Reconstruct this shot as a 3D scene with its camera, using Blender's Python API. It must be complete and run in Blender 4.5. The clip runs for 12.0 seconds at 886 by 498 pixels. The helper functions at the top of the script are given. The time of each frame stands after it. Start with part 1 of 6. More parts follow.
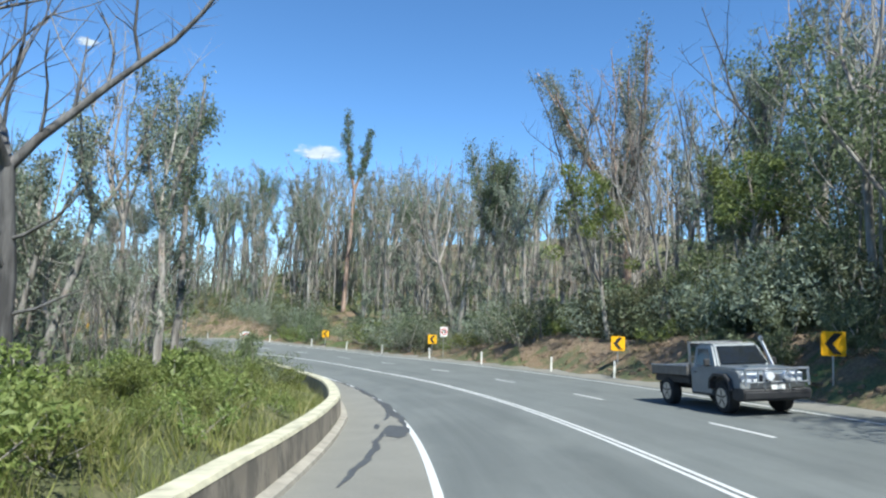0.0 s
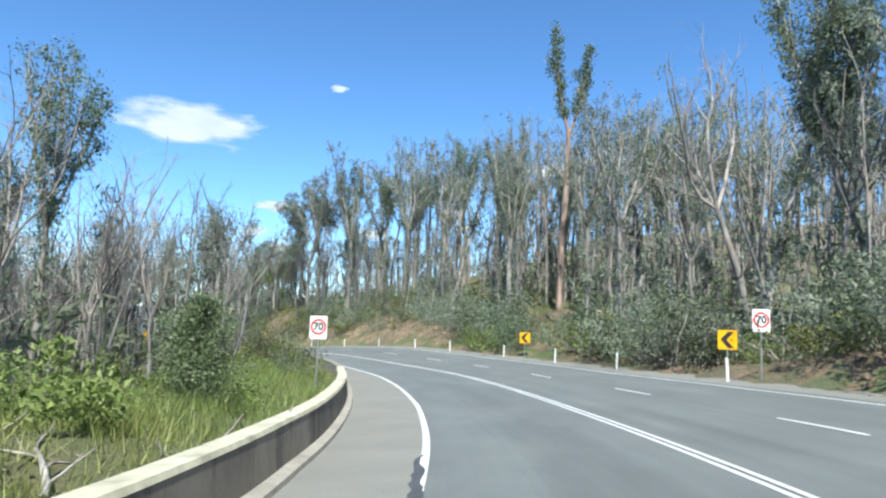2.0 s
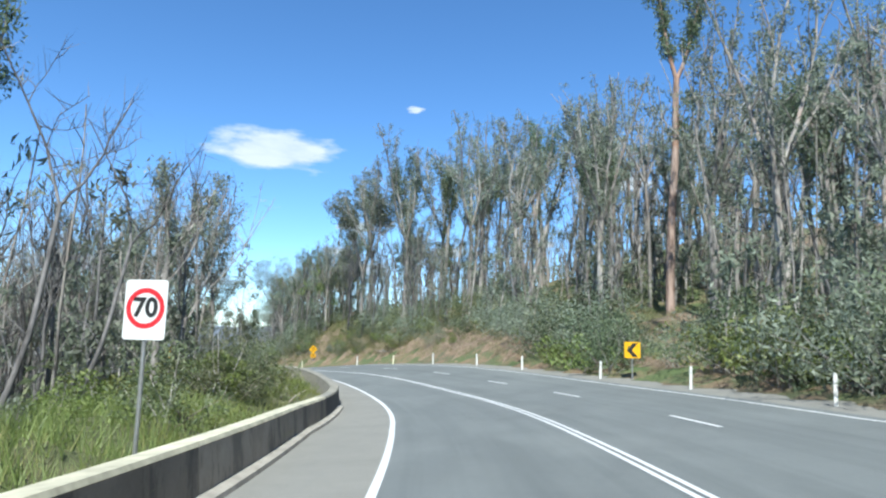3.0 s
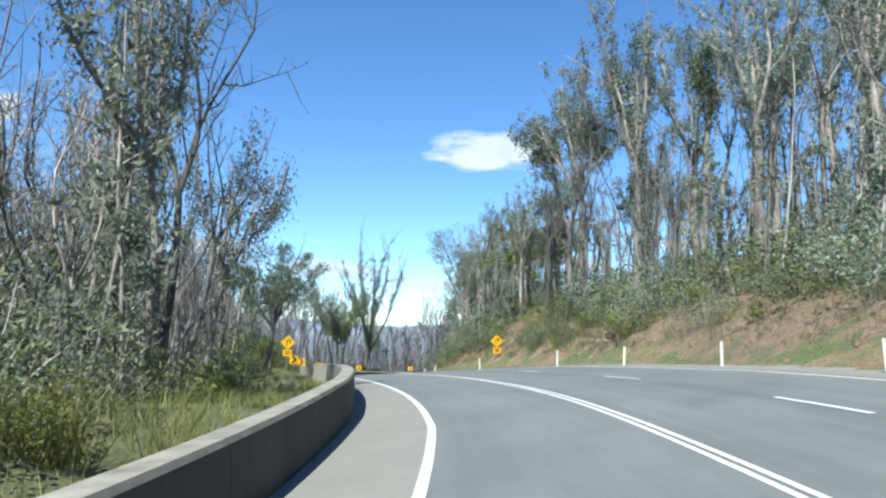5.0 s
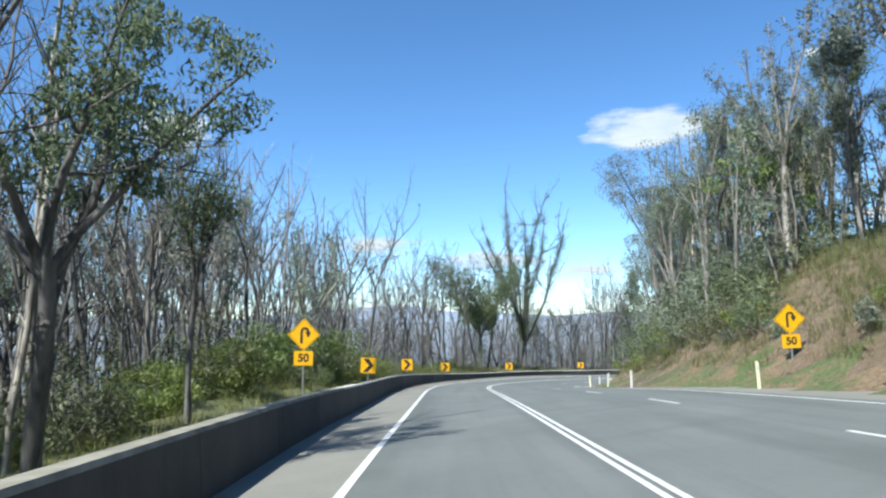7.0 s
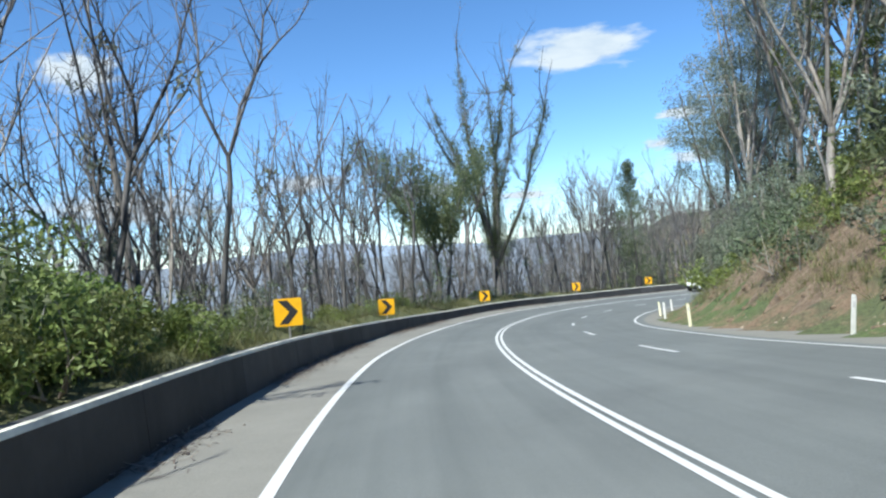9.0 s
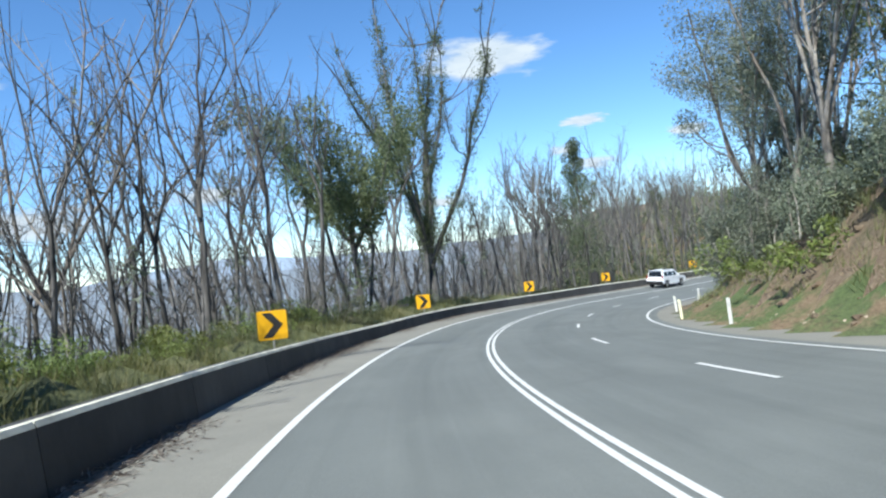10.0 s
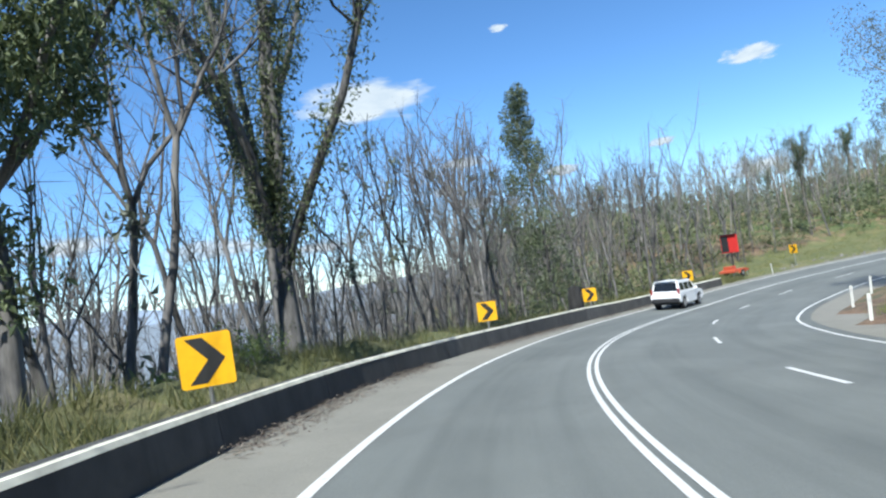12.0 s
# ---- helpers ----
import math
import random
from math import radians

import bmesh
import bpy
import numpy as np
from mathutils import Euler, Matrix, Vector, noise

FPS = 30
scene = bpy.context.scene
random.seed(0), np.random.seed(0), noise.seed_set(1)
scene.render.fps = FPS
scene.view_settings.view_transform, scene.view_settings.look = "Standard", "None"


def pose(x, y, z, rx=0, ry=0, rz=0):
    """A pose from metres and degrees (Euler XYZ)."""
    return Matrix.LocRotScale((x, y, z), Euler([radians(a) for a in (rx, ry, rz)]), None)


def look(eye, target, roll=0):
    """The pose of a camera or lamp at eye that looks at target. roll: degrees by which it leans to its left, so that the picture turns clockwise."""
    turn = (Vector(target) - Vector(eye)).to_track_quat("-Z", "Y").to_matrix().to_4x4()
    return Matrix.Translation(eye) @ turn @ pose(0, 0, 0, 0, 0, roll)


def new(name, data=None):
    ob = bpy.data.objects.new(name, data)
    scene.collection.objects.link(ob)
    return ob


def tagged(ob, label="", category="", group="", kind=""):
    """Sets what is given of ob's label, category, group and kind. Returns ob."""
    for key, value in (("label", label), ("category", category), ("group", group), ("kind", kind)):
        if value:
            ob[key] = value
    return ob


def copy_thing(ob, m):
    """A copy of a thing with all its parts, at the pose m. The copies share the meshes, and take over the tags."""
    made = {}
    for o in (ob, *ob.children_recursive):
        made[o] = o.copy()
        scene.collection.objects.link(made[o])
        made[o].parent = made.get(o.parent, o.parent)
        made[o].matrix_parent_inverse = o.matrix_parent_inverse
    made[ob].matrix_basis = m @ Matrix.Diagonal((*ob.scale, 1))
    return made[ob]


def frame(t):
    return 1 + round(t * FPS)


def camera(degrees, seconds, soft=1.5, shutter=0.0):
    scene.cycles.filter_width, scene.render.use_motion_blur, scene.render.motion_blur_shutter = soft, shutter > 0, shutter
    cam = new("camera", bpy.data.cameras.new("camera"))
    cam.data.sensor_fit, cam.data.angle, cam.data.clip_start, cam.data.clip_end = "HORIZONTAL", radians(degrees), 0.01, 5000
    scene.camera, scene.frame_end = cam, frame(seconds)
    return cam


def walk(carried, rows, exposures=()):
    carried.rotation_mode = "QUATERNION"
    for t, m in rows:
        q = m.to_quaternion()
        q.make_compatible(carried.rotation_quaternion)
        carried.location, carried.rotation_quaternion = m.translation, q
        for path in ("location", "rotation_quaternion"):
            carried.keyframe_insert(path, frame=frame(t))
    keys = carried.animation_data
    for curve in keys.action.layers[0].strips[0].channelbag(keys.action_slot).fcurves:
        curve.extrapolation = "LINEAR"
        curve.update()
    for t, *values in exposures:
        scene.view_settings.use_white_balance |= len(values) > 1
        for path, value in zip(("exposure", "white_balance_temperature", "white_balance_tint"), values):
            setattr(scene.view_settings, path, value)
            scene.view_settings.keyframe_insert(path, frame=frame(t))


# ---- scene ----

# camera: t, x, y, z, heading, pitch, lean
cam = camera(66.6, 12.0, soft=2.3)
ROWS = [
    (0, 0.587, -0.268, 1.486, 1.2, 5.22, 2.2),
    (0.2, 0.704, 2.48, 1.243, 3.33, 5.85, 2.36),
    (0.5, 0.788, 6.615, 0.867, 6.38, 6.26, 1.75),
    (1, 0.331, 14.073, 0.339, 12.11, 6.33, 1.48),
    (1.5, -0.654, 21.58, -0.156, 17.07, 6.05, 1.77),
    (2, -2.23, 28.824, -0.628, 20.98, 6.08, 1.98),
    (2.5, -4.272, 36.052, -0.968, 24.31, 6.69, 1.96),
    (2.7, -5.239, 38.929, -1.073, 25.66, 6.99, 1.79),
    (4.3, -16.382, 60.066, -2.143, 38.73, 7.81, 1.69),
    (4.5, -18.057, 62.515, -2.267, 40.97, 7.58, 1.58),
    (5, -22.536, 68.213, -2.391, 46.36, 6.81, 1.24),
    (5.5, -27.403, 73.704, -2.446, 52.69, 7.67, 0.14),
    (6, -32.716, 78.49, -2.675, 63.65, 10.51, -0.61),
    (6.5, -38.306, 82.969, -2.788, 62.02, 8.79, -0.55),
    (6.6, -39.554, 83.852, -2.828, 61.15, 8.17, -0.55),
    (6.9, -43.348, 86.396, -3.004, 59.93, 6.34, -0.51),
    (7, -44.663, 87.223, -3.086, 60.04, 5.89, -0.55),
    (7.2, -47.254, 88.786, -3.262, 60.6, 4.99, -1.01),
    (8.8, -66.758, 100.017, -4.658, 56.06, 0.28, -4.14),
    (9, -69.096, 101.453, -4.836, 54.93, -0.01, -4.63),
    (9.5, -74.99, 105.072, -5.324, 51.5, -0.39, -5.51),
    (10, -80.72, 108.928, -5.886, 47.49, 0.03, -6.39),
    (10.5, -85.97, 112.997, -6.384, 43.29, 0.52, -7.14),
    (11, -90.923, 117.389, -6.903, 39.59, 1.02, -7.84),
    (11.5, -95.487, 122.012, -7.425, 37.59, 1.58, -8.36),
    (12, -100.23, 127.376, -7.962, 37.4, 2.43, -8.6),
]
walk(cam, [(t, pose(x, y, z, 90 + pitch, 0, yaw) @ pose(0, 0, 0, 0, 0, lean)) for t, x, y, z, yaw, pitch, lean in ROWS],
     exposures=[(0.0, 0.84, 6250, 3), (0.5, 0.84, 6250, 3), (2.0, 0.95, 6200, 3), (2.5, 0.88, 6050, 3), (4.5, 0.92, 6150, 3), (5.5, 0.98, 6250, 3), (7.0, 0.86, 6250, 3), (9.0, 0.76, 6200, 4), (12.0, 0.77, 6200, 4)])

# ---- light: clear sky, high sun behind the first stretch of road ----
SUN_AZ, SUN_EL = radians(158), radians(52)   # azimuth clockwise from +y
world = bpy.data.worlds.new("sky")
scene.world = world
world.use_nodes = True
wn = world.node_tree
sky = wn.nodes.new("ShaderNodeTexSky")
sky.sky_type, sky.sun_disc = "NISHITA", False
sky.sun_elevation, sky.sun_rotation = SUN_EL, SUN_AZ
sky.altitude, sky.air_density, sky.dust_density, sky.ozone_density = 2350, 1.0, 0.0, 4.5
tint = wn.nodes.new("ShaderNodeHueSaturation")
tint.inputs["Saturation"].default_value = 1.11
wn.links.new(sky.outputs[0], tint.inputs["Color"])
wn.links.new(tint.outputs[0], wn.nodes["Background"].inputs[0])
wn.nodes["Background"].inputs[1].default_value = 0.125
sun_data = bpy.data.lights.new("sun", "SUN")
sun_data.energy, sun_data.angle, sun_data.color = 5.0, radians(0.5), (1.0, 0.965, 0.91)
sun = new("sun", sun_data)
sun_dir = Vector((math.sin(SUN_AZ) * math.cos(SUN_EL), math.cos(SUN_AZ) * math.cos(SUN_EL), math.sin(SUN_EL)))
sun.matrix_world = look(sun_dir * 300, (0, 0, 0))


# ---- materials ----
def mat(name, build):
    m = bpy.data.materials.new(name)
    m.use_nodes = True
    nt = m.node_tree
    build(nt, nt.nodes["Principled BSDF"])
    return m


def N(nt, kind, **kw):
    n = nt.nodes.new("ShaderNode" + kind)
    for k, v in kw.items():
        if k in n.inputs.keys():
            n.inputs[k].default_value = v
    return n


def noise_tex(nt, scale, detail=4.0, rough=0.6, coords="Object", stretch=(1, 1, 1)):
    tc = nt.nodes.new("ShaderNodeTexCoord")
    mp = nt.nodes.new("ShaderNodeMapping")
    mp.inputs["Scale"].default_value = stretch
    nt.links.new(tc.outputs[coords], mp.inputs[0])
    n = N(nt, "TexNoise", Scale=scale, Detail=detail, Roughness=rough)
    nt.links.new(mp.outputs[0], n.inputs["Vector"])
    return n.outputs[0]


def ramp(nt, fac, stops):
    r = nt.nodes.new("ShaderNodeValToRGB")
    while len(r.color_ramp.elements) < len(stops):
        r.color_ramp.elements.new(0.5)
    for e, (p, c) in zip(r.color_ramp.elements, stops):
        e.position, e.color = p, (*c, 1)
    nt.links.new(fac, r.inputs[0])
    return r.outputs[0]


def mix(nt, fac, a, b, mode="MIX"):
    m = nt.nodes.new("ShaderNodeMix")
    m.data_type, m.blend_type = "RGBA", mode
    for sock, v in ((m.inputs[0], fac), (m.inputs[6], a), (m.inputs[7], b)):
        if hasattr(v, "node"):
            nt.links.new(v, sock)
        elif sock.type == "VALUE":
            sock.default_value = v
        else:
            sock.default_value = (*v, 1)
    return m.outputs[2]


def bump(nt, bsdf, height, strength=0.3, distance=0.02):
    b = N(nt, "Bump", Strength=strength, Distance=distance)
    nt.links.new(height, b.inputs["Height"])
    nt.links.new(b.outputs[0], bsdf.inputs["Normal"])


def plain(name, colour, rough=0.5, metal=0.0, var=0.12, scale=6.0):
    def build(nt, b):
        n = noise_tex(nt, scale)
        lo, hi = tuple(c * (1 - var) for c in colour), tuple(min(1, c * (1 + var)) for c in colour)
        nt.links.new(ramp(nt, n, [(0.3, lo), (0.7, hi)]), b.inputs["Base Color"])
        b.inputs["Roughness"].default_value, b.inputs["Metallic"].default_value = rough, metal
    return mat(name, build)


def asphalt_build(nt, b):
    big = noise_tex(nt, 0.35, 5, 0.65)
    fine = noise_tex(nt, 60, 3, 0.8)
    streak = noise_tex(nt, 0.9, 4, 0.6, stretch=(1, 0.12, 1))
    c = ramp(nt, big, [(0.3, (0.108, 0.12, 0.114)), (0.7, (0.14, 0.155, 0.147))])
    c = mix(nt, 0.35, c, ramp(nt, fine, [(0.35, (0.075, 0.075, 0.074)), (0.68, (0.21, 0.215, 0.203))]))
    c = mix(nt, ramp(nt, streak, [(0.55, (0, 0, 0)), (0.75, (0.35, 0.35, 0.35))]), c, (0.07, 0.072, 0.07))
    # wear that follows the lanes
    lane = nt.nodes.new("ShaderNodeAttribute")
    lane.attribute_name = "lane"
    for scale, stretch, dark, amount in ((1.0, (0.75, 0.012, 1), (0.072, 0.080, 0.076), 0.6), (1.0, (2.6, 0.05, 1), (0.088, 0.097, 0.092), 0.4), (1.0, (0.5, 0.2, 1), (0.19, 0.20, 0.187), 0.35)):
        mp = nt.nodes.new("ShaderNodeMapping")
        mp.inputs["Scale"].default_value = stretch
        nt.links.new(lane.outputs["Vector"], mp.inputs[0])
        wear = N(nt, "TexNoise", Scale=scale, Detail=5.0, Roughness=0.6)
        nt.links.new(mp.outputs[0], wear.inputs["Vector"])
        c = mix(nt, ramp(nt, wear.outputs[0], [(0.48, (0, 0, 0)), (0.68, (amount, amount, amount))]), c, dark)
    nt.links.new(c, b.inputs["Base Color"])
    b.inputs["Roughness"].default_value = 0.82
    bump(nt, b, fine, 0.5, 0.006)


def shoulder_build(nt, b):
    big = noise_tex(nt, 0.6, 5, 0.7)
    fine = noise_tex(nt, 45, 4, 0.8)
    c = ramp(nt, big, [(0.3, (0.170, 0.166, 0.142)), (0.7, (0.228, 0.222, 0.19))])
    c = mix(nt, 0.35, c, ramp(nt, fine, [(0.3, (0.08, 0.073, 0.064)), (0.7, (0.28, 0.265, 0.235))]))
    nt.links.new(c, b.inputs["Base Color"])
    b.inputs["Roughness"].default_value = 0.9
    bump(nt, b, fine, 0.5, 0.008)


def each_own(nt, colour, lo, hi):
    """Makes every piece a little lighter or darker than the next."""
    oi = nt.nodes.new("ShaderNodeObjectInfo")
    mr = N(nt, "MapRange")
    mr.inputs[3].default_value, mr.inputs[4].default_value = lo, hi
    v = nt.nodes.new("ShaderNodeHueSaturation")
    nt.links.new(oi.outputs["Random"], mr.inputs[0])
    nt.links.new(mr.outputs[0], v.inputs["Value"])
    nt.links.new(colour, v.inputs["Color"])
    return v.outputs[0]


def concrete_build(nt, b):
    big = noise_tex(nt, 0.8, 5, 0.7)
    run = noise_tex(nt, 1.1, 6, 0.75, stretch=(1, 1, 0.3))
    fine = noise_tex(nt, 40, 3, 0.7)
    c = ramp(nt, big, [(0.3, (0.21, 0.177, 0.135)), (0.72, (0.38, 0.33, 0.26))])
    c = mix(nt, ramp(nt, run, [(0.49, (0, 0, 0)), (0.56, (0.72, 0.72, 0.72))]), c, (0.085, 0.076, 0.064))
    c = mix(nt, 0.15, c, ramp(nt, fine, [(0.3, (0.14, 0.13, 0.11)), (0.7, (0.4, 0.38, 0.33))]))
    c = each_own(nt, c, 0.62, 1.2)
    nt.links.new(c, b.inputs["Base Color"])
    b.inputs["Roughness"].default_value = 0.85
    bump(nt, b, fine, 0.3, 0.006)


# stained concrete, darkened as well for the shade on the road face
def shaded_concrete_build(nt, b):
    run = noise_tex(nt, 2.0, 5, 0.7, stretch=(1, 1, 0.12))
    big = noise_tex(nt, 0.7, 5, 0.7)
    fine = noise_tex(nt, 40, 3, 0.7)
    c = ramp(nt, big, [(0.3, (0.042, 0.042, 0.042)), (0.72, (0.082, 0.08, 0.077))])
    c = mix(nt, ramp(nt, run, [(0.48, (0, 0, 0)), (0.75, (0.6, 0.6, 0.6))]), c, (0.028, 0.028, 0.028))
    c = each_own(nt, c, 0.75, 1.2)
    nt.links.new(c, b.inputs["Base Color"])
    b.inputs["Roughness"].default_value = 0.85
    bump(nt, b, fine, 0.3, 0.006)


def paint_build(nt, b):
    wear = noise_tex(nt, 9, 5, 0.75)
    grit = noise_tex(nt, 70, 2, 0.7)
    c = ramp(nt, wear, [(0.25, (0.32, 0.32, 0.31)), (0.45, (0.58, 0.58, 0.56))])
    c = mix(nt, 0.12, c, ramp(nt, grit, [(0.35, (0.2, 0.2, 0.2)), (0.6, (0.8, 0.8, 0.78))]))
    nt.links.new(c, b.inputs["Base Color"])
    b.inputs["Roughness"].default_value = 0.6


def soil_build(nt, b):
    big = noise_tex(nt, 0.05, 6, 0.65)
    mid = noise_tex(nt, 0.6, 6, 0.7)
    fine = noise_tex(nt, 9, 4, 0.75)
    earth = ramp(nt, fine, [(0.3, (0.12, 0.07, 0.045)), (0.55, (0.22, 0.14, 0.09)), (0.75, (0.33, 0.24, 0.17))])
    litter = ramp(nt, fine, [(0.3, (0.05, 0.04, 0.028)), (0.7, (0.14, 0.11, 0.075))])
    green = ramp(nt, fine, [(0.3, (0.035, 0.055, 0.018)), (0.7, (0.12, 0.16, 0.05))])
    c = mix(nt, ramp(nt, big, [(0.36, (0, 0, 0)), (0.54, (1, 1, 1))]), litter, green)
    c = mix(nt, ramp(nt, mid, [(0.46, (0, 0, 0)), (0.6, (0.8, 0.8, 0.8))]), c, earth)
    nt.links.new(c, b.inputs["Base Color"])
    b.inputs["Roughness"].default_value = 0.95
    bump(nt, b, fine, 0.7, 0.08)


def grassy_build(nt, b):
    mid = noise_tex(nt, 0.5, 6, 0.7)
    fine = noise_tex(nt, 14, 5, 0.75)
    dry = ramp(nt, fine, [(0.3, (0.10, 0.085, 0.04)), (0.7, (0.30, 0.26, 0.13))])
    green = ramp(nt, fine, [(0.3, (0.05, 0.06, 0.024)), (0.7, (0.165, 0.175, 0.07))])
    c = mix(nt, ramp(nt, mid, [(0.5, (0, 0, 0)), (0.68, (0.8, 0.8, 0.8))]), green, dry)
    nt.links.new(c, b.inputs["Base Color"])
    b.inputs["Roughness"].default_value = 0.95
    bump(nt, b, fine, 0.9, 0.08)


def cut_build(nt, b):
    mid = noise_tex(nt, 0.35, 6, 0.7)
    fine = noise_tex(nt, 3.5, 6, 0.75)
    earth = ramp(nt, fine, [(0.25, (0.14, 0.094, 0.06)), (0.5, (0.26, 0.185, 0.12)), (0.75, (0.39, 0.305, 0.21))])
    green = ramp(nt, fine, [(0.3, (0.06, 0.06, 0.028)), (0.7, (0.17, 0.155, 0.078))])
    c = mix(nt, ramp(nt, mid, [(0.52, (0, 0, 0)), (0.66, (0.6, 0.6, 0.6))]), earth, green)
    nt.links.new(c, b.inputs["Base Color"])
    b.inputs["Roughness"].default_value = 0.95
    bump(nt, b, fine, 1.0, 0.35)


def bark_build(dark, pale, warm):
    def build(nt, b):
        run = noise_tex(nt, 3.0, 5, 0.7, stretch=(1, 1, 0.15))
        big = noise_tex(nt, 0.45, 4, 0.6)
        oi = nt.nodes.new("ShaderNodeObjectInfo")
        c = mix(nt, ramp(nt, run, [(0.38, (0, 0, 0)), (0.62, (1, 1, 1))]), dark, pale)
        c = mix(nt, ramp(nt, big, [(0.5, (0, 0, 0)), (0.66, (0.7, 0.7, 0.7))]), c, warm)
        v = nt.nodes.new("ShaderNodeHueSaturation")
        mr = N(nt, "MapRange")
        mr.inputs[3].default_value, mr.inputs[4].default_value = 0.7, 1.3
        nt.links.new(oi.outputs["Random"], mr.inputs[0])
        nt.links.new(mr.outputs[0], v.inputs["Value"])
        nt.links.new(c, v.inputs["Color"])
        nt.links.new(v.outputs[0], b.inputs["Base Color"])
        b.inputs["Roughness"].default_value = 0.9
        bump(nt, b, run, 0.6, 0.03)
    return build


def leaf_build(a, c2, c3):
    def build(nt, b):
        g = nt.nodes.new("ShaderNodeNewGeometry")
        oi = nt.nodes.new("ShaderNodeObjectInfo")
        c = ramp(nt, g.outputs["Random Per Island"], [(0.0, a), (0.55, c2), (1.0, c3)])
        v = nt.nodes.new("ShaderNodeHueSaturation")
        mr = N(nt, "MapRange")
        mr.inputs[3].default_value, mr.inputs[4].default_value = 0.75, 1.3
        mh = N(nt, "MapRange")
        mh.inputs[3].default_value, mh.inputs[4].default_value = 0.47, 0.515
        nt.links.new(oi.outputs["Random"], mr.inputs[0])
        nt.links.new(oi.outputs["Random"], mh.inputs[0])
        nt.links.new(mr.outputs[0], v.inputs["Value"])
        nt.links.new(mh.outputs[0], v.inputs["Hue"])
        nt.links.new(c, v.inputs["Color"])
        tr = nt.nodes.new("ShaderNodeBsdfTranslucent")
        ms = N(nt, "MixShader")
        ms.inputs[0].default_value = 0.45
        nt.links.new(v.outputs[0], b.inputs["Base Color"])
        nt.links.new(v.outputs[0], tr.inputs[0])
        b.inputs["Roughness"].default_value = 0.55
        out = nt.nodes["Material Output"]
        nt.links.new(b.outputs[0], ms.inputs[1])
        nt.links.new(tr.outputs[0], ms.inputs[2])
        nt.links.new(ms.outputs[0], out.inputs[0])
    return build


ASPHALT = mat("asphalt", asphalt_build)
SHOULDER = mat("dusty shoulder", shoulder_build)
CONCRETE = mat("weathered concrete", concrete_build)
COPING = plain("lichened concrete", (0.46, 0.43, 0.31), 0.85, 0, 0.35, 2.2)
# paler tone that carries the sunlight on the coping's lip
COPING_SUNLIT = plain("sun-bleached coping", (0.62, 0.60, 0.50), 0.85, 0, 0.3, 2.2)
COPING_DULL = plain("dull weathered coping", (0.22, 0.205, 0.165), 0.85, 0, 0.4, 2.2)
KERB = plain("pale kerb concrete", (0.30, 0.275, 0.23), 0.9, 0, 0.25, 2.5)
STAINED_SHADED = mat("dark stained concrete", shaded_concrete_build)
PAINT = mat("road paint", paint_build)
SOIL = mat("forest floor", soil_build)
CUT = mat("cut earth", cut_build)
GRASSY = mat("grassy ground", grassy_build)
# far forest floor, its blue-grey standing in for haze over the distance
FAR_WOOD_HAZED = plain("distant blue-grey forest", (0.18, 0.21, 0.24), 1.0, 0, 0.2, 0.02)
TAR = plain("tar seal", (0.07, 0.071, 0.068), 0.55, 0, 0.3, 8)
BARK_GREY = mat("grey bark", bark_build((0.13, 0.116, 0.103), (0.385, 0.355, 0.315), (0.28, 0.205, 0.16)))
BARK_BURNT = mat("burnt bark", bark_build((0.05, 0.047, 0.045), (0.175, 0.166, 0.158), (0.1, 0.089, 0.081)))
BARK_WARM = mat("salmon bark", bark_build((0.16, 0.10, 0.07), (0.45, 0.33, 0.26), (0.42, 0.22, 0.13)))
LEAF_GUM = mat("gum leaves", leaf_build((0.115, 0.137, 0.094), (0.195, 0.226, 0.161), (0.305, 0.335, 0.25)))
LEAF_DARK = mat("dark leaves", leaf_build((0.066, 0.088, 0.047), (0.12, 0.152, 0.082), (0.2, 0.238, 0.135)))
LEAF_GREEN = mat("green leaves", leaf_build((0.078, 0.106, 0.052), (0.142, 0.185, 0.09), (0.24, 0.29, 0.145)))
LEAF_BRIGHT = mat("bright leaves", leaf_build((0.09, 0.125, 0.03), (0.17, 0.22, 0.058), (0.29, 0.335, 0.11)))
LEAF_MIX = mat("scrub leaves", leaf_build((0.07, 0.09, 0.042), (0.14, 0.168, 0.08), (0.235, 0.25, 0.135)))
LEAF_FERN = mat("fern leaves", leaf_build((0.12, 0.165, 0.045), (0.21, 0.28, 0.08), (0.33, 0.39, 0.15)))
GRASS = mat("grass blades", leaf_build((0.10, 0.125, 0.03), (0.20, 0.225, 0.06), (0.38, 0.36, 0.15)))
GRASS_DULL = mat("dull grass blades", leaf_build((0.07, 0.082, 0.028), (0.145, 0.152, 0.056), (0.27, 0.245, 0.115)))
LITTER = mat("bark litter", leaf_build((0.075, 0.062, 0.05), (0.19, 0.16, 0.13), (0.38, 0.34, 0.285)))
YELLOW = plain("sign yellow", (0.72, 0.375, 0.004), 0.45, 0, 0.08)
BLACK = plain("sign black", (0.018, 0.018, 0.018), 0.5, 0, 0.2)
WHITE = plain("sign white", (0.66, 0.66, 0.64), 0.45, 0, 0.05)
RED = plain("sign red", (0.55, 0.02, 0.03), 0.45, 0, 0.1)
GALV = plain("galvanised steel", (0.42, 0.42, 0.41), 0.45, 0.75, 0.15, 12)
POST_WHITE = plain("post white", (0.6, 0.6, 0.57), 0.55, 0, 0.1)
CREAM = plain("post cream", (0.70, 0.66, 0.46), 0.55, 0, 0.1)


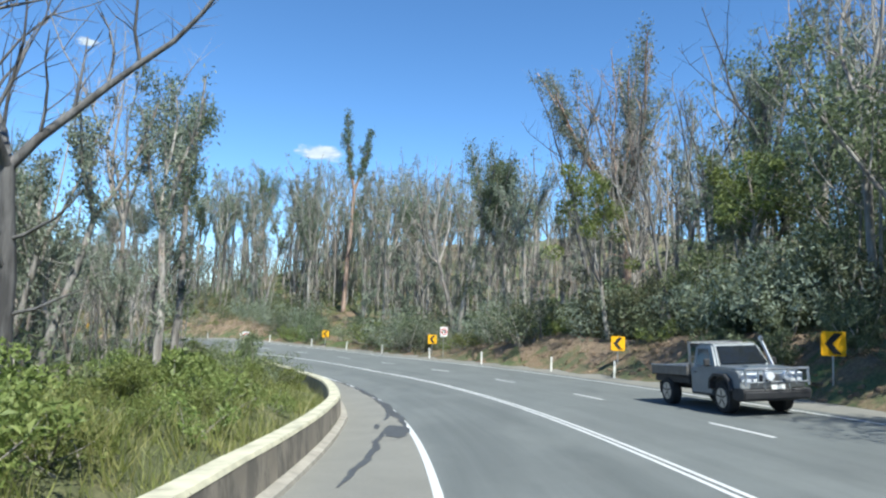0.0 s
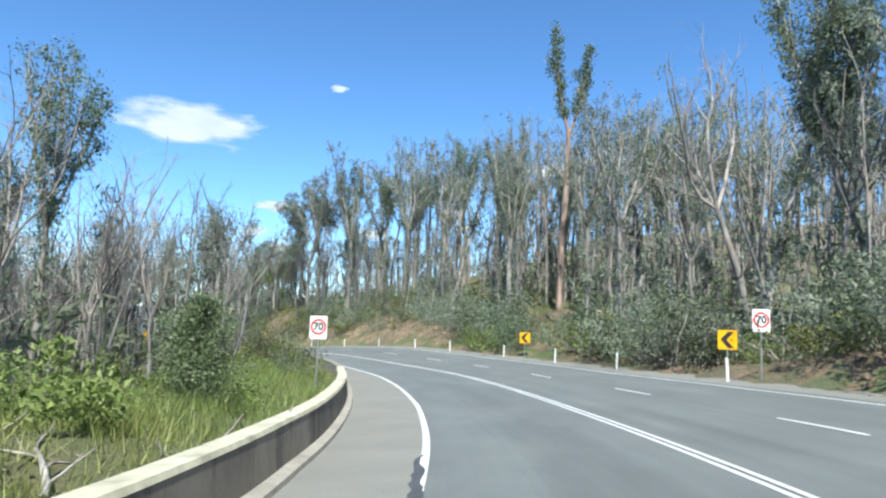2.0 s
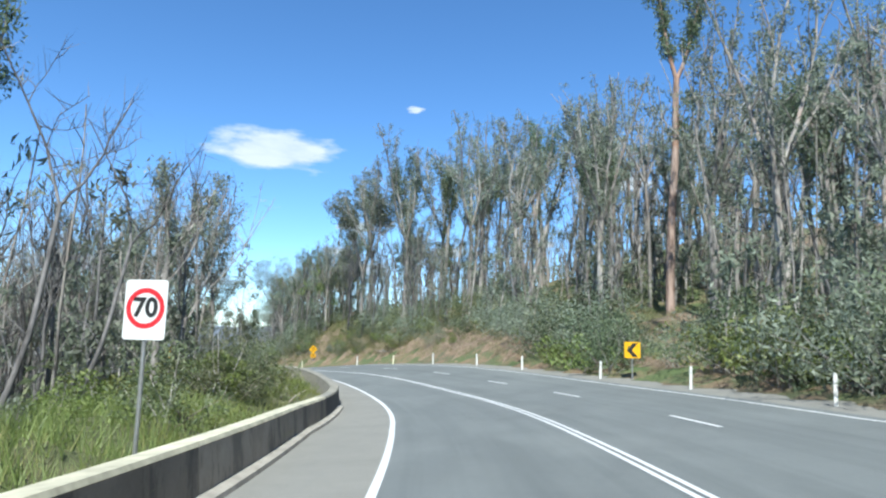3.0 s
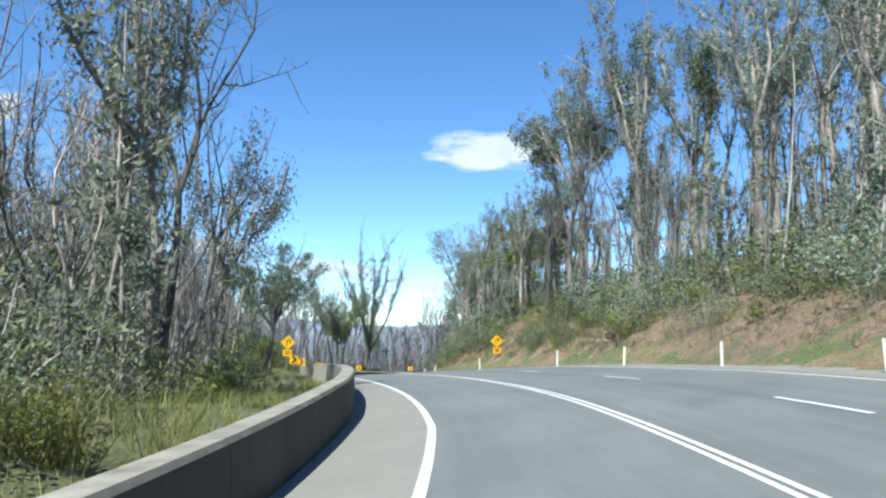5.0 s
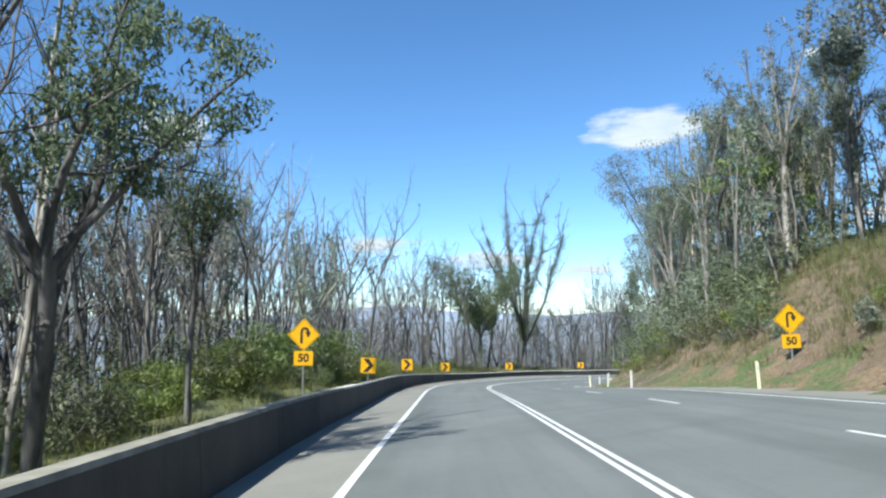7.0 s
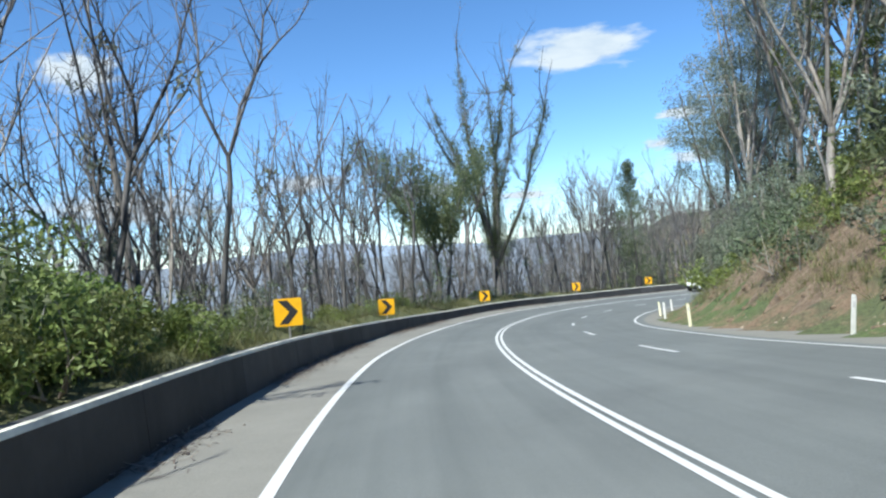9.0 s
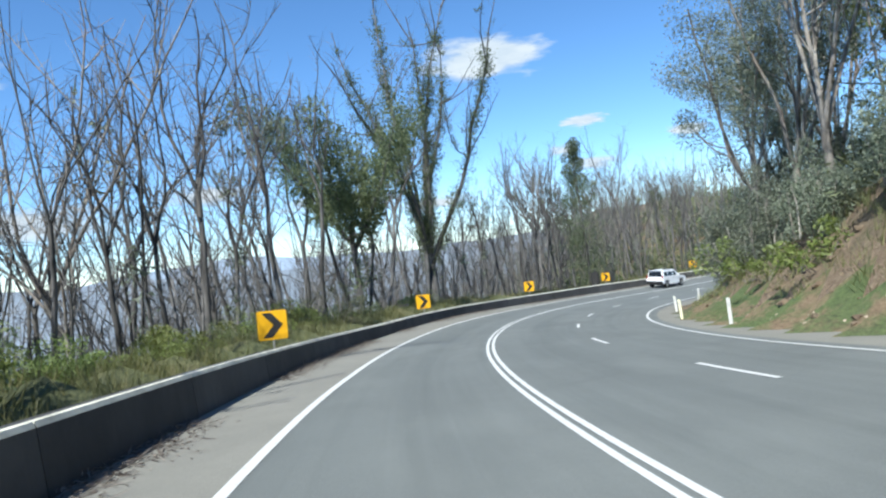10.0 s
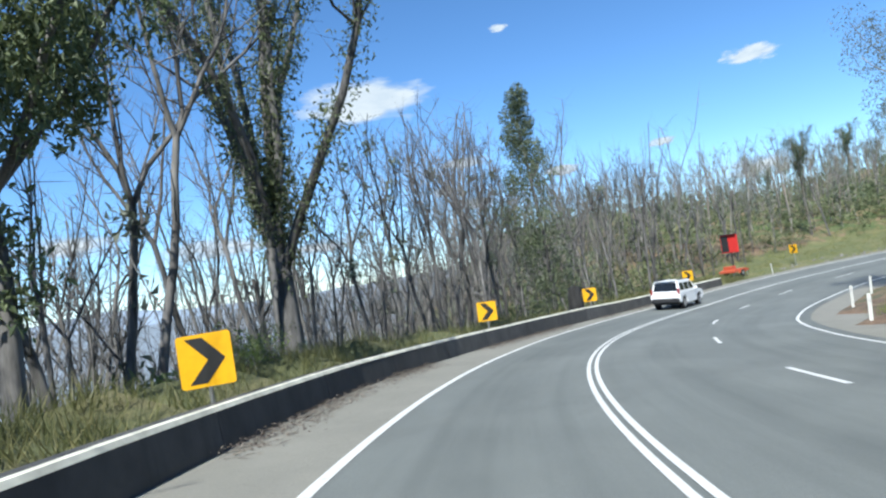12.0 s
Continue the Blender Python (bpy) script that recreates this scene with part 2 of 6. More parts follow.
# ---- geometry helpers ----
def mesh_from(name, verts, faces, material, smooth=False):
    me = bpy.data.meshes.new(name)
    me.from_pydata(verts, [], faces)
    me.materials.append(material)
    if smooth:
        me.polygons.foreach_set("use_smooth", [True] * len(me.polygons))
    me.update()
    return me


def part_me(name, me, parent, label="", m=None):
    ob = new(name, me)
    ob.parent = parent
    if m is not None:
        ob.matrix_basis = m
    return tagged(ob, label) if label else ob


def part(name, bm, material, parent, label="", m=None, smooth=False):
    me = bpy.data.meshes.new(name)
    bmesh.ops.recalc_face_normals(bm, faces=bm.faces)
    bm.to_mesh(me)
    bm.free()
    me.materials.append(material)
    if smooth:
        me.polygons.foreach_set("use_smooth", [True] * len(me.polygons))
    return part_me(name, me, parent, label, m)


def box(sx, sy, sz, at=(0, 0, 0), bev=0.0, seg=1):
    bm = bmesh.new()
    bmesh.ops.create_cube(bm, size=1, matrix=Matrix.LocRotScale(at, None, (sx, sy, sz)))
    if bev:
        bmesh.ops.bevel(bm, geom=list(bm.edges), offset=bev, segments=seg, affect="EDGES", clamp_overlap=True)
    return bm


def cyl(r, h, at=(0, 0, 0), n=12, axis="Z", r2=None, bev=0.0):
    bm = bmesh.new()
    rot = {"Z": Matrix(), "X": Matrix.Rotation(radians(90), 4, "Y"), "Y": Matrix.Rotation(radians(90), 4, "X")}[axis]
    bmesh.ops.create_cone(bm, cap_ends=True, segments=n, radius1=r, radius2=r if r2 is None else r2, depth=h, matrix=Matrix.Translation(at) @ rot)
    if bev:
        rims = [e for e in bm.edges if any(len(f.verts) > 4 for f in e.link_faces)]
        bmesh.ops.bevel(bm, geom=rims, offset=bev, segments=2, affect="EDGES")
    return bm


def join(*bms):
    out = bmesh.new()
    for b in bms:
        tmp = bpy.data.meshes.new("tmp")
        b.to_mesh(tmp)
        b.free()
        out.from_mesh(tmp)
        bpy.data.meshes.remove(tmp)
    return out


def prism(outline, depth, at=(0, 0, 0)):
    """An outline in x, z, extruded along y."""
    bm = bmesh.new()
    front = [bm.verts.new((x + at[0], at[1] - depth / 2, z + at[2])) for x, z in outline]
    back = [bm.verts.new((x + at[0], at[1] + depth / 2, z + at[2])) for x, z in outline]
    bm.faces.new(front)
    bm.faces.new(back[::-1])
    n = len(outline)
    for i in range(n):
        bm.faces.new((front[i], back[i], back[(i + 1) % n], front[(i + 1) % n]))
    return bm


# ---- the road's axis: headings and levels every 16 m ----
STEP = 16.0
HEAD = [88.5, 88.1, 95.3, 103.7, 114.5, 120.5, 132.1, 141.8, 150.3, 149.5, 149.3, 141.1, 130.1, 116, 100.2, 88, 63.5, 43.9, 36, 32, 30, 30]
LEVEL = [1.23, 0.16, -0.89, -1.81, -2.61, -3.14, -3.65, -3.8, -4.49, -5.49, -6.68, -7.95, -9.21, -10.28, -11.29, -12.05, -11.94, -11.5, -11.31, -11.2, -11.17, -11.12]
BACK = 60.0   # the road also runs on behind the first viewpoint
END = STEP * (len(HEAD) - 1)
US = np.arange(-BACK, END + 0.5, 0.5)
KN = np.arange(len(HEAD)) * STEP


ANGLE = np.radians(np.interp(US, KN, HEAD))
lvl = np.where(US < 0, LEVEL[0] - US * 0.06, np.interp(US, KN, LEVEL))
kern = np.hanning(43)[1:-1]
LVL = np.convolve(np.pad(lvl, 20, mode="reflect", reflect_type="odd"), kern / kern.sum(), "valid")
i0 = int(np.argmin(abs(US)))
TURN = np.radians(np.interp(US - 0.75, KN, HEAD))
AX = np.cumsum(np.cos(TURN)) * 0.5
AY = np.cumsum(np.sin(TURN)) * 0.5
AX, AY = AX - AX[i0] + 3.79, AY - AY[i0] - 19.88
CROSS = np.interp(US, [0, 50, 67, 80, 100, 115, 130, 150, 170, 185, 200, 260, 300], [0.045, 0.061, 0.069, 0.065, 0.081, 0.089, 0.072, 0.047, -0.012, -0.032, -0.053, -0.044, -0.018])
WALL_L = np.interp(US, [28, 40, 50, 60, 70, 82, 94, 110, 127, 140, 158, 178, 199, 208, 220, 232, 260], [-5.92, -5.48, -5.52, -5.77, -5.75, -5.79, -5, -4.62, -4.83, -5.08, -5.12, -4.88, -4.65, -4.77, -4.26, -4.14, -4.56])
WALL_H = np.interp(US, [30, 50, 70, 90, 115, 140, 165, 195, 215, 230, 248], [0.63, 0.64, 0.75, 0.64, 0.86, 0.85, 0.78, 0.5, 0.58, 0.7, 0.61])
EDGE_L = np.interp(US, [28, 40, 50, 60, 70, 82, 94, 108, 125, 144, 160, 172, 182, 199, 215, 235, 260], [-3.63, -3.83, -3.96, -3.85, -3.67, -3.72, -3.48, -3.08, -3.38, -3.23, -3.3, -3.3, -3.05, -2.94, -2.76, -3.09, -3.42])
EDGE_R = np.interp(US, [20, 40, 60, 80, 100, 117, 135, 150, 162, 182, 195, 209, 217, 224, 235, 245], [6.53, 6.6, 6.76, 6.26, 6.62, 6.37, 6.53, 6.07, 5.74, 5.79, 6.25, 6.2, 6.17, 5.98, 6.12, 6.35])


def at(u, l, dz=0.0):
    """The place at u metres along the axis and l metres to its right, on the road's plane."""
    x, y, z, a, c = (float(np.interp(u, US, q)) for q in (AX, AY, LVL, ANGLE, CROSS))
    return Vector((x + l * math.sin(a), y - l * math.cos(a), z + c * max(-7, min(l, 8.5)) + dz))


def heading(u):
    return math.degrees(float(np.interp(u, US, ANGLE))) - 90


def strip(name, u0, u1, lines, material, du=1.0, dz=0.0):
    """A sheet along the axis; lines are functions of u, or numbers, giving its edges from left to right."""
    n = max(2, int(round((u1 - u0) / du)) + 1)
    us = np.linspace(u0, u1, n)
    verts, faces, k = [], [], len(lines)
    for u in us:
        for q in lines:
            verts.append(at(u, q(u) if callable(q) else q, dz))
    for i in range(n - 1):
        for j in range(k - 1):
            a = i * k + j
            faces.append((a, a + 1, a + k + 1, a + k))
    me = mesh_from(name, verts, faces, material)
    at_lane = me.attributes.new("lane", "FLOAT_VECTOR", "POINT")
    at_lane.data.foreach_set("vector", [w for u in us for q in lines for w in (q(u) if callable(q) else q, u, 0.0)])
    return me


def edge_l(u): return float(np.interp(u, US, EDGE_L))
def edge_r(u): return float(np.interp(u, US, EDGE_R))
def wall_l(u): return float(np.interp(u, US, WALL_L))


# road surface with its markings
road = tagged(new("road", strip("road", -BACK, END, [lambda u: edge_l(u), -1.5, 1.5, 4.5, lambda u: edge_r(u) + 0.45], ASPHALT)),
              "grey asphalt mountain road with white painted lines", "road", kind="structure")
shoulder_left = tagged(new("shoulder_left", strip("shoulder_left", -BACK, END, [lambda u: wall_l(u) - 0.1, lambda u: edge_l(u)], SHOULDER)),
                       "pale dusty sealed shoulder beside the barrier", "road shoulder", kind="structure")
shoulder_right = tagged(new("shoulder_right", strip("shoulder_right", -BACK, END, [lambda u: edge_r(u) + 0.45, lambda u: edge_r(u) + 1.5, lambda u: edge_r(u) + 2.6], SHOULDER, dz=-0.005)),
                        "gravelly road shoulder below the earth bank", "road shoulder", kind="structure")
for name, f, w, a, b in (("edge_line", edge_l, 0.13, -BACK, END), ("edge_line", edge_r, 0.11, -BACK, END),
                         ("centre_line", lambda u: -0.03, 0.085, -BACK, END), ("centre_line", lambda u: 0.13, 0.085, -BACK, END)):
    part_me(name, strip(name, a, b, [lambda u, f=f, w=w: f(u) - w / 2, lambda u, f=f, w=w: f(u) + w / 2], PAINT, dz=0.006), road)
DASHES = [14.5, 23.8, 33.0, 42.2, 51.6, 61.3, 70.2, 79.6, 89.1, 97.4, 106.0, 114.9, 124.4, 133.2, 142.9, 151.2, 159.5, 167.7, 176.2, 185.2, 194.7, 203.9, 213.7, 223.8, 233.7, 242.9, 252.5, 262.0, 271.5]


def lane_l(u): return float(np.interp(u, [45, 62, 80, 107, 117, 127, 135, 145, 169, 187, 205, 216, 225, 235, 244], [3.25, 3.38, 3.05, 3.3, 3.22, 3.43, 3.67, 3.65, 3.22, 3.05, 3.27, 3.22, 2.92, 2.75, 2.88]))


for u in DASHES:
    part_me("lane_dash", strip("lane_dash", u, u + 2.6, [lambda q: lane_l(q) - 0.055, lambda q: lane_l(q) + 0.055], PAINT, du=0.87, dz=0.006), road)


# ---- the ground: one sheet out to the horizon ----
def table(u, us, vs):
    return np.interp(u, us, vs)


def spaced(lo, hi, step, far):
    core = np.arange(lo, hi + step, step)
    out, d = [], step
    x = core[-1]
    while x < far:
        d *= 1.22
        x += d
        out.append(x)
    left, d, x = [], step, core[0]
    while x > -far:
        d *= 1.22
        x -= d
        left.append(x)
    return np.array(left[::-1] + list(core) + out)


def ground_profile(px, py):
    """Height, distance to the right of the axis and place along it, for arrays of points."""
    sel = slice(None, None, 4)
    ax, ay, au = AX[sel], AY[sel], US[sel]
    z, lat, uu = np.empty(len(px)), np.empty(len(px)), np.empty(len(px))
    for s in range(0, len(px), 4000):
        dx, dy = px[s:s + 4000, None] - ax, py[s:s + 4000, None] - ay
        d2 = dx * dx + dy * dy
        i = d2.argmin(1)
        rows = np.arange(len(i))
        a = ANGLE[sel][i]
        lat[s:s + 4000] = dx[rows, i] * np.sin(a) - dy[rows, i] * np.cos(a)
        w = 1 / (d2 + 9) ** 2.5
        uu[s:s + 4000] = (w * au).sum(1) / w.sum(1)
        z[s:s + 4000] = (w * LVL[sel]).sum(1) / w.sum(1)
    d = np.abs(lat)
    d = np.where((uu > END - 2) | (uu < -BACK + 2), np.maximum(d, 12), d)
    cr = table(uu, US, CROSS)
    base = z + cr * np.clip(lat, -6.5, 8.0)
    er = table(uu, US, EDGE_R) + 2.4
    hb = table(uu, [0, 38, 56, 67, 74, 80, 100, 110, 122, 150, 172, 192, 201, 212, 222], [1.0, 1.4, 2.3, 2.2, 0.7, 0.3, 0.5, 1.6, 3.0, 4.3, 6.4, 6.8, 4.5, 1.2, 0.2])
    kh = table(uu, [0, 60, 100, 130, 160, 190, 204, 218], [0.13, 0.12, 0.15, 0.25, 0.30, 0.36, 0.22, 0.02])
    q = np.maximum(lat - er, 0)
    bank = np.minimum(q * 0.85, hb)
    hill = 45 * (1 - np.exp(-kh * np.maximum(q - hb / 0.85, 0) / 45))
    kl = table(uu, [0, 60, 110, 160, 200, 240, 250, 262, 300], [0.10, 0.16, 0.30, 0.42, 0.5, 0.42, 0.15, -0.14, -0.16])
    wl = -table(uu, US, WALL_L)
    p = np.maximum(-lat - (wl + table(uu, [150, 175, 250, 262], [3.6, 2.2, 2.2, 2.0])), 0)
    step = np.clip((-lat - wl - 0.9) / 1.3, 0, 1)
    rise = table(uu, [0, 60, 108, 117, 136, 145, 212, 225, 250, 256], [0.55, 0.7, 0.75, 0.1, 0.1, 0.85, 0.92, 0.6, 0.4, 0.1]) * step * step * (3 - 2 * step)
    drop = np.where(kl > 0, 60 * (1 - np.exp(-np.maximum(kl, 0) * p / 60)), kl * np.minimum(p, 60))
    h = base + np.where(lat > 0, bank + hill, rise - drop)
    h -= np.where((lat < er) & (-p >= 0), 0.12, 0.0)
    return h, np.where(lat > 0, d, -d), uu, q, hb


gx, gy = spaced(-190, 60, 1.6, 3600), spaced(-60, 250, 1.6, 3600)
GX, GY = np.meshgrid(gx, gy)
gh, gl, gu, gq, ghb = (a.reshape(GX.shape) for a in ground_profile(GX.ravel(), GY.ravel()))
near = np.abs(gl) < 12
sm = gh.copy()
for _ in range(6):
    pd = np.pad(sm, 1, mode="edge")
    av = (pd[:-2, 1:-1] + pd[2:, 1:-1] + pd[1:-1, :-2] + pd[1:-1, 2:] + 2 * sm) / 6
    sm = np.where(near, gh, av)
# lumps, and far ridges beyond the valley
away = np.hypot(GX + 60, GY - 90)
rs = np.random.RandomState(5)
lump = np.zeros_like(sm)
for wl, amp in ((4.5, 0.16), (9, 0.25), (23, 0.6), (60, 1.5)):
    for _ in range(4):
        th, ph = rs.rand(2) * 2 * math.pi
        lump += amp * 0.5 * np.sin((GX * math.cos(th) + GY * math.sin(th)) * 2 * math.pi / wl + ph)
sm += lump * np.clip((np.abs(gl) - 9.5) / 12, 0, 1) * np.where(away < 300, 1, 0.3)
far = np.clip((away - 220) / 500, 0, 1)
ridge = -70 + 90 * np.clip((away - 900) / 1800, 0, 1) * (0.75 + 0.25 * np.sin(np.arctan2(GY, GX) * 9) + 0.12 * np.sin(np.arctan2(GY, GX) * 23 + 1))
sm = sm * (1 - far) + np.where(gl > 0, np.maximum(ridge, 10), ridge) * far
GH = sm
ny, nx = GX.shape
gv = np.stack([GX.ravel(), GY.ravel(), GH.ravel()], 1)
idx = np.arange(nx * ny).reshape(ny, nx)
gf = np.stack([idx[:-1, :-1], idx[:-1, 1:], idx[1:, 1:], idx[1:, :-1]], -1).reshape(-1, 4)
me = mesh_from("ground", gv.tolist(), gf.tolist(), SOIL, smooth=True)
me.materials.append(CUT)
me.materials.append(GRASSY)
# ground past 420 m takes the colour that holds the haze
me.materials.append(FAR_WOOD_HAZED)
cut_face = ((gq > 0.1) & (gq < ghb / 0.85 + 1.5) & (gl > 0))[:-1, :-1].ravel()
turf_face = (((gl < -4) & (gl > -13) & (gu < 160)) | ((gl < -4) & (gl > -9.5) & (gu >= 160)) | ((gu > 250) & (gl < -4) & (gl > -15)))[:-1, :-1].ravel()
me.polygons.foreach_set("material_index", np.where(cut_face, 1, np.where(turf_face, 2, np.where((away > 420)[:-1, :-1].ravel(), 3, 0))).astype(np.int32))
ground = tagged(new("ground", me), "hilly forest ground with cut earth banks", "ground", kind="structure")


def ground_z(x, y):
    i, j = int(np.clip(np.searchsorted(gx, x) - 1, 0, nx - 2)), int(np.clip(np.searchsorted(gy, y) - 1, 0, ny - 2))
    fx, fy = (x - gx[i]) / (gx[i + 1] - gx[i]), (y - gy[j]) / (gy[j + 1] - gy[j])
    return float((GH[j, i] * (1 - fx) + GH[j, i + 1] * fx) * (1 - fy) + (GH[j + 1, i] * (1 - fx) + GH[j + 1, i + 1] * fx) * fy)


def on_ground(u, l, sink=0.03):
    p = at(u, l)
    p.z = ground_z(p.x, p.y) - sink
    return p


# ---- concrete barrier, panel by panel ----
barrier = tagged(new("barrier_wall"), "long curved concrete barrier wall beside the road, weathered and stained", "barrier", kind="structure")
WALL_END = 248.0


def wall_panel(u0, u1, n=5):
    """One cast panel: sloped face, flat chamfered cap, following the road."""
    verts, faces = [], []
    for u in np.linspace(u0, u1, n):
        f = wall_l(u)
        h = float(np.interp(u, US, WALL_H))
        for l, z in ((0.04, -0.35), (0.02, 0.10), (-0.02, h - 0.03), (-0.05, h), (-0.33, h), (-0.36, h - 0.03), (-0.38, -0.35)):
            p = at(u, f + l)
            verts.append((p.x, p.y, p.z + z))
    for i in range(n - 1):
        for j in range(6):
            a = i * 7 + j
            faces.append((a, a + 7, a + 8, a + 1))
    faces.append(tuple(range(7)))
    faces.append(tuple(range((n - 1) * 7, n * 7))[::-1])
    return verts, faces


u = -BACK + 2
while u < WALL_END - 1:
    v, f = wall_panel(u + 0.008, u + 3.992)
    # past u=84 the panel colour holds stains and the road face's shade
    pm = mesh_from("panel", v, f, STAINED_SHADED if u > 84 else CONCRETE)
    pm.materials.append(KERB)    # unstained back, its sunlit look put in with paler concrete
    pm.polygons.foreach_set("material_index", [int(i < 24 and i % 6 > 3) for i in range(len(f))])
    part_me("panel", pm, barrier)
    # weathered capping, standing a little proud; past u=146 its sunlit brightness is painted in
    cv, cf = [], []
    for q in np.linspace(u + 0.008, u + 3.992, 5):
        fl, h = wall_l(q), float(np.interp(q, US, WALL_H))
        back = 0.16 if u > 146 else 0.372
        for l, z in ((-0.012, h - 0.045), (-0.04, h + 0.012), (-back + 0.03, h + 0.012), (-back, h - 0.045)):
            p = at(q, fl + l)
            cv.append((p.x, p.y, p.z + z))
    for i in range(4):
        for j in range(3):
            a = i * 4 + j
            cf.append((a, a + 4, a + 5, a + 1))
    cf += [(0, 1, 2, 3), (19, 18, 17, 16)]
    part_me("coping", mesh_from("coping", cv, cf, COPING_DULL if 84 < u < 146 else COPING_SUNLIT if u > 140 else COPING), barrier, "dull weathered concrete coping" if 84 < u < 146 else "pale concrete coping")
    u += 4.0

# low kerb at the barrier's foot
kv, kf = [], []
ks = np.arange(-BACK, 92.0, 1.0)
for u in ks:
    f = wall_l(u)
    for l, z in ((0.22, -0.02), (0.20, 0.07), (0.06, 0.11), (0.0, 0.11)):
        p = at(u, f + l)
        kv.append((p.x, p.y, p.z + z))
for i in range(len(ks) - 1):
    for j in range(3):
        a = i * 4 + j
        kf.append((a, a + 1, a + 5, a + 4))
kerb = tagged(new("kerb", mesh_from("kerb", kv, kf, KERB)), "low concrete kerb strip at the foot of the barrier", "kerb", kind="structure")

# dark crack sealing wandering along the edge line


def tar_patch(u0, u1, l0, width, seed):
    r = random.Random(seed)
    verts, faces = [], []
    n = int((u1 - u0) / 0.22)
    for i in range(n + 1):
        u = u0 + (u1 - u0) * i / n
        c = (l0(u) if callable(l0) else l0) + 0.035 * math.sin(u * 1.3 + seed) + 0.025 * math.sin(u * 3.7 + seed)
        w = width * (0.6 + 0.4 * r.random()) * min(1, 4 * i / n, 4 * (n - i) / n + 0.1)
        verts += [at(u, c - w / 2 - 0.05 * r.random(), 0.009), at(u, c + w / 2 + 0.05 * r.random(), 0.009)]
        if i:
            a = 2 * i - 2
            faces.append((a, a + 1, a + 3, a + 2))
    return mesh_from("tar_seal", verts, faces, TAR)


for a, b, l0, w, sd in ((37, 47, lambda u: edge_l(u) - 0.04, 0.26, 1), (46, 55, edge_l, 0.2, 2), (54, 61, lambda u: edge_l(u) - 0.06, 0.13, 8), (29.5, 36.5, lambda u: edge_l(u) - 1.3 + (u - 29.5) * 0.1, 0.1, 3),
                        (34.9, 37.6, lambda u: edge_l(u) - 0.36, 0.62, 4), (36.9, 38.0, lambda u: edge_l(u) - 0.72, 0.1, 6), (39, 42.5, lambda u: edge_l(u) - 0.42 + (u - 39) * 0.09, 0.07, 5)):
    part_me("tar_seal", tar_patch(a, b, l0, w, sd), road, "dark irregular tar crack sealing")


# ---- signs ----
def rounded(w, h, r=0.05, n=4):
    pts = []
    for cx, cz, a0 in ((w / 2 - r, h / 2 - r, 0), (-w / 2 + r, h / 2 - r, 90), (-w / 2 + r, -h / 2 + r, 180), (w / 2 - r, -h / 2 + r, 270)):
        for i in range(n + 1):
            a = radians(a0 + 90 * i / n)
            pts.append((cx + r * math.cos(a), cz + r * math.sin(a)))
    return pts


def text_part(words, size, material, parent, at_, name="lettering"):
    cu = bpy.data.curves.new(name, "FONT")
    cu.body, cu.size, cu.extrude, cu.offset = words, size, 0.0015, 0.012
    cu.align_x, cu.align_y = "CENTER", "CENTER"
    tmp = bpy.data.objects.new("tmp", cu)
    scene.collection.objects.link(tmp)
    bpy.context.view_layer.update()
    me = bpy.data.meshes.new_from_object(tmp.evaluated_get(bpy.context.evaluated_depsgraph_get()))
    bpy.data.objects.remove(tmp)
    bpy.data.curves.remove(cu)
    me.materials.clear()
    me.materials.append(material)
    me.transform(Matrix.Translation(at_) @ Matrix.Rotation(radians(90), 4, "X"))
    return part_me(name, me, parent)


def sign_root(name, place, face, label, category, group="", lean=0.0):
    ob = new(name)
    ob.matrix_basis = Matrix.Translation(place) @ pose(0, 0, 0, 0, lean, face)
    return tagged(ob, label, category, group)


def chevron_sign(place, face, centre, left, lean=0.0, label="", size=0.75):
    s = sign_root("chevron_sign", place, face, label, "road sign", "bend chevron signs", lean)
    part("post", cyl(0.03, centre + 0.3, (0, 0.035, (centre + 0.3) / 2 - 0.05), 10), GALV, s)
    plate = part("plate", prism(rounded(size, size), 0.012, (0, 0, centre)), YELLOW, s, "yellow sign plate")
    k, f = size, -1 if left else 1
    arm = [(-0.34, 0.43), (-0.02, 0.43), (0.36, 0.0), (-0.02, -0.43), (-0.34, -0.43), (0.04, 0.0)]
    pts = [(f * x * k, z * k) for x, z in arm]
    part("chevron", prism(pts if not left else pts[::-1], 0.004, (0, -0.0085, centre)), BLACK, plate, "black chevron")
    for z in (-0.2, 0.2):
        part("bracket", box(0.10, 0.03, 0.035, (0, 0.02, centre + z * size), 0.004), GALV, s)
    return s


def speed_sign(place, face, base):
    s = sign_root("speed_sign", place, face, "white speed limit sign reading 70 on a steel post", "road sign")
    part("post", cyl(0.03, base + 0.8, (0, 0.035, (base + 0.8) / 2 - 0.05), 10), GALV, s)
    c = base + 0.4
    plate = part("plate", prism(rounded(0.6, 0.8), 0.012, (0, 0, c)), WHITE, s, "white plate")
    bm = bmesh.new()
    n = 40
    for y, flip in ((-0.009, False), (-0.0065, True)):
        ring = [[bm.verts.new((r * math.cos(2 * math.pi * i / n), y, c + 0.02 + r * math.sin(2 * math.pi * i / n))) for i in range(n)] for r in (0.205, 0.272)]
        for i in range(n):
            bm.faces.new((ring[0][i], ring[0][(i + 1) % n], ring[1][(i + 1) % n], ring[1][i]))
    part("ring", bm, RED, plate, "red ring")
    text_part("70", 0.35, BLACK, plate, (0, -0.009, c + 0.02))
    return s


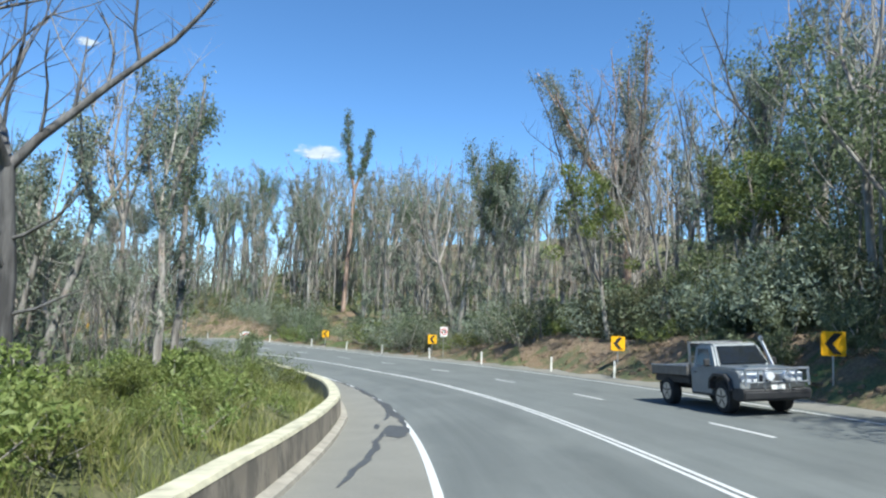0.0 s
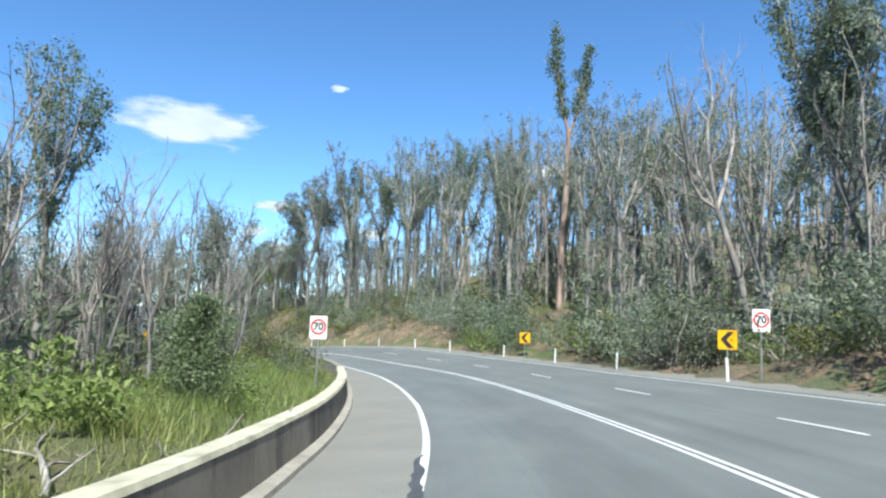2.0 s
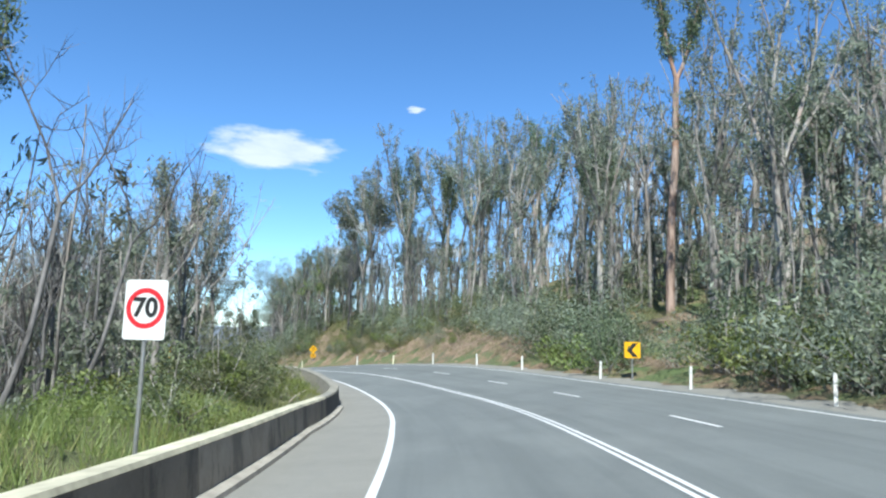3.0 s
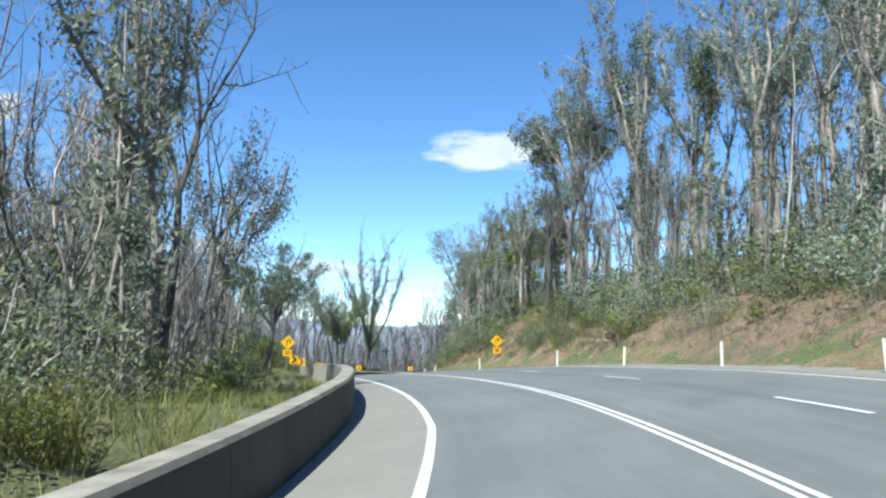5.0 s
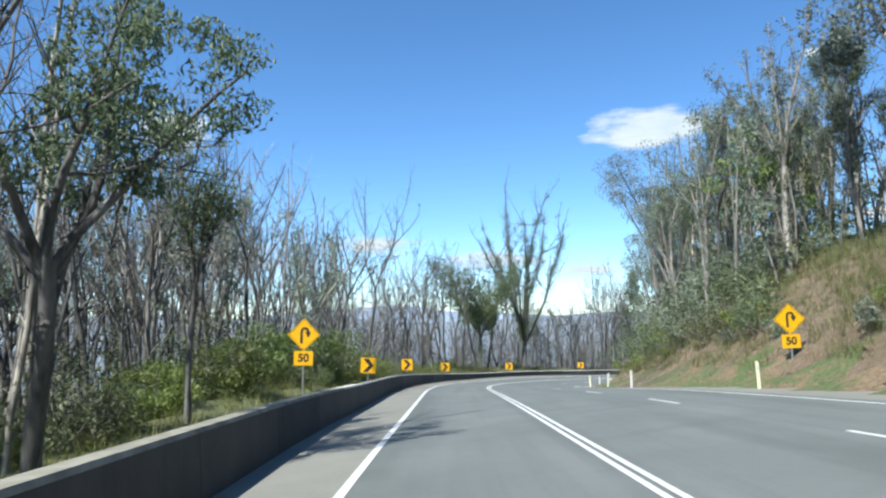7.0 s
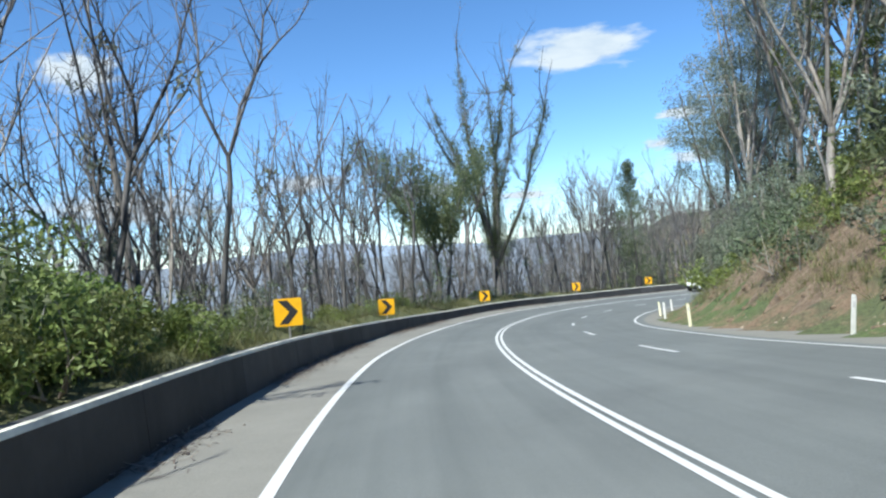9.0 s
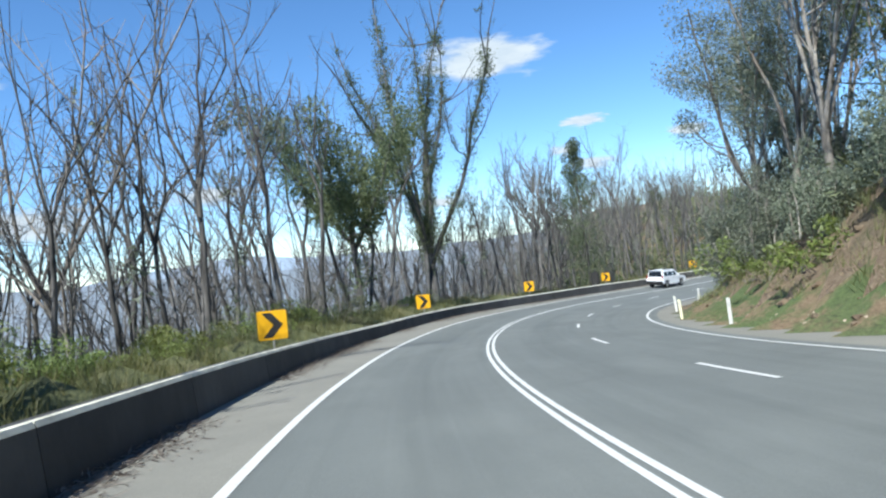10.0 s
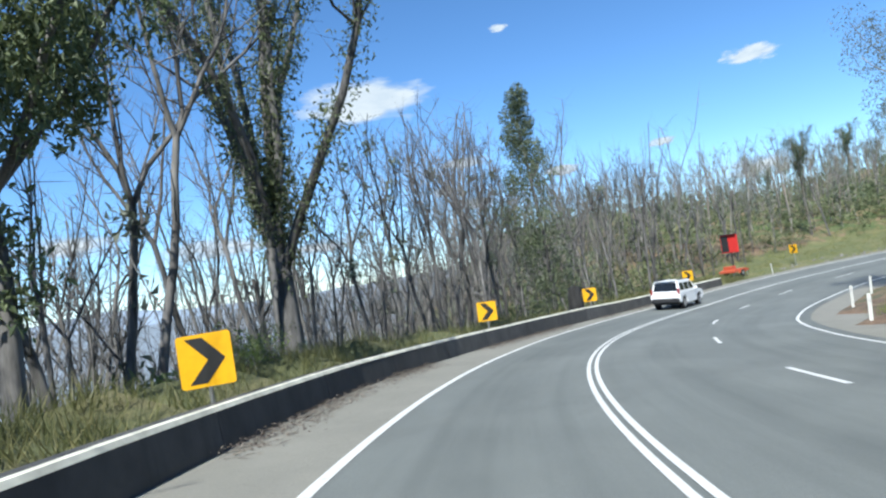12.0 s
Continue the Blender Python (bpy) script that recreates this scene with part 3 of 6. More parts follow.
def hairpin_sign(place, face, centre, label, lean=0.0):
    s = sign_root("hairpin_sign", place, face, label, "road sign", "hairpin bend warning signs", lean)
    part("post", cyl(0.03, centre + 0.5, (0, 0.035, (centre + 0.5) / 2 - 0.05), 10), GALV, s)
    a = 0.53
    dia = part("diamond", prism([(a, 0), (0, a), (-a, 0), (0, -a)], 0.012, (0, 0, centre + 0.05)), YELLOW, s, "yellow diamond plate")
    rim = a * 0.93
    w = 0.018
    for k in range(4):
        p0 = Vector((rim * math.cos(k * math.pi / 2), rim * math.sin(k * math.pi / 2)))
        p1 = Vector((rim * math.cos((k + 1) * math.pi / 2), rim * math.sin((k + 1) * math.pi / 2)))
        q0, q1 = p0 * (1 - w / rim), p1 * (1 - w / rim)
        part("border", prism([tuple(p0), tuple(p1), tuple(q1), tuple(q0)], 0.003, (0, -0.008, centre + 0.05)), BLACK, dia)
    outer, inner = [], []
    for i in range(9):
        t = math.pi - math.pi * i / 8
        outer.append((0.145 * math.cos(t) + 0.03, 0.145 * math.sin(t) + 0.10))
        inner.append((0.065 * math.cos(t) + 0.03, 0.065 * math.sin(t) + 0.10))
    arrow = [(-0.115, -0.28)] + outer + [(0.23, 0.08), (0.135, -0.10), (0.04, 0.08)] + inner[::-1] + [(-0.035, -0.28)]
    part("arrow", prism(arrow[::-1], 0.004, (0, -0.0085, centre + 0.05)), BLACK, dia, "black hairpin arrow")
    sp = part("speed_plate", prism(rounded(0.62, 0.46, 0.04), 0.012, (0, 0, centre - 0.70)), YELLOW, s, "yellow advisory speed plate")
    text_part("50", 0.36, BLACK, sp, (0, -0.009, centre - 0.70))
    return s


def face_at(u, ahead=22):
    return heading(u - ahead)


for u, l, c in ((39.3, 9.4, 1.75), (53.25, 9.8, 1.65), (75.7, 8.95, 1.45), (95.7, 8.8, 1.33)):
    p = on_ground(u, l)
    chevron_sign(p, face_at(u), at(u, l).z + c - p.z, True, label="yellow and black bend chevron sign on the roadside verge")
for u, l, c, lean in ((159.4, -6.1, 1.42, 2), (172.1, -5.68, 1.35, 0), (184.8, -5.5, 1.13, 1), (203.2, -5.38, 1.07, -1), (219.35, -4.84, 1.25, 1), (232.2, -4.72, 1.3, 0), (247.0, -5.1, 1.2, 0)):
    p = on_ground(u, l)
    chevron_sign(p, face_at(u, 20), at(u, l).z + c - p.z, False, lean, "yellow and black chevron sign standing behind the concrete barrier")
for u, l, c in ((260.5, -6.2, 1.5), (272.5, -7.0, 1.9)):
    p = on_ground(u, l)
    chevron_sign(p, heading(u - 6), at(u, l).z + c - p.z, False, 0, "yellow and black bend chevron sign on the grass bank")
p = on_ground(74.7, -6.85)
speed_sign(p, face_at(74.7, 16), at(74.7, -6.85).z + 2.02 - p.z)
p = on_ground(72.9, 8.5)
speed_sign(p, face_at(72), at(72.9, 8.5).z + 1.7 - p.z)
p = on_ground(147.8, -6.75)
hairpin_sign(p, face_at(146), at(147.8, -6.75).z + 2.5 - p.z, "yellow diamond hairpin bend sign with 50 plate behind the barrier", 1)
p = on_ground(149.1, 9.6)
hairpin_sign(p, face_at(147, 26), at(149.1, 8.5).z + 2.2 - p.z, "yellow diamond hairpin bend sign with 50 plate below the bank", -2)


# ---- roadside guide posts ----
def guide_post(material, reflector):
    g = tagged(new("guide_post"), "white roadside guide post with a small reflector", "guide post", "guide posts")
    bm = prism([(-0.055, -0.3), (0.055, -0.3), (0.055, 0.88), (0.045, 0.93), (-0.02, 0.96), (-0.055, 0.94)], 0.02)
    bmesh.ops.bevel(bm, geom=list(bm.edges), offset=0.004, segments=1, affect="EDGES")
    part("stake", bm, material, g)
    part("reflector", box(0.06, 0.006, 0.13, (0, -0.0135, 0.74), 0.002), reflector, g, "small reflector strip")
    return g


REFLECT_W = plain("reflector grey", (0.5, 0.5, 0.5), 0.25, 0, 0.1)
post_a, post_b = guide_post(POST_WHITE, REFLECT_W), guide_post(CREAM, REFLECT_W)
rng = random.Random(11)
spots = [(51.0, 8.2), (57.0, 8.0), (65.3, 7.7), (73.5, 7.6), (82.4, 7.5), (89.4, 7.5), (96.7, 7.7), (105.2, 7.7), (111.3, 7.7), (118.0, 7.6), (132.5, 7.7),
         (161.0, 7.2), (168.5, 7.3), (189.3, 7.5), (205.6, 7.65), (218.8, 7.8), (228.8, 8.0), (239.1, 8.3), (256.2, -4.6)]
cream = [(125.0, 7.6), (147.5, 7.7), (179.6, 7.05), (198.1, 7.5)]
for proto, places in ((post_a, spots), (post_b, cream)):
    ms = []
    for u, l in places:
        p = on_ground(u, l, 0.0)
        ms.append(Matrix.Translation(p) @ pose(0, 0, 0, rng.uniform(-3, 3), rng.uniform(-4, 4), heading(u) + rng.uniform(-6, 6)))
    for m in ms[1:]:
        copy_thing(proto, m)
    proto.matrix_basis = ms[0]


# ---- vegetation ----
def wander(r, p, d, length, bend, up, n):
    """A crooked line of n+1 points from p along d."""
    pts, d = [np.array(p, float)], np.array(d, float)
    d /= np.linalg.norm(d)
    for _ in range(n):
        d = d + r.normal(0, bend, 3) + np.array([0, 0, up])
        d /= np.linalg.norm(d)
        pts.append(pts[-1] + d * length / n)
    return pts


class Plant:
    """Collects the wood and the leaves of one plant."""
    def __init__(self, seed):
        self.r = np.random.RandomState(seed)
        self.wood, self.lv = [([], [])], []
        self.fine = False

    def tube(self, pts, radii, n):
        wv, wf = self.wood[-1]
        base = len(wv)
        for i, p in enumerate(pts):
            t = pts[min(i + 1, len(pts) - 1)] - pts[max(i - 1, 0)]
            t /= np.linalg.norm(t)
            a = np.cross(t, (0.3, 0.9, 0.1))
            a /= np.linalg.norm(a)
            b = np.cross(t, a)
            for k in range(n):
                th = 2 * math.pi * k / n
                wv.append(tuple(p + radii[i] * (math.cos(th) * a + math.sin(th) * b)))
        for i in range(len(pts) - 1):
            for k in range(n):
                q = base + i * n
                wf.append((q + k, q + (k + 1) % n, q + n + (k + 1) % n, q + n + k))

    def limb(self, p, d, length, r0, r1, bend=0.12, up=0.03, n=6, sides=6):
        pts = wander(self.r, p, d, length, bend, up, n)
        radii = [r0 + (r1 - r0) * i / n for i in range(n + 1)]
        self.tube(pts, radii, sides)
        return pts

    def fork(self):
        """The wood that follows is a limb of its own."""
        self.wood.append(([], []))

    def twigs(self, pts, count, length, lo=0.2, hi=1.0, width=0.022, up=0.8):
        """Fine bare shoots, each a sliver of wood tapering to a point."""
        r = self.r
        wv, wf = self.wood[-1]
        n = len(pts) - 1
        for _ in range(count):
            t = (lo + (hi - lo) * r.rand()) * n
            i = min(int(t), n - 1)
            p = pts[i] * (1 - t + i) + pts[i + 1] * (t - i)
            d = r.normal(0, 0.6, 3) + (0, 0, up)
            d *= length * (0.5 + r.rand()) / np.linalg.norm(d)
            s = np.cross(d, r.normal(0, 1, 3))
            s *= width / (np.linalg.norm(s) + 1e-9)
            b = len(wv)
            wv += [tuple(p - s / 2), tuple(p + s / 2), tuple(p + d)]
            wf.append((b, b + 1, b + 2))

    def leaves(self, centres, size, droop=0.5, aspect=0.36):
        c = np.asarray(centres, float)
        n = len(c)
        if not n:
            return
        r = self.r
        ax = r.normal(0, 1, (n, 3))
        ax[:, 2] -= droop * 1.6
        ax /= np.linalg.norm(ax, axis=1)[:, None]
        sd = np.cross(ax, r.normal(0, 1, (n, 3)))
        sd /= np.linalg.norm(sd, axis=1)[:, None] + 1e-9
        ln = size * (0.6 + 0.8 * r.rand(n))[:, None]
        w = ln * aspect
        fold = np.cross(ax, sd) * w * 0.35
        self.lv.append(np.stack([c - ax * ln / 2, c + sd * w / 2 + fold, c + ax * ln / 2, c - sd * w / 2 + fold], 1))

    def sleeve(self, pts, count, spread, size, lo=0.0, hi=1.0, droop=0.6):
        """Leaf tufts sprouting straight from the bark along a limb."""
        r = self.r
        pts = np.array(pts)
        n = len(pts) - 1
        tuft = max(3, count // 16)
        t = lo + (hi - lo) * r.rand(tuft)
        i = np.minimum((t * n).astype(int), n - 1)
        f = (t * n - i)[:, None]
        c = pts[i] * (1 - f) + pts[i + 1] * f + r.normal(0, spread * 0.55, (tuft, 3))
        w = 0.5 + r.rand(tuft)
        per = r.choice(tuft, count, p=w / w.sum())
        self.leaves(c[per] + r.normal(0, spread * 0.46, (count, 3)) * (1, 1, 1.25), size, droop)

    def clump(self, c, radius, count, size, flat=0.75, droop=0.4):
        r = self.r
        v = r.normal(0, 1, (count, 3))
        v /= np.linalg.norm(v, axis=1)[:, None]
        v *= radius * (0.35 + 0.65 * r.rand(count)[:, None] ** 0.5)
        v[:, 2] *= flat
        self.leaves(np.asarray(c) + v, size, droop)

    def build(self, name, label, category, bark, leaf, group="", crown="crown"):
        root = tagged(new(name), label, category, group)
        for i, (wv, wf) in enumerate(self.wood):
            part_me("stem" if category != "tree" else "limb" if i else "trunk", mesh_from("wood", wv, wf, bark, smooth=True), root)
        if self.lv:
            q = np.concatenate(self.lv)
            m = len(q)
            idx = np.arange(m)[:, None] * 4
            faces = np.concatenate([idx + (0, 1, 2), idx + (0, 2, 3)])
            if not self.fine:   # one facet a leaf where no tree stands close
                q[:, 1] += (q[:, 1] - q[:, 3]) * 0.35
                q, faces = q[:, :3], np.arange(m)[:, None] * 3 + (0, 1, 2)
            part_me(crown, mesh_from("leaves", q.reshape(-1, 3).tolist(), faces.tolist(), leaf), root)
        return root


def fork_dirs(r, d, n, spread):
    """n directions that open out round d."""
    d = np.array(d, float) / np.linalg.norm(d)
    a = np.cross(d, (0.21, 0.97, 0.1))
    a /= np.linalg.norm(a)
    b = np.cross(d, a)
    th0 = r.rand() * 6.28
    out = []
    for k in range(n):
        th = th0 + 6.283 * k / n + r.normal(0, 0.35)
        s = spread * (0.7 + 0.6 * r.rand())
        out.append(d + s * (math.cos(th) * a + math.sin(th) * b))
    return out


def sleeved_gum(seed, h, label, thick=0.30, limbs=4, fork=0.5, leaf=LEAF_GUM, bark=BARK_GREY, amount=1.0, spread=0.44, size=0.27, fine=False, opening=0.42, wide=0, stem=1.0):
    """A gum recovering from fire: bare lower trunk, limbs furred with shoots."""
    p = Plant(seed)
    p.fine = fine
    r = p.r
    lean = r.normal(0, 0.05, 2)
    trunk = p.limb((0, 0, -0.3), (lean[0], lean[1], 1), h * fork + 0.3, thick, thick * 0.62, 0.05, 0.03, 7, 8)
    top = trunk[-1]
    d0 = trunk[-1] - trunk[-2]
    p.sleeve(trunk, int(600 * amount * stem), spread * 0.85, size, 0.32, 1.0)
    for k in range(3):
        q = trunk[3 + k]
        d = r.normal(0, 1, 3)
        d[2] = 0.5
        p.limb(q, d, 1.0 + 1.6 * r.rand(), thick * 0.14, 0.015, 0.15, 0.05, 4, 4)
    for d in fork_dirs(r, d0, limbs, opening):
        ln = h * (1 - fork) * (0.7 + 0.4 * r.rand())
        p.fork()
        l1 = p.limb(top - d0 * 0.2, d, ln, thick * 0.45, 0.05, 0.10, 0.10, 7, 6)
        p.sleeve(l1, int(640 * amount), spread, size, 0.05, 1.02)
        p.twigs(l1, 26, h * 0.05, 0.3)
        for k in range(3):
            q = l1[2 + k + r.randint(0, 2)]
            l2 = p.limb(q, np.array(d) * 0.6 + r.normal(0, 0.5, 3) + (0, 0, 0.4), ln * (0.25 + 0.25 * r.rand()), thick * 0.16, 0.02, 0.14, 0.08, 4, 4)
            if r.rand() < 0.8:
                p.sleeve(l2, int(180 * amount), spread * 0.8, size, 0.15, 1.05)
    for d in fork_dirs(r, d0, wide, 0.55) if wide else ():   # long bare limbs reaching out
        p.fork()
        l1 = p.limb(top - d0 * 0.2, d, h * 0.55, thick * 0.26, 0.03, 0.10, 0.10, 8, 5)
        p.twigs(l1, 30, h * 0.06, 0.3)
        for k in range(5):
            l2 = p.limb(l1[2 + k], np.array(d) * 0.6 + r.normal(0, 0.5, 3) + (0, 0, 0.5), h * 0.14, thick * 0.1, 0.014, 0.12, 0.08, 4, 4)
            p.twigs(l2, 8, h * 0.05, 0.3)
    return p.build("gum_tree", label, "tree", bark, leaf, "recovering gum trees")


def bare_tree(seed, h, label, thick=0.17, fork=0.42, limbs=3, spread=0.34, bark=BARK_BURNT, tufts=0, leaf=LEAF_GUM):
    """A burnt, leafless tree with fine upswept branches."""
    p = Plant(seed)
    r = p.r
    lean = r.normal(0, 0.08, 2)
    trunk = p.limb((0, 0, -0.3), (lean[0], lean[1], 1), h * fork + 0.3, thick, thick * 0.66, 0.06, 0.03, 7, 7)
    top, d0 = trunk[-1], trunk[-1] - trunk[-2]
    for k in range(3):
        d = r.normal(0, 1, 3)
        d[2] = 0.7
        p.limb(trunk[2 + k + r.randint(0, 2)], d, h * (0.1 + 0.14 * r.rand()), thick * 0.22, 0.012, 0.14, 0.1, 5, 4)
    for d in fork_dirs(r, d0, limbs, spread):
        ln = h * (1 - fork) * (0.72 + 0.35 * r.rand())
        p.fork()
        l1 = p.limb(top - d0 * 0.15, d, ln, thick * 0.55, 0.018, 0.17, 0.11, 8, 5)
        for k in range(5):
            i = 1 + k + (r.rand() < 0.3)
            q = l1[min(i, 6)]
            l2 = p.limb(q, np.array(d) * 0.7 + r.normal(0, 0.55, 3) + (0, 0, 0.35), ln * (0.2 + 0.3 * r.rand()), thick * 0.2, 0.011, 0.15, 0.09, 4, 4)
            for m in (0, 2):
                p.limb(l2[1 + m], r.normal(0, 0.6, 3) + (0, 0, 0.7), ln * (0.08 + 0.13 * r.rand()), 0.018, 0.007, 0.15, 0.08, 3, 3)
            p.twigs(l2, 10, h * 0.06, 0.1, 1.0, 0.024)
        p.twigs(l1, 26, h * 0.07, 0.3, 1.0, 0.022)
        if tufts:
            p.sleeve(l1, tufts, 0.3, 0.3, 0.1, 0.9)
    if tufts:
        p.sleeve(trunk, tufts * 2, 0.35, 0.3, 0.25, 1.0)
    return p.build("burnt_tree", label, "tree", bark, leaf, "burnt bare trees")


def pole_tree(seed, h, label, bark=BARK_GREY, leaf=LEAF_GUM, amount=1.0):
    """A slim young trunk with loose shoots."""
    p = Plant(seed)
    r = p.r
    trunk = p.limb((0, 0, -0.3), (r.normal(0, 0.06), r.normal(0, 0.06), 1), h, 0.085, 0.025, 0.05, 0.03, 8, 5)
    p.sleeve(trunk, int(330 * amount), 0.42, 0.34, 0.22, 1.02)
    p.twigs(trunk, 30, 0.9, 0.35)
    for k in range(6):
        d = r.normal(0, 0.8, 3)
        d[2] = 0.9
        l = p.limb(trunk[2 + min(k, 5)], d, 0.9 + 1.6 * r.rand(), 0.03, 0.008, 0.14, 0.1, 4, 3)
        if amount > 0.2:
            p.sleeve(l, int(70 * amount), 0.3, 0.34, 0.2, 1.1)
    return p.build("slim_tree", label, "tree", bark, leaf, "slim young trees")


def crown_tree(seed, h, label, width, thick=0.3, fork=0.35, clumps=26, leaf=LEAF_GUM, bark=BARK_GREY, csize=0.95, leaves=120, size=0.28, low=0.4, fine=False):
    """A gum with rounded leaf masses at the ends of its limbs."""
    p = Plant(seed)
    p.fine = fine
    r = p.r
    trunk = p.limb((0, 0, -0.3), (r.normal(0, 0.03), r.normal(0, 0.03), 1), h * fork + 0.3, thick, thick * 0.7, 0.05, 0.03, 7, 8)
    top, d0 = trunk[-1], trunk[-1] - trunk[-2]
    ends = []
    for d in fork_dirs(r, d0, 5, width / h * 0.95):
        ln = h * (1 - fork) * (0.75 + 0.3 * r.rand())
        p.fork()
        l1 = p.limb(top - d0 * 0.2, d, ln, thick * 0.48, 0.04, 0.09, 0.07, 7, 6)
        ends += [l1[-1], l1[-2], l1[-3]]
        for k in range(4):
            l2 = p.limb(l1[2 + k], np.array(d) * 0.5 + r.normal(0, 0.6, 3) + (0, 0, 0.3), ln * (0.22 + 0.22 * r.rand()), thick * 0.18, 0.02, 0.13, 0.06, 4, 4)
            ends += [l2[-1], l2[-2]]
    r.shuffle(ends)
    for c in ends[:clumps]:
        if c[2] > h * low:
            p.clump(c, csize * (0.6 + 0.7 * r.rand()), int(leaves * (0.9 + 1.2 * r.rand())), size, 0.85)
    return p.build("gum_tree", label, "tree", bark, leaf, "leafy gum trees")


def twin_tree(seed, h):
    """The tall gum with a bare salmon trunk and two furred uprights."""
    p = Plant(seed)
    r = p.r
    trunk = p.limb((0, 0, -0.3), (0.01, 0.02, 1), h * 0.62, 0.34, 0.22, 0.025, 0.02, 8, 8)
    top = trunk[-1]
    l = p.limb(trunk[6], (-0.5, 0.3, 1), 3.2, 0.08, 0.02, 0.08, 0.1, 5, 5)
    p.sleeve(l, 400, 0.5, 0.34)
    for d, ln, cnt in (((-0.36, 0.1, 1), 0.30, 1500), ((0.30, -0.1, 1), 0.38, 1800)):
        p.fork()
        l = p.limb(top - (0, 0, 0.3), d, h * ln, 0.17, 0.05, 0.05, 0.12, 7, 6)
        p.sleeve(l, cnt, 0.46, 0.34, 0.2, 1.03)
        for k in (3, 4):
            l2 = p.limb(l[k], r.normal(0, 0.6, 3) + (0, 0, 0.7), 2.0, 0.05, 0.02, 0.1, 0.1, 4, 4)
            p.sleeve(l2, 220, 0.4, 0.34)
    return p.build("gum_tree", "tall forked gum with bare salmon trunk and furred tops", "tree", BARK_WARM, LEAF_DARK, "recovering gum trees")


def heart_tree(seed, h, label, leaf, bark):
    """A thick-leaved young gum whose uprights open out like a heart."""
    p = Plant(seed)
    p.fine = True
    r = p.r
    trunk = p.limb((0, 0, -0.3), (0.02, 0, 1), h * 0.40, 0.2, 0.14, 0.03, 0.02, 6, 7)
    p.sleeve(trunk, 420, 0.42, 0.2, 0.45, 1.0)
    for k in range(6):
        a = 0.5 + k * 1.2566 + r.normal(0, 0.2)
        s = 0.1 if k == 5 else 0.74 + 0.18 * r.rand()
        p.fork()
        l = p.limb(trunk[-1] - (0, 0, 0.3 + 0.8 * r.rand()), (s * math.cos(a), s * math.sin(a), 1), h * (0.34 if k == 5 else 0.52 + 0.17 * r.rand()), 0.09, 0.025, 0.05, 0.045, 8, 5)
        for i in range(2, 9):
            for j in range(2):
                wide = h * (0.04 + 0.0036 * i) * (0.8 + 0.5 * r.rand())
                p.clump(l[i] + r.normal(0, 0.25, 3), wide, 260, 0.19, 1.2, 0.7)
    return p.build("gum_tree", label, "tree", bark, leaf, "recovering gum trees")


def fan_tree(seed, h, label, leaf, bark):
    """A tall gum: one stout foot, many upswept limbs furred with shoots."""
    p = Plant(seed)
    p.fine = True
    r = p.r
    trunk = p.limb((0, 0, -0.3), (0, 0, 1), h * 0.2, 0.44, 0.34, 0.03, 0.02, 5, 9)
    p.sleeve(trunk, 260, 0.45, 0.17, 0.7, 1.0)
    for k in range(8):
        a = k * 2.4 + r.normal(0, 0.15)
        s = (0.02, 0.1, 0.14, 0.19, 0.24, 0.3, 0.4, 0.52)[k]
        p.fork()
        l = p.limb(trunk[-1] - (0, 0, 1.2 * r.rand()), (s * math.cos(a), s * math.sin(a), 1), h * (0.84 - 0.36 * s) * (0.85 + 0.25 * r.rand()), 0.19, 0.025, 0.1, 0.05, 9, 6)
        p.sleeve(l, 2900 if k < 6 else 1500, 0.40, 0.17, 0.06, 0.82)
        p.sleeve(l, 220, 0.24, 0.16, 0.6, 0.97)
        p.twigs(l, 40, h * 0.06, 0.35)
        for j in range(5):
            i = 3 + r.randint(0, 6)
            l2 = p.limb(l[i], np.array((s * math.cos(a), s * math.sin(a), 0.8)) * 1.1 + r.normal(0, 0.45, 3), h * (0.14 + 0.1 * r.rand()), 0.055, 0.012, 0.12, 0.08, 5, 4)
            if j < 2:
                p.sleeve(l2, 110, 0.24, 0.17, 0.0, 0.7)
            p.twigs(l2, 12, h * 0.05, 0.25)
    return p.build("gum_tree", label, "tree", bark, leaf, "recovering gum trees")


def shaggy_gum(seed, h):
    """A low gum whose leaning limbs hang thick with leaf masses, ragged at the rim."""
    p = Plant(seed)
    p.fine = True
    r = p.r
    trunk = p.limb((0, 0, -0.3), (0.12, 0.05, 1), h * 0.42, 0.15, 0.11, 0.06, 0.02, 6, 8)
    for k in range(6):
        a = k * 1.05 + r.normal(0, 0.2)
        p.fork()
        l = p.limb(trunk[-1] - (0, 0, 0.9 * r.rand()), (0.5 * math.cos(a) - 0.06, 0.5 * math.sin(a), 1), h * (0.42 + 0.2 * r.rand()), 0.08, 0.02, 0.1, 0.05, 8, 6)
        for i in range(4, 9):
            for j in range(3):
                p.clump(l[i] + r.normal(0, 0.42, 3) * (1.3, 1.3, 0.7), 0.26 + 0.3 * r.rand(), 105, 0.13, 0.75, 0.7)
        p.twigs(l, 30, 0.9, 0.3)
        for j in range(2):
            q = p.limb(l[3 + j], r.normal(0, 0.8, 3) + (0, 0, 0.4), 1.8, 0.03, 0.008, 0.12, 0.05, 5, 4)
            p.twigs(q, 12, 0.5, 0.2)
    return p.build("gum_tree", "low shaggy gum hung with drooping leaf masses behind the barrier", "tree", BARK_BURNT, LEAF_DARK, "recovering gum trees")


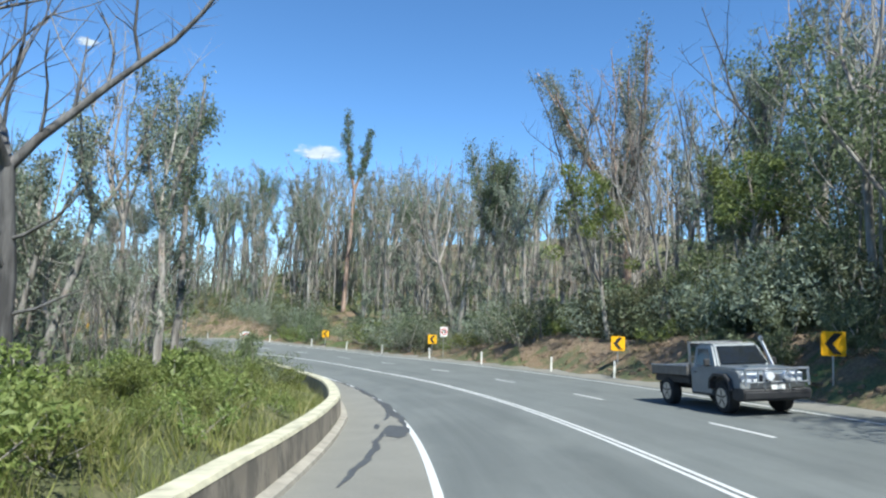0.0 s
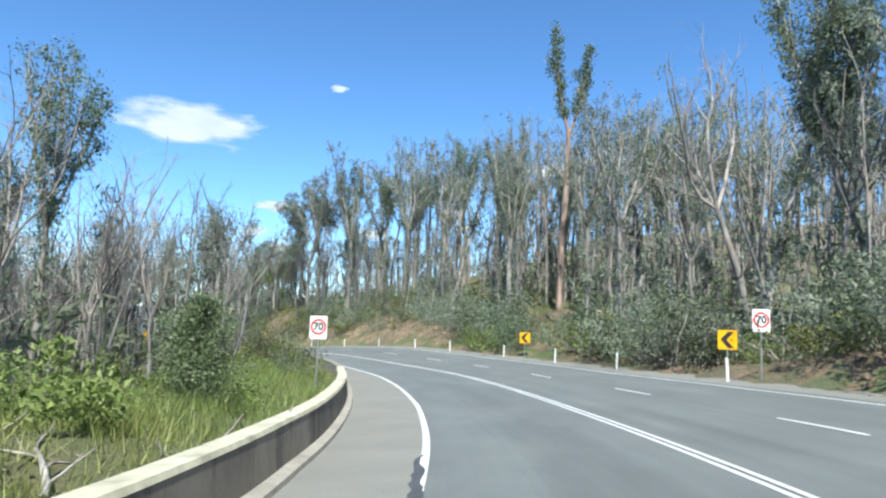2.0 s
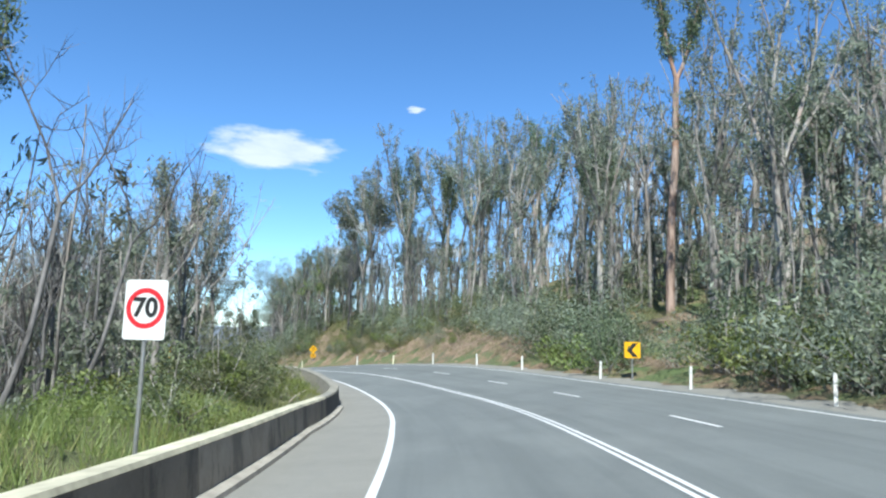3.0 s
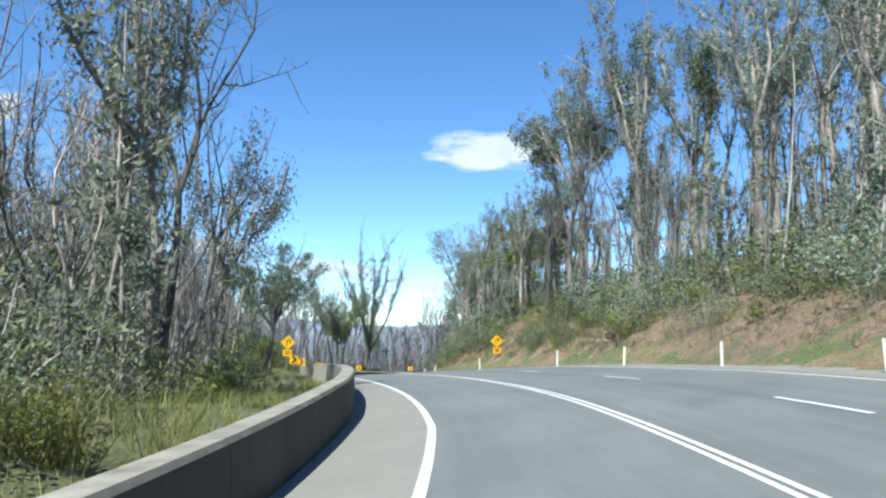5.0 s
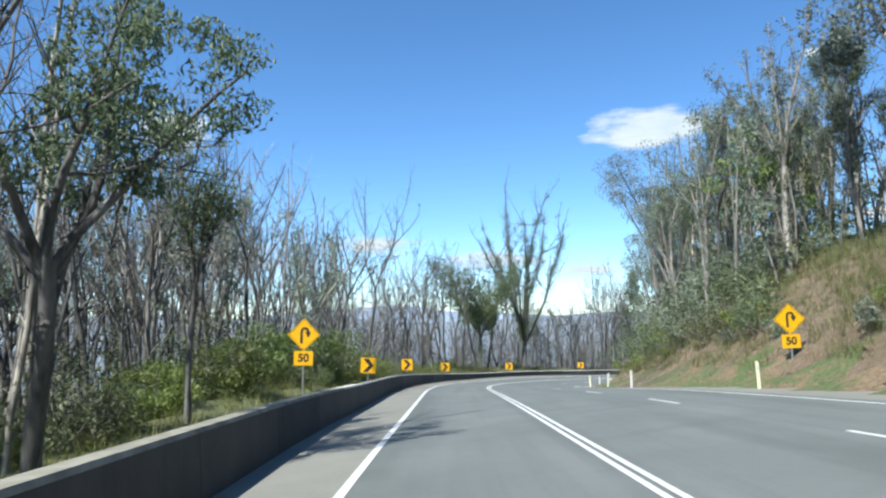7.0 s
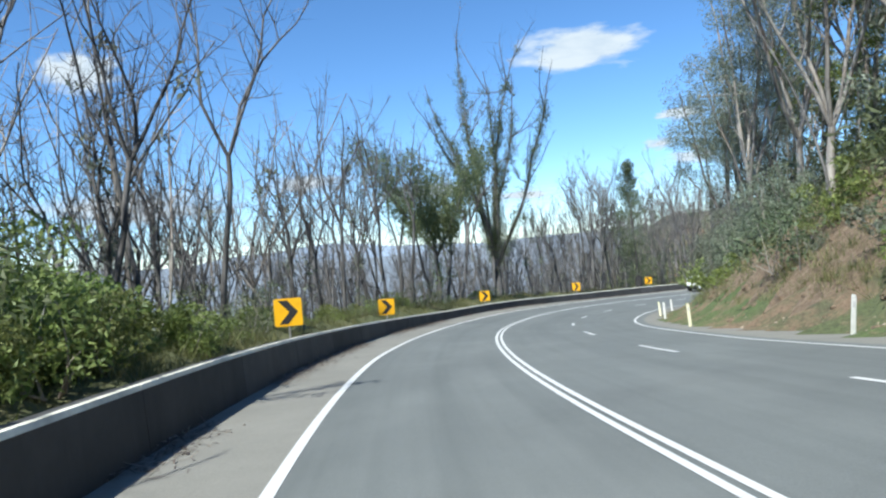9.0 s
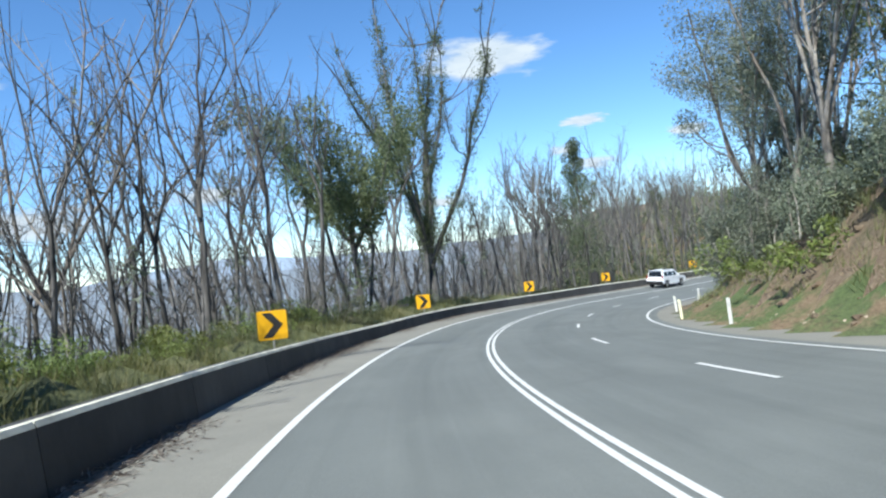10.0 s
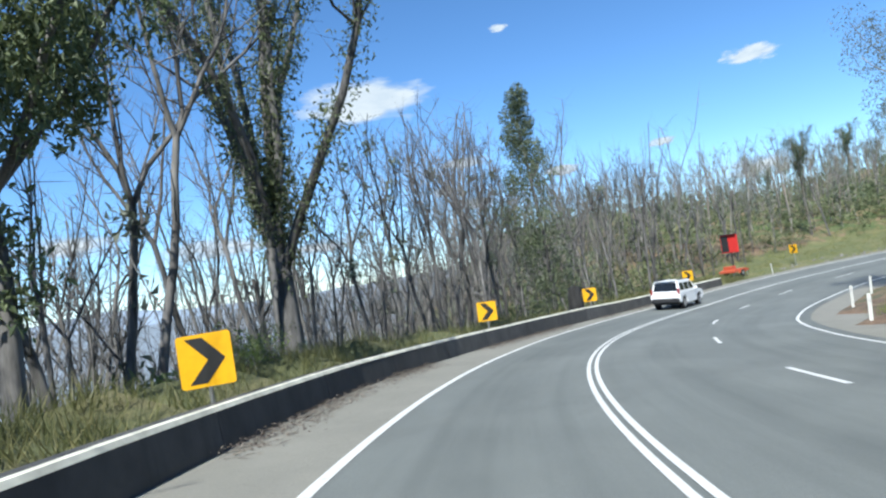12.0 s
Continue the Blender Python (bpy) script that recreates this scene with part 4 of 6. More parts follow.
def thicket(seed, h, label, leaf, size=0.24, leaves=150):
    """A dense bush-like young tree, leafy from the ground to a ragged top."""
    p = Plant(seed)
    r = p.r
    for k in range(16):
        a, out = r.rand() * 6.283, r.rand() ** 0.6
        top = h * (0.45 + 0.55 * r.rand()) * (1 - 0.35 * out)
        if k:
            p.fork()
        l = p.limb((0.25 * h * out * math.cos(a), 0.25 * h * out * math.sin(a), -0.2), (0.12 * math.cos(a), 0.12 * math.sin(a), 1), top, 0.05, 0.012, 0.08, 0.0, 6, 4)
        for i in range(1, 7):
            p.clump(l[i] + r.normal(0, 0.06 * h, 3) * (1, 1, 0.5), h * (0.075 + 0.05 * r.rand()), int(leaves * (0.35 + 0.5 * r.rand())), size, 0.95, 0.4)
    return p.build("thicket", label, "tree", BARK_GREY, leaf, "dense roadside thickets")


def column_tree(seed, h, label, leaf, bark):
    """A narrow tree, leafy from near the ground to its tip."""
    p = Plant(seed)
    r = p.r
    trunk = p.limb((0, 0, -0.3), (0, 0, 1), h, 0.17, 0.03, 0.025, 0.02, 9, 6)
    for k in range(64):
        t = 0.1 + 0.9 * r.rand() ** 0.9
        i = min(int(t * 9), 8)
        c = trunk[i] + (trunk[i + 1] - trunk[i]) * (t * 9 - i)
        wide = 1.7 * (1 - t) ** 0.6 + 0.45
        p.clump(c + r.normal(0, 0.5, 3) * wide * (1, 1, 0.5), wide * (0.45 + 0.4 * r.rand()), 210, 0.2, 1.1)
        if k % 5 == 0:
            p.limb(c, r.normal(0, 0.8, 3) + (0, 0, 0.6), wide * 1.5, 0.03, 0.008, 0.1, 0.1, 3, 3)
    return p.build("gum_tree", label, "tree", bark, leaf, "recovering gum trees")


def shrub(seed, h, label, leaf, clumps=9, leaves=46, size=0.2, name="shrub"):
    p = Plant(seed)
    r = p.r
    for k in range(clumps):
        d = np.array([r.normal(0, 0.75), r.normal(0, 0.75), 1.0])
        l = p.limb((r.normal(0, 0.15 * h), r.normal(0, 0.15 * h), -0.1), d, h * (0.45 + 0.55 * r.rand()), 0.025, 0.008, 0.12, 0.0, 4, 3)
        p.clump(l[-1], h * (0.2 + 0.13 * r.rand()), int(leaves * (1.1 + 1.0 * r.rand())), size, 0.85, 0.2)
        p.clump(l[2], h * 0.2, int(leaves * 0.5), size, 0.9, 0.2)
    return p.build(name, label, "shrub", BARK_GREY, leaf, "roadside shrubs", "foliage")


def fern_bush(seed, h, label, leaf, clumps=15, leaves=240, size=0.13):
    """A dense bush of flat, layered sprays, leafy down to the ground."""
    p = Plant(seed)
    r = p.r
    for k in range(clumps):
        d = np.array([r.normal(0, 0.42), r.normal(0, 0.42), 1.0])
        l = p.limb((r.normal(0, 0.12 * h), r.normal(0, 0.12 * h), -0.1), d, h * (0.3 + 0.6 * r.rand()), 0.025, 0.008, 0.12, 0.0, 4, 3)
        p.clump(l[-1], h * (0.2 + 0.1 * r.rand()), int(leaves * (0.8 + 0.6 * r.rand())), size, 0.5, 0.3)
        p.clump(l[2], h * 0.22, int(leaves * 0.5), size, 0.6, 0.3)
    return p.build("shrub", label, "shrub", BARK_GREY, leaf, "roadside shrubs", "foliage")


def scatter(proto, spots):
    """Copies of a plant, then the plant itself, at (place, scale, turn)."""
    for place, k, turn in spots[1:]:
        copy_thing(proto, Matrix.Translation(place) @ pose(0, 0, 0, 0, 0, turn) @ Matrix.Diagonal((k, k, k * 1.0, 1)))
    if spots:
        place, k, turn = spots[0]
        proto.matrix_basis = Matrix.Translation(place) @ pose(0, 0, 0, 0, 0, turn) @ Matrix.Diagonal((k, k, k, 1))


def clear(u, l):
    """Keeps the road, its verges and the signs free."""
    return -7.1 < l < float(np.interp(u, US, EDGE_R)) + 2.5


HERO = []


def nearest_axis(x, y):
    i = int(np.argmin((AX - x) ** 2 + (AY - y) ** 2))
    a = ANGLE[i]
    return US[i], (x - AX[i]) * math.sin(a) - (y - AY[i]) * math.cos(a)


def place_tree(proto, x, y, k=1.0, turn=0.0, keep=3.0):
    HERO.append((x, y, keep))
    scatter(proto, [((x, y, ground_z(x, y)), k, turn)])


# trees that stand out singly
place_tree(twin_tree(41, 29.3), -14.8, 93.0, 0.97, 205, 3.5)
place_tree(crown_tree(43, 20.0, "lone gum with dense rounded leaf clusters on the hill", 8.0, 0.30, 0.34, 90, csize=1.4, leaves=260, size=0.27, low=0.3), -59.3, 119.6, 1.0, 10, 6)
place_tree(heart_tree(47, 13.6, "bushy gum with dense leafy uprights spreading heart-shaped behind the barrier", LEAF_GREEN, BARK_BURNT), -113.6, 132.0, 1.15, 0, 4)
place_tree(fan_tree(53, 23.5, "large gum with many upswept limbs furred with shoots", LEAF_GREEN, BARK_BURNT), -118.2, 141.9, 1.1, 40, 5)
place_tree(sleeved_gum(54, 20.5, "tall gum furred with leaves from foot to top", 0.3, 5, 0.55, LEAF_DARK, BARK_GREY, 1.9, 0.6, 0.27), 1.0, 69.5, 1.0, 70, 3)
place_tree(bare_tree(55, 19.0, "dead grey tree with long wide bare limbs", 0.24, 0.4, 5, 0.8, BARK_GREY), 0.6, 70.6, 1.0, 15, 2)
place_tree(sleeved_gum(56, 22.0, "large twisted gum with tufted spreading limbs", 0.42, 5, 0.42, LEAF_GUM, BARK_WARM, 2.4, 0.58, 0.25, False, 0.6, 3), 14.5, 55.5, 1.08, 200, 3)
place_tree(crown_tree(57, 13.0, "leafy rounded bright green gum beside the bend", 6.5, 0.24, 0.25, 80, LEAF_GREEN, BARK_GREY, 1.2, 130, 0.24, 0.15), 17.4, 41.5, 1.0, 30, 3)
place_tree(crown_tree(58, 10.5, "leafy dark green gum beside the bend", 6.0, 0.22, 0.2, 70, LEAF_DARK, BARK_GREY, 1.15, 120, 0.24, 0.12), 21.0, 34.3, 1.0, 80, 3)
place_tree(column_tree(160, 15.0, "narrow dark tree, leafy from foot to tip, behind the barrier", LEAF_DARK, BARK_BURNT), -121.4, 165.9, 1.08, 0, 2.5)
place_tree(bare_tree(60, 22.0, "tall pale tree with fine twiggy crown", 0.17, 0.42, 5, 0.34, BARK_GREY, 60), -17.2, 35.2, 1.0, 0, 2.5)
place_tree(sleeved_gum(67, 13.5, "leafy gum with furred limbs behind the grass", 0.24, 4, 0.4, LEAF_DARK, BARK_GREY, 1.25, 0.6, 0.27), -23.5, 33.0, 1.0, 0, 2.5)
place_tree(column_tree(165, 5.2, "leafy green bush beside the barrier", LEAF_GREEN, BARK_GREY), -11.6, 39.6, 0.42, 0, 1.5)
place_tree(shaggy_gum(171, 8.2), -56.3, 87.0, 1.02, 0, 2.2)
place_tree(sleeved_gum(174, 21.0, "tall gum with dark tufted foliage behind the barrier", 0.3, 5, 0.5, LEAF_DARK, BARK_GREY, 1.6, 0.55, 0.27, False, 0.22), -38.4, 57.2, 0.95, 50, 3)
place_tree(bare_tree(175, 17.0, "tall burnt tree with bare forked limbs close behind the barrier", 0.14, 0.5, 3, 0.4), -95.6, 109.1, 1.0, 0, 2)
place_tree(bare_tree(176, 24.0, "tall burnt tree with wide bare limbs in the valley", 0.26, 0.42, 4, 0.5), -116.0, 111.0, 1.0, 80, 2)
place_tree(crown_tree(172, 7.6, "small tree with one round green head behind the barrier", 1.8, 0.1, 0.55, 24, LEAF_GREEN, BARK_BURNT, 0.62, 110, 0.13, 0.55), -60.7, 89.9, 0.74, 0, 1.8)
q = at(163, -10.6)
place_tree(sleeved_gum(173, 9.5, "grey tree with thin furred uprights behind the barrier", 0.16, 4, 0.35, LEAF_GUM, BARK_GREY, 0.9, 0.32, 0.17), q.x, q.y, 1.0, 0, 2)
q = at(33.5, -11.5)
place_tree(bare_tree(77, 12.5, "dead dark tree with long spreading limbs", 0.2, 0.38, 4, 0.75), q.x, q.y, 1.0, 120, 2)
for u, l, h, sd in ((168, -19, 20, 78), (190, -18, 18, 88)):
    q = at(u, l)
    place_tree(bare_tree(sd, h, "tall burnt tree with bare spreading limbs", 0.22, 0.4, 4, 0.42, BARK_BURNT, 0), q.x, q.y, 1.0, sd * 40, 2)

for u, l, h, sd in ((199.5, 12.4, 13.5, 131), (194, 12.8, 15.0, 132), (188.5, 14.0, 16.0, 133), (204.5, 12.0, 13.0, 134), (183, 13.5, 14.5, 135), (209.5, 12.6, 13.5, 136), (215, 14.0, 12.5, 137),
                    (207, 16.0, 15.0, 138), (241, 13.2, 14.0, 139), (240, 17.0, 14.0, 140)):
    q = at(u, l)
    place_tree(crown_tree(sd, h, "dense drooping grey-green tree on the inner bank", 4.8, 0.2, 0.2, 80, LEAF_GUM, BARK_GREY, 1.05, 220, 0.135, 0.12), q.x, q.y, 1.0, sd * 31, 2.2)
for u, l, h in ((187, 12.6, 4.4), (193, 11.9, 4.2), (198.5, 11.2, 4.6), (203.5, 11.0, 4.4), (208.5, 11.3, 4.8), (213, 12.4, 4.6)):
    q = at(u, l)
    place_tree(thicket(int(u * 3), h, "dense grey-green thicket at the edge of the inner bank", LEAF_GUM, 0.13, 200), q.x, q.y, 1.0, u * 30, 1.4)
for u, l, h, sd in ((26, 12.9, 13, 152), (33, 13.2, 13, 154), (19, 12.4, 12, 156), (41, 14.4, 11, 151), (45.5, 13.6, 8.0, 157), (51, 14.2, 8.5, 158), (56.5, 13.8, 7.5, 159), (61.5, 14.6, 8, 161)):
    q = at(u, l)
    if h > 10:
        place_tree(crown_tree(sd, h, "leafy gum shading the roadside bank", 6.5, 0.22, 0.2, 70, LEAF_GREEN, BARK_GREY, 1.25, 90, 0.27, 0.12), q.x, q.y, 1.0, sd * 31, 2.2)
    else:
        place_tree(thicket(sd, h * 0.7, "leafy olive thicket on the roadside bank", LEAF_MIX), q.x, q.y, 1.0, sd * 31, 1.8)
for x, y, h, leaf in ((14.6, 41.8, 6.8, LEAF_DARK), (16.4, 38.2, 6.0, LEAF_DARK), (18.4, 35.0, 7.0, LEAF_GREEN), (20.2, 31.4, 7.5, LEAF_GREEN), (22.0, 28.0, 7.0, LEAF_DARK), (22.6, 23.5, 6.5, LEAF_DARK),
                      (12.6, 45.4, 3.8, LEAF_GREEN), (10.6, 49.0, 3.4, LEAF_MIX), (8.6, 52.6, 3.2, LEAF_GREEN), (6.2, 56.4, 3.4, LEAF_MIX), (13.2, 50.4, 5.0, LEAF_GREEN)):
    place_tree(thicket(int(h * 10 + y * 7), h, "dense dark green thicket on the shaded roadside bank" if leaf is LEAF_DARK else "leafy mid-green thicket on the roadside bank", leaf), x, y, 1.0, y * 30, 1.6)
# bushes whose dark leaf colour also stands in for the bank's deep shade
for u, l, h in ((20, 12.4, 3.2), (23.5, 11.6, 2.8), (27, 11.4, 3.0), (30.5, 11.2, 2.6), (33.5, 11.6, 3.0), (37, 11.5, 2.8), (40.5, 11.2, 2.4), (44, 11.4, 2.6), (47.5, 11.8, 2.6), (25, 13.4, 4.2), (35, 13.6, 4.2), (42, 13.2, 4.0)):
    q = at(u, l)
    place_tree(thicket(int(u * 7), h, "dark green bush, its colour standing in for shade, below the roadside bank", LEAF_DARK, 0.15, 130), q.x, q.y, 1.0, u * 40, 1.2)
# low row along the verge, dark-leaved to deepen the bank like shade
for u, l, h in ((21.5, 10.2, 1.7), (24, 10.0, 1.5), (26.3, 10.3, 1.8), (28.6, 10.0, 1.5), (31, 10.1, 1.7), (33.2, 10.0, 1.4), (35.4, 10.2, 1.6), (37.6, 10.3, 1.5), (39.8, 10.5, 1.6), (42.2, 10.1, 1.4), (44.6, 10.2, 1.5), (46.8, 10.6, 1.4)):
    q = at(u, l)
    place_tree(fern_bush(int(u * 11), h, "low dark green bush, its colour standing in for shade, at the verge", LEAF_DARK, 11, 130, 0.12), q.x, q.y, 1.0, u * 40, 0.9)
# open ground before the tall forked gum, whose bare trunk shows
for x, y, g in ((-14.2, 88.5, 2.6), (-13.6, 84.2, 2.3), (-13.0, 80.4, 2.0), (-59.0, 114.0, 3.0), (-58.5, 110.5, 2.4), (-119.5, 160.0, 2.2), (-118.2, 155.5, 1.8)):
    HERO.append((x, y, g))
# kept open so that the signs can be read
for u, l, g in ((75.7, 8.9, 1.5), (72.4, 8.5, 1.5), (95.7, 8.8, 1.6), (92.5, 8.6, 1.6), (147.8, -6.9, 1.9), (143.5, -6.7, 1.9), (139.5, -6.2, 1.6), (149.1, 9.6, 2.2), (145.5, 9.0, 2.2), (159.4, -6.2, 1.5), (155.5, -6.3, 1.5), (172.1, -6.0, 1.6), (168, -6.4, 1.5), (53.2, 10, 1.8), (50.5, 9.5, 1.5), (77.2, 9.6, 1.7), (74, 10, 1.6), (70, 9.4, 1.8), (66.5, 9.3, 1.8), (93, 10, 1.8), (89.5, 9.0, 1.7), (97, 10.2, 1.6)):
    q = at(u, l)
    HERO.append((q.x, q.y, g))

GUMS = [sleeved_gum(61, 19, "grey gum furred with new leaf shoots after fire", 0.28, 4, amount=0.85),
        sleeved_gum(62, 22, "tall gum with leaf shoots along twisted limbs", 0.32, 5, 0.42, amount=0.85),
        sleeved_gum(63, 17, "gum with sparse limbs and tufted shoots", 0.24, 3, 0.55, amount=0.8),
        sleeved_gum(64, 20, "straight gum with a thick sleeve of leaves", 0.27, 4, 0.6, LEAF_DARK, BARK_GREY, 1.3, 0.6),
        crown_tree(65, 18, "leafy gum with clustered dark green crown", 6.5, 0.27, 0.45, 26),
        crown_tree(66, 15, "bushy young gum with bright green leaf clusters", 5.5, 0.2, 0.3, 30, LEAF_BRIGHT, BARK_GREY, 0.9, 90, 0.32, 0.25)]
CLOSE = [sleeved_gum(68, 14, "gum with fine new shoots on twisted limbs, near the barrier", 0.15, 4, 0.45, LEAF_GUM, BARK_GREY, 1.2, 0.46, 0.2),
         sleeved_gum(69, 15, "leafy gum with tufted limbs near the barrier", 0.15, 5, 0.5, LEAF_GUM, BARK_GREY, 1.0, 0.5, 0.2)]
BARES = [bare_tree(71, 14, "burnt leafless tree with fine upswept branches", 0.125),
         bare_tree(72, 16, "tall blackened tree with bare forked limbs", 0.14, 0.5, 3, 0.4),
         bare_tree(73, 12, "slender burnt tree with thin bare twigs", 0.09, 0.55, 2, 0.3),
         bare_tree(74, 15, "dead grey tree with spreading bare branches", 0.13, 0.35, 4, 0.45, BARK_GREY),
         bare_tree(75, 13, "burnt tree with a few leaf tufts on bare limbs", 0.12, 0.45, 3, 0.35, BARK_BURNT, 50)]
POLES = [pole_tree(81, 11, "slim grey trunk with loose leaf shoots"),
         pole_tree(82, 9, "thin young tree with sparse shoots", BARK_BURNT, LEAF_GUM, 0.6),
         pole_tree(83, 13, "slender pale trunk, nearly bare", BARK_GREY, LEAF_GUM, 0.15),
         pole_tree(84, 12, "slender blackened trunk, nearly bare", BARK_BURNT, LEAF_GUM, 0.1)]
SHRUBS = [shrub(91, 2.0, "rounded bright green roadside shrub", LEAF_BRIGHT), shrub(92, 2.6, "dark green leafy roadside bush", LEAF_DARK, 11),
          shrub(93, 1.5, "low spreading yellow-green bush", LEAF_BRIGHT, 8), shrub(94, 3.2, "tall loose grey-green wattle bush", LEAF_GUM, 12, 60, 0.2),
          shrub(95, 1.2, "small grey-green roadside shrub", LEAF_GUM, 7, 60, 0.15)]

NEAR = [shrub(96, 1.7, "lush bright green shrub beside the barrier", LEAF_BRIGHT, 11, 84, 0.115), shrub(97, 1.4, "low yellow-green bush beside the barrier", LEAF_BRIGHT, 11, 80, 0.105),
        shrub(98, 2.0, "leafy mid-green shrub beside the barrier", LEAF_MIX, 11, 84, 0.125)]



LUSH = [fern_bush(101, 2.5, "dense lush green bush of layered sprays behind the barrier", LEAF_FERN, 15, 190),
        fern_bush(102, 2.1, "thick green bush with drooping sprays", LEAF_BRIGHT, 14, 170, 0.14)]

rng = random.Random(2024)
PLAN = {}


def strewn(u0, u1, l0, l1, count, gap, power=1.25):
    """Places over a stretch of the roadside, not too close together."""
    done, tries = [], 0
    cells = {}
    while len(done) < count and tries < count * 10:
        tries += 1
        u = rng.uniform(u0, u1)
        l = l0 + (l1 - l0) * rng.random() ** power
        p = at(u, l)
        nu, nl = nearest_axis(p.x, p.y)
        if clear(nu, nl) or any((p.x - x) ** 2 + (p.y - y) ** 2 < g * g for x, y, g in HERO):
            continue
        c = (int(p.x // gap), int(p.y // gap))
        if any((p.x - q.x) ** 2 + (p.y - q.y) ** 2 < gap * gap for i in (-1, 0, 1) for j in (-1, 0, 1) for q in cells.get((c[0] + i, c[1] + j), ())):
            continue
        cells.setdefault(c, []).append(p)
        p.z = ground_z(p.x, p.y) - 0.05
        done.append(p)
    return done


def zone(u0, u1, l0, l1, count, kinds, k0=0.8, k1=1.2, gap=2.2):
    for p in strewn(u0, u1, l0, l1, count, gap):
        proto = kinds[rng.randrange(len(kinds))]
        PLAN.setdefault(proto.name, (proto, []))[1].append((p, rng.uniform(k0, k1), rng.uniform(0, 360)))


G, B, P, S, M, C = GUMS, BARES, POLES, SHRUBS, NEAR, CLOSE
# right of the road
zone(0, 60, 21, 36, 10, G[:4], 0.95, 1.25, 3.5)
zone(10, 70, 16, 32, 16, [B[3], B[1]], 1.2, 1.6, 2.6)
zone(0, 62, 12, 26, 22, P + [B[2], B[3]], 0.9, 1.3)
zone(10, 66, 11.5, 16, 22, S, 0.8, 1.3, 1.5)
zone(10, 66, 12.5, 20, 10, [G[5], G[4]], 0.7, 1.0, 3)
zone(60, 112, 14, 34, 30, G[:4] + [B[3], B[1], B[3]], 0.6, 0.9, 3)
zone(60, 115, 11.5, 26, 44, P + [B[2]], 0.65, 1.05, 1.6)
zone(70, 108, 9.3, 11.6, 36, [S[0], S[1], S[3], S[1]], 0.8, 1.25, 1.0)
zone(64, 112, 10.5, 15, 28, S, 0.9, 1.45, 1.2)
zone(98, 148, 14, 32, 28, G[:4], 0.85, 1.1, 3)
zone(150, 166, 15, 34, 14, G[:5], 0.45, 0.65, 2.6)
zone(112, 172, 13, 28, 50, P + [B[0], B[2]], 0.6, 1.0, 1.6)
zone(104, 130, 10.8, 14, 12, [S[1], S[3], S[2], S[4]], 0.45, 0.9, 1.2)
zone(128, 184, 10.6, 15.5, 44, [S[1], S[3], S[2], S[4], S[0]], 0.5, 1.1, 1.2)
zone(104, 175, 14, 21, 26, S, 0.7, 1.25, 1.3)
zone(164, 203, 12, 26, 30, G + [G[3], G[5]], 0.5, 0.75, 2.0)
zone(160, 204, 12, 26, 26, P, 0.6, 1.0, 1.5)
zone(165, 207, 10, 20, 30, S + [S[1], S[3]], 0.5, 1.15, 1.1)
# left of the road
zone(0, 58, -26, -13, 12, [G[0], G[2], B[3], B[4]], 0.6, 0.85, 3)
zone(6, 36, 15, 24, 6, G, 0.7, 0.95, 2.5)
zone(-5, 72, -30, -12, 34, P + [B[0], B[2], B[3]], 0.7, 1.05, 1.6)
zone(14, 84, -12.5, -8.4, 20, [S[0], S[2], S[0], S[4]], 0.4, 0.85, 1.0)
zone(50, 82, -25, -12, 18, [G[3], G[0], G[2], C[0], B[3]], 0.55, 0.8, 2.2)
zone(103, 128, -15, -8.6, 13, [C[0], C[1], P[0], P[1], P[2], B[4]], 0.65, 0.95, 1.7)
zone(104, 142, -18, -11.0, 15, [C[0], C[1], B[1], B[3], B[4], B[0], B[3]], 0.75, 1.05, 2.2)
zone(68, 110, -26, -11, 18, [G[2], G[3], B[0], B[1], B[3], B[4]], 0.55, 0.8, 2.6)
zone(108, 140, -26, -10, 20, [C[0], C[1], B[0], B[1], B[3], B[4]], 0.85, 1.15, 2.6)
zone(72, 106, -28, -10, 24, P + [B[2], B[0]], 0.5, 0.8, 1.4)
zone(106, 150, -28, -10, 36, P + [B[2], B[0]], 0.85, 1.3, 1.4)
zone(84, 146, -12, -9.0, 20, [S[0], S[2], S[0], S[3]], 0.6, 1.1, 1.1)
zone(84, 146, -9.6, -6.6, 40, M + [LUSH[1]], 0.6, 1.05, 1.0)
zone(144, 190, -16, -10.2, 28, B + [B[0]], 0.75, 1.02, 1.8)
zone(135, 190, -34, -17, 28, B + [B[0], B[1]], 1.1, 1.5, 2.0)
zone(148, 172, -26, -16, 7, C, 0.85, 1.1, 3)
zone(150, 215, -34, -9.5, 50, [P[2], P[3], B[2]], 0.9, 1.3, 1.4)
zone(186, 252, -13, -8.5, 26, B[:3] + [B[4]], 0.8, 1.1, 1.8)
zone(186, 252, -30, -13, 32, B, 1.1, 1.5, 2.2)
zone(124, 150, -9.8, -7.3, 14, M, 0.85, 1.35, 1.1)
zone(146, 168, -10, -7.3, 20, M, 0.95, 1.45, 1.0)
zone(12, 60, -12.5, -6.7, 62, [M[0], M[1], M[0], M[2], LUSH[1], S[2]], 0.5, 0.95, 0.85)
zone(50, 82, -9.5, -7.2, 14, M, 0.45, 0.8, 1.2)
zone(136, 170, 10.2, 15, 46, [S[4], S[2], S[1], M[2], M[2]], 0.35, 0.8, 1.0)
zone(201, 216, 11.2, 13, 7, [S[1]], 0.5, 0.9, 1.2)
zone(148, 214, -9.2, -7.1, 46, M, 0.5, 0.85, 1.0)
zone(246, 300, -40, -14, 30, [G[0], G[3], P[0], P[1], B[0], B[4]], 0.42, 0.62, 2.5)
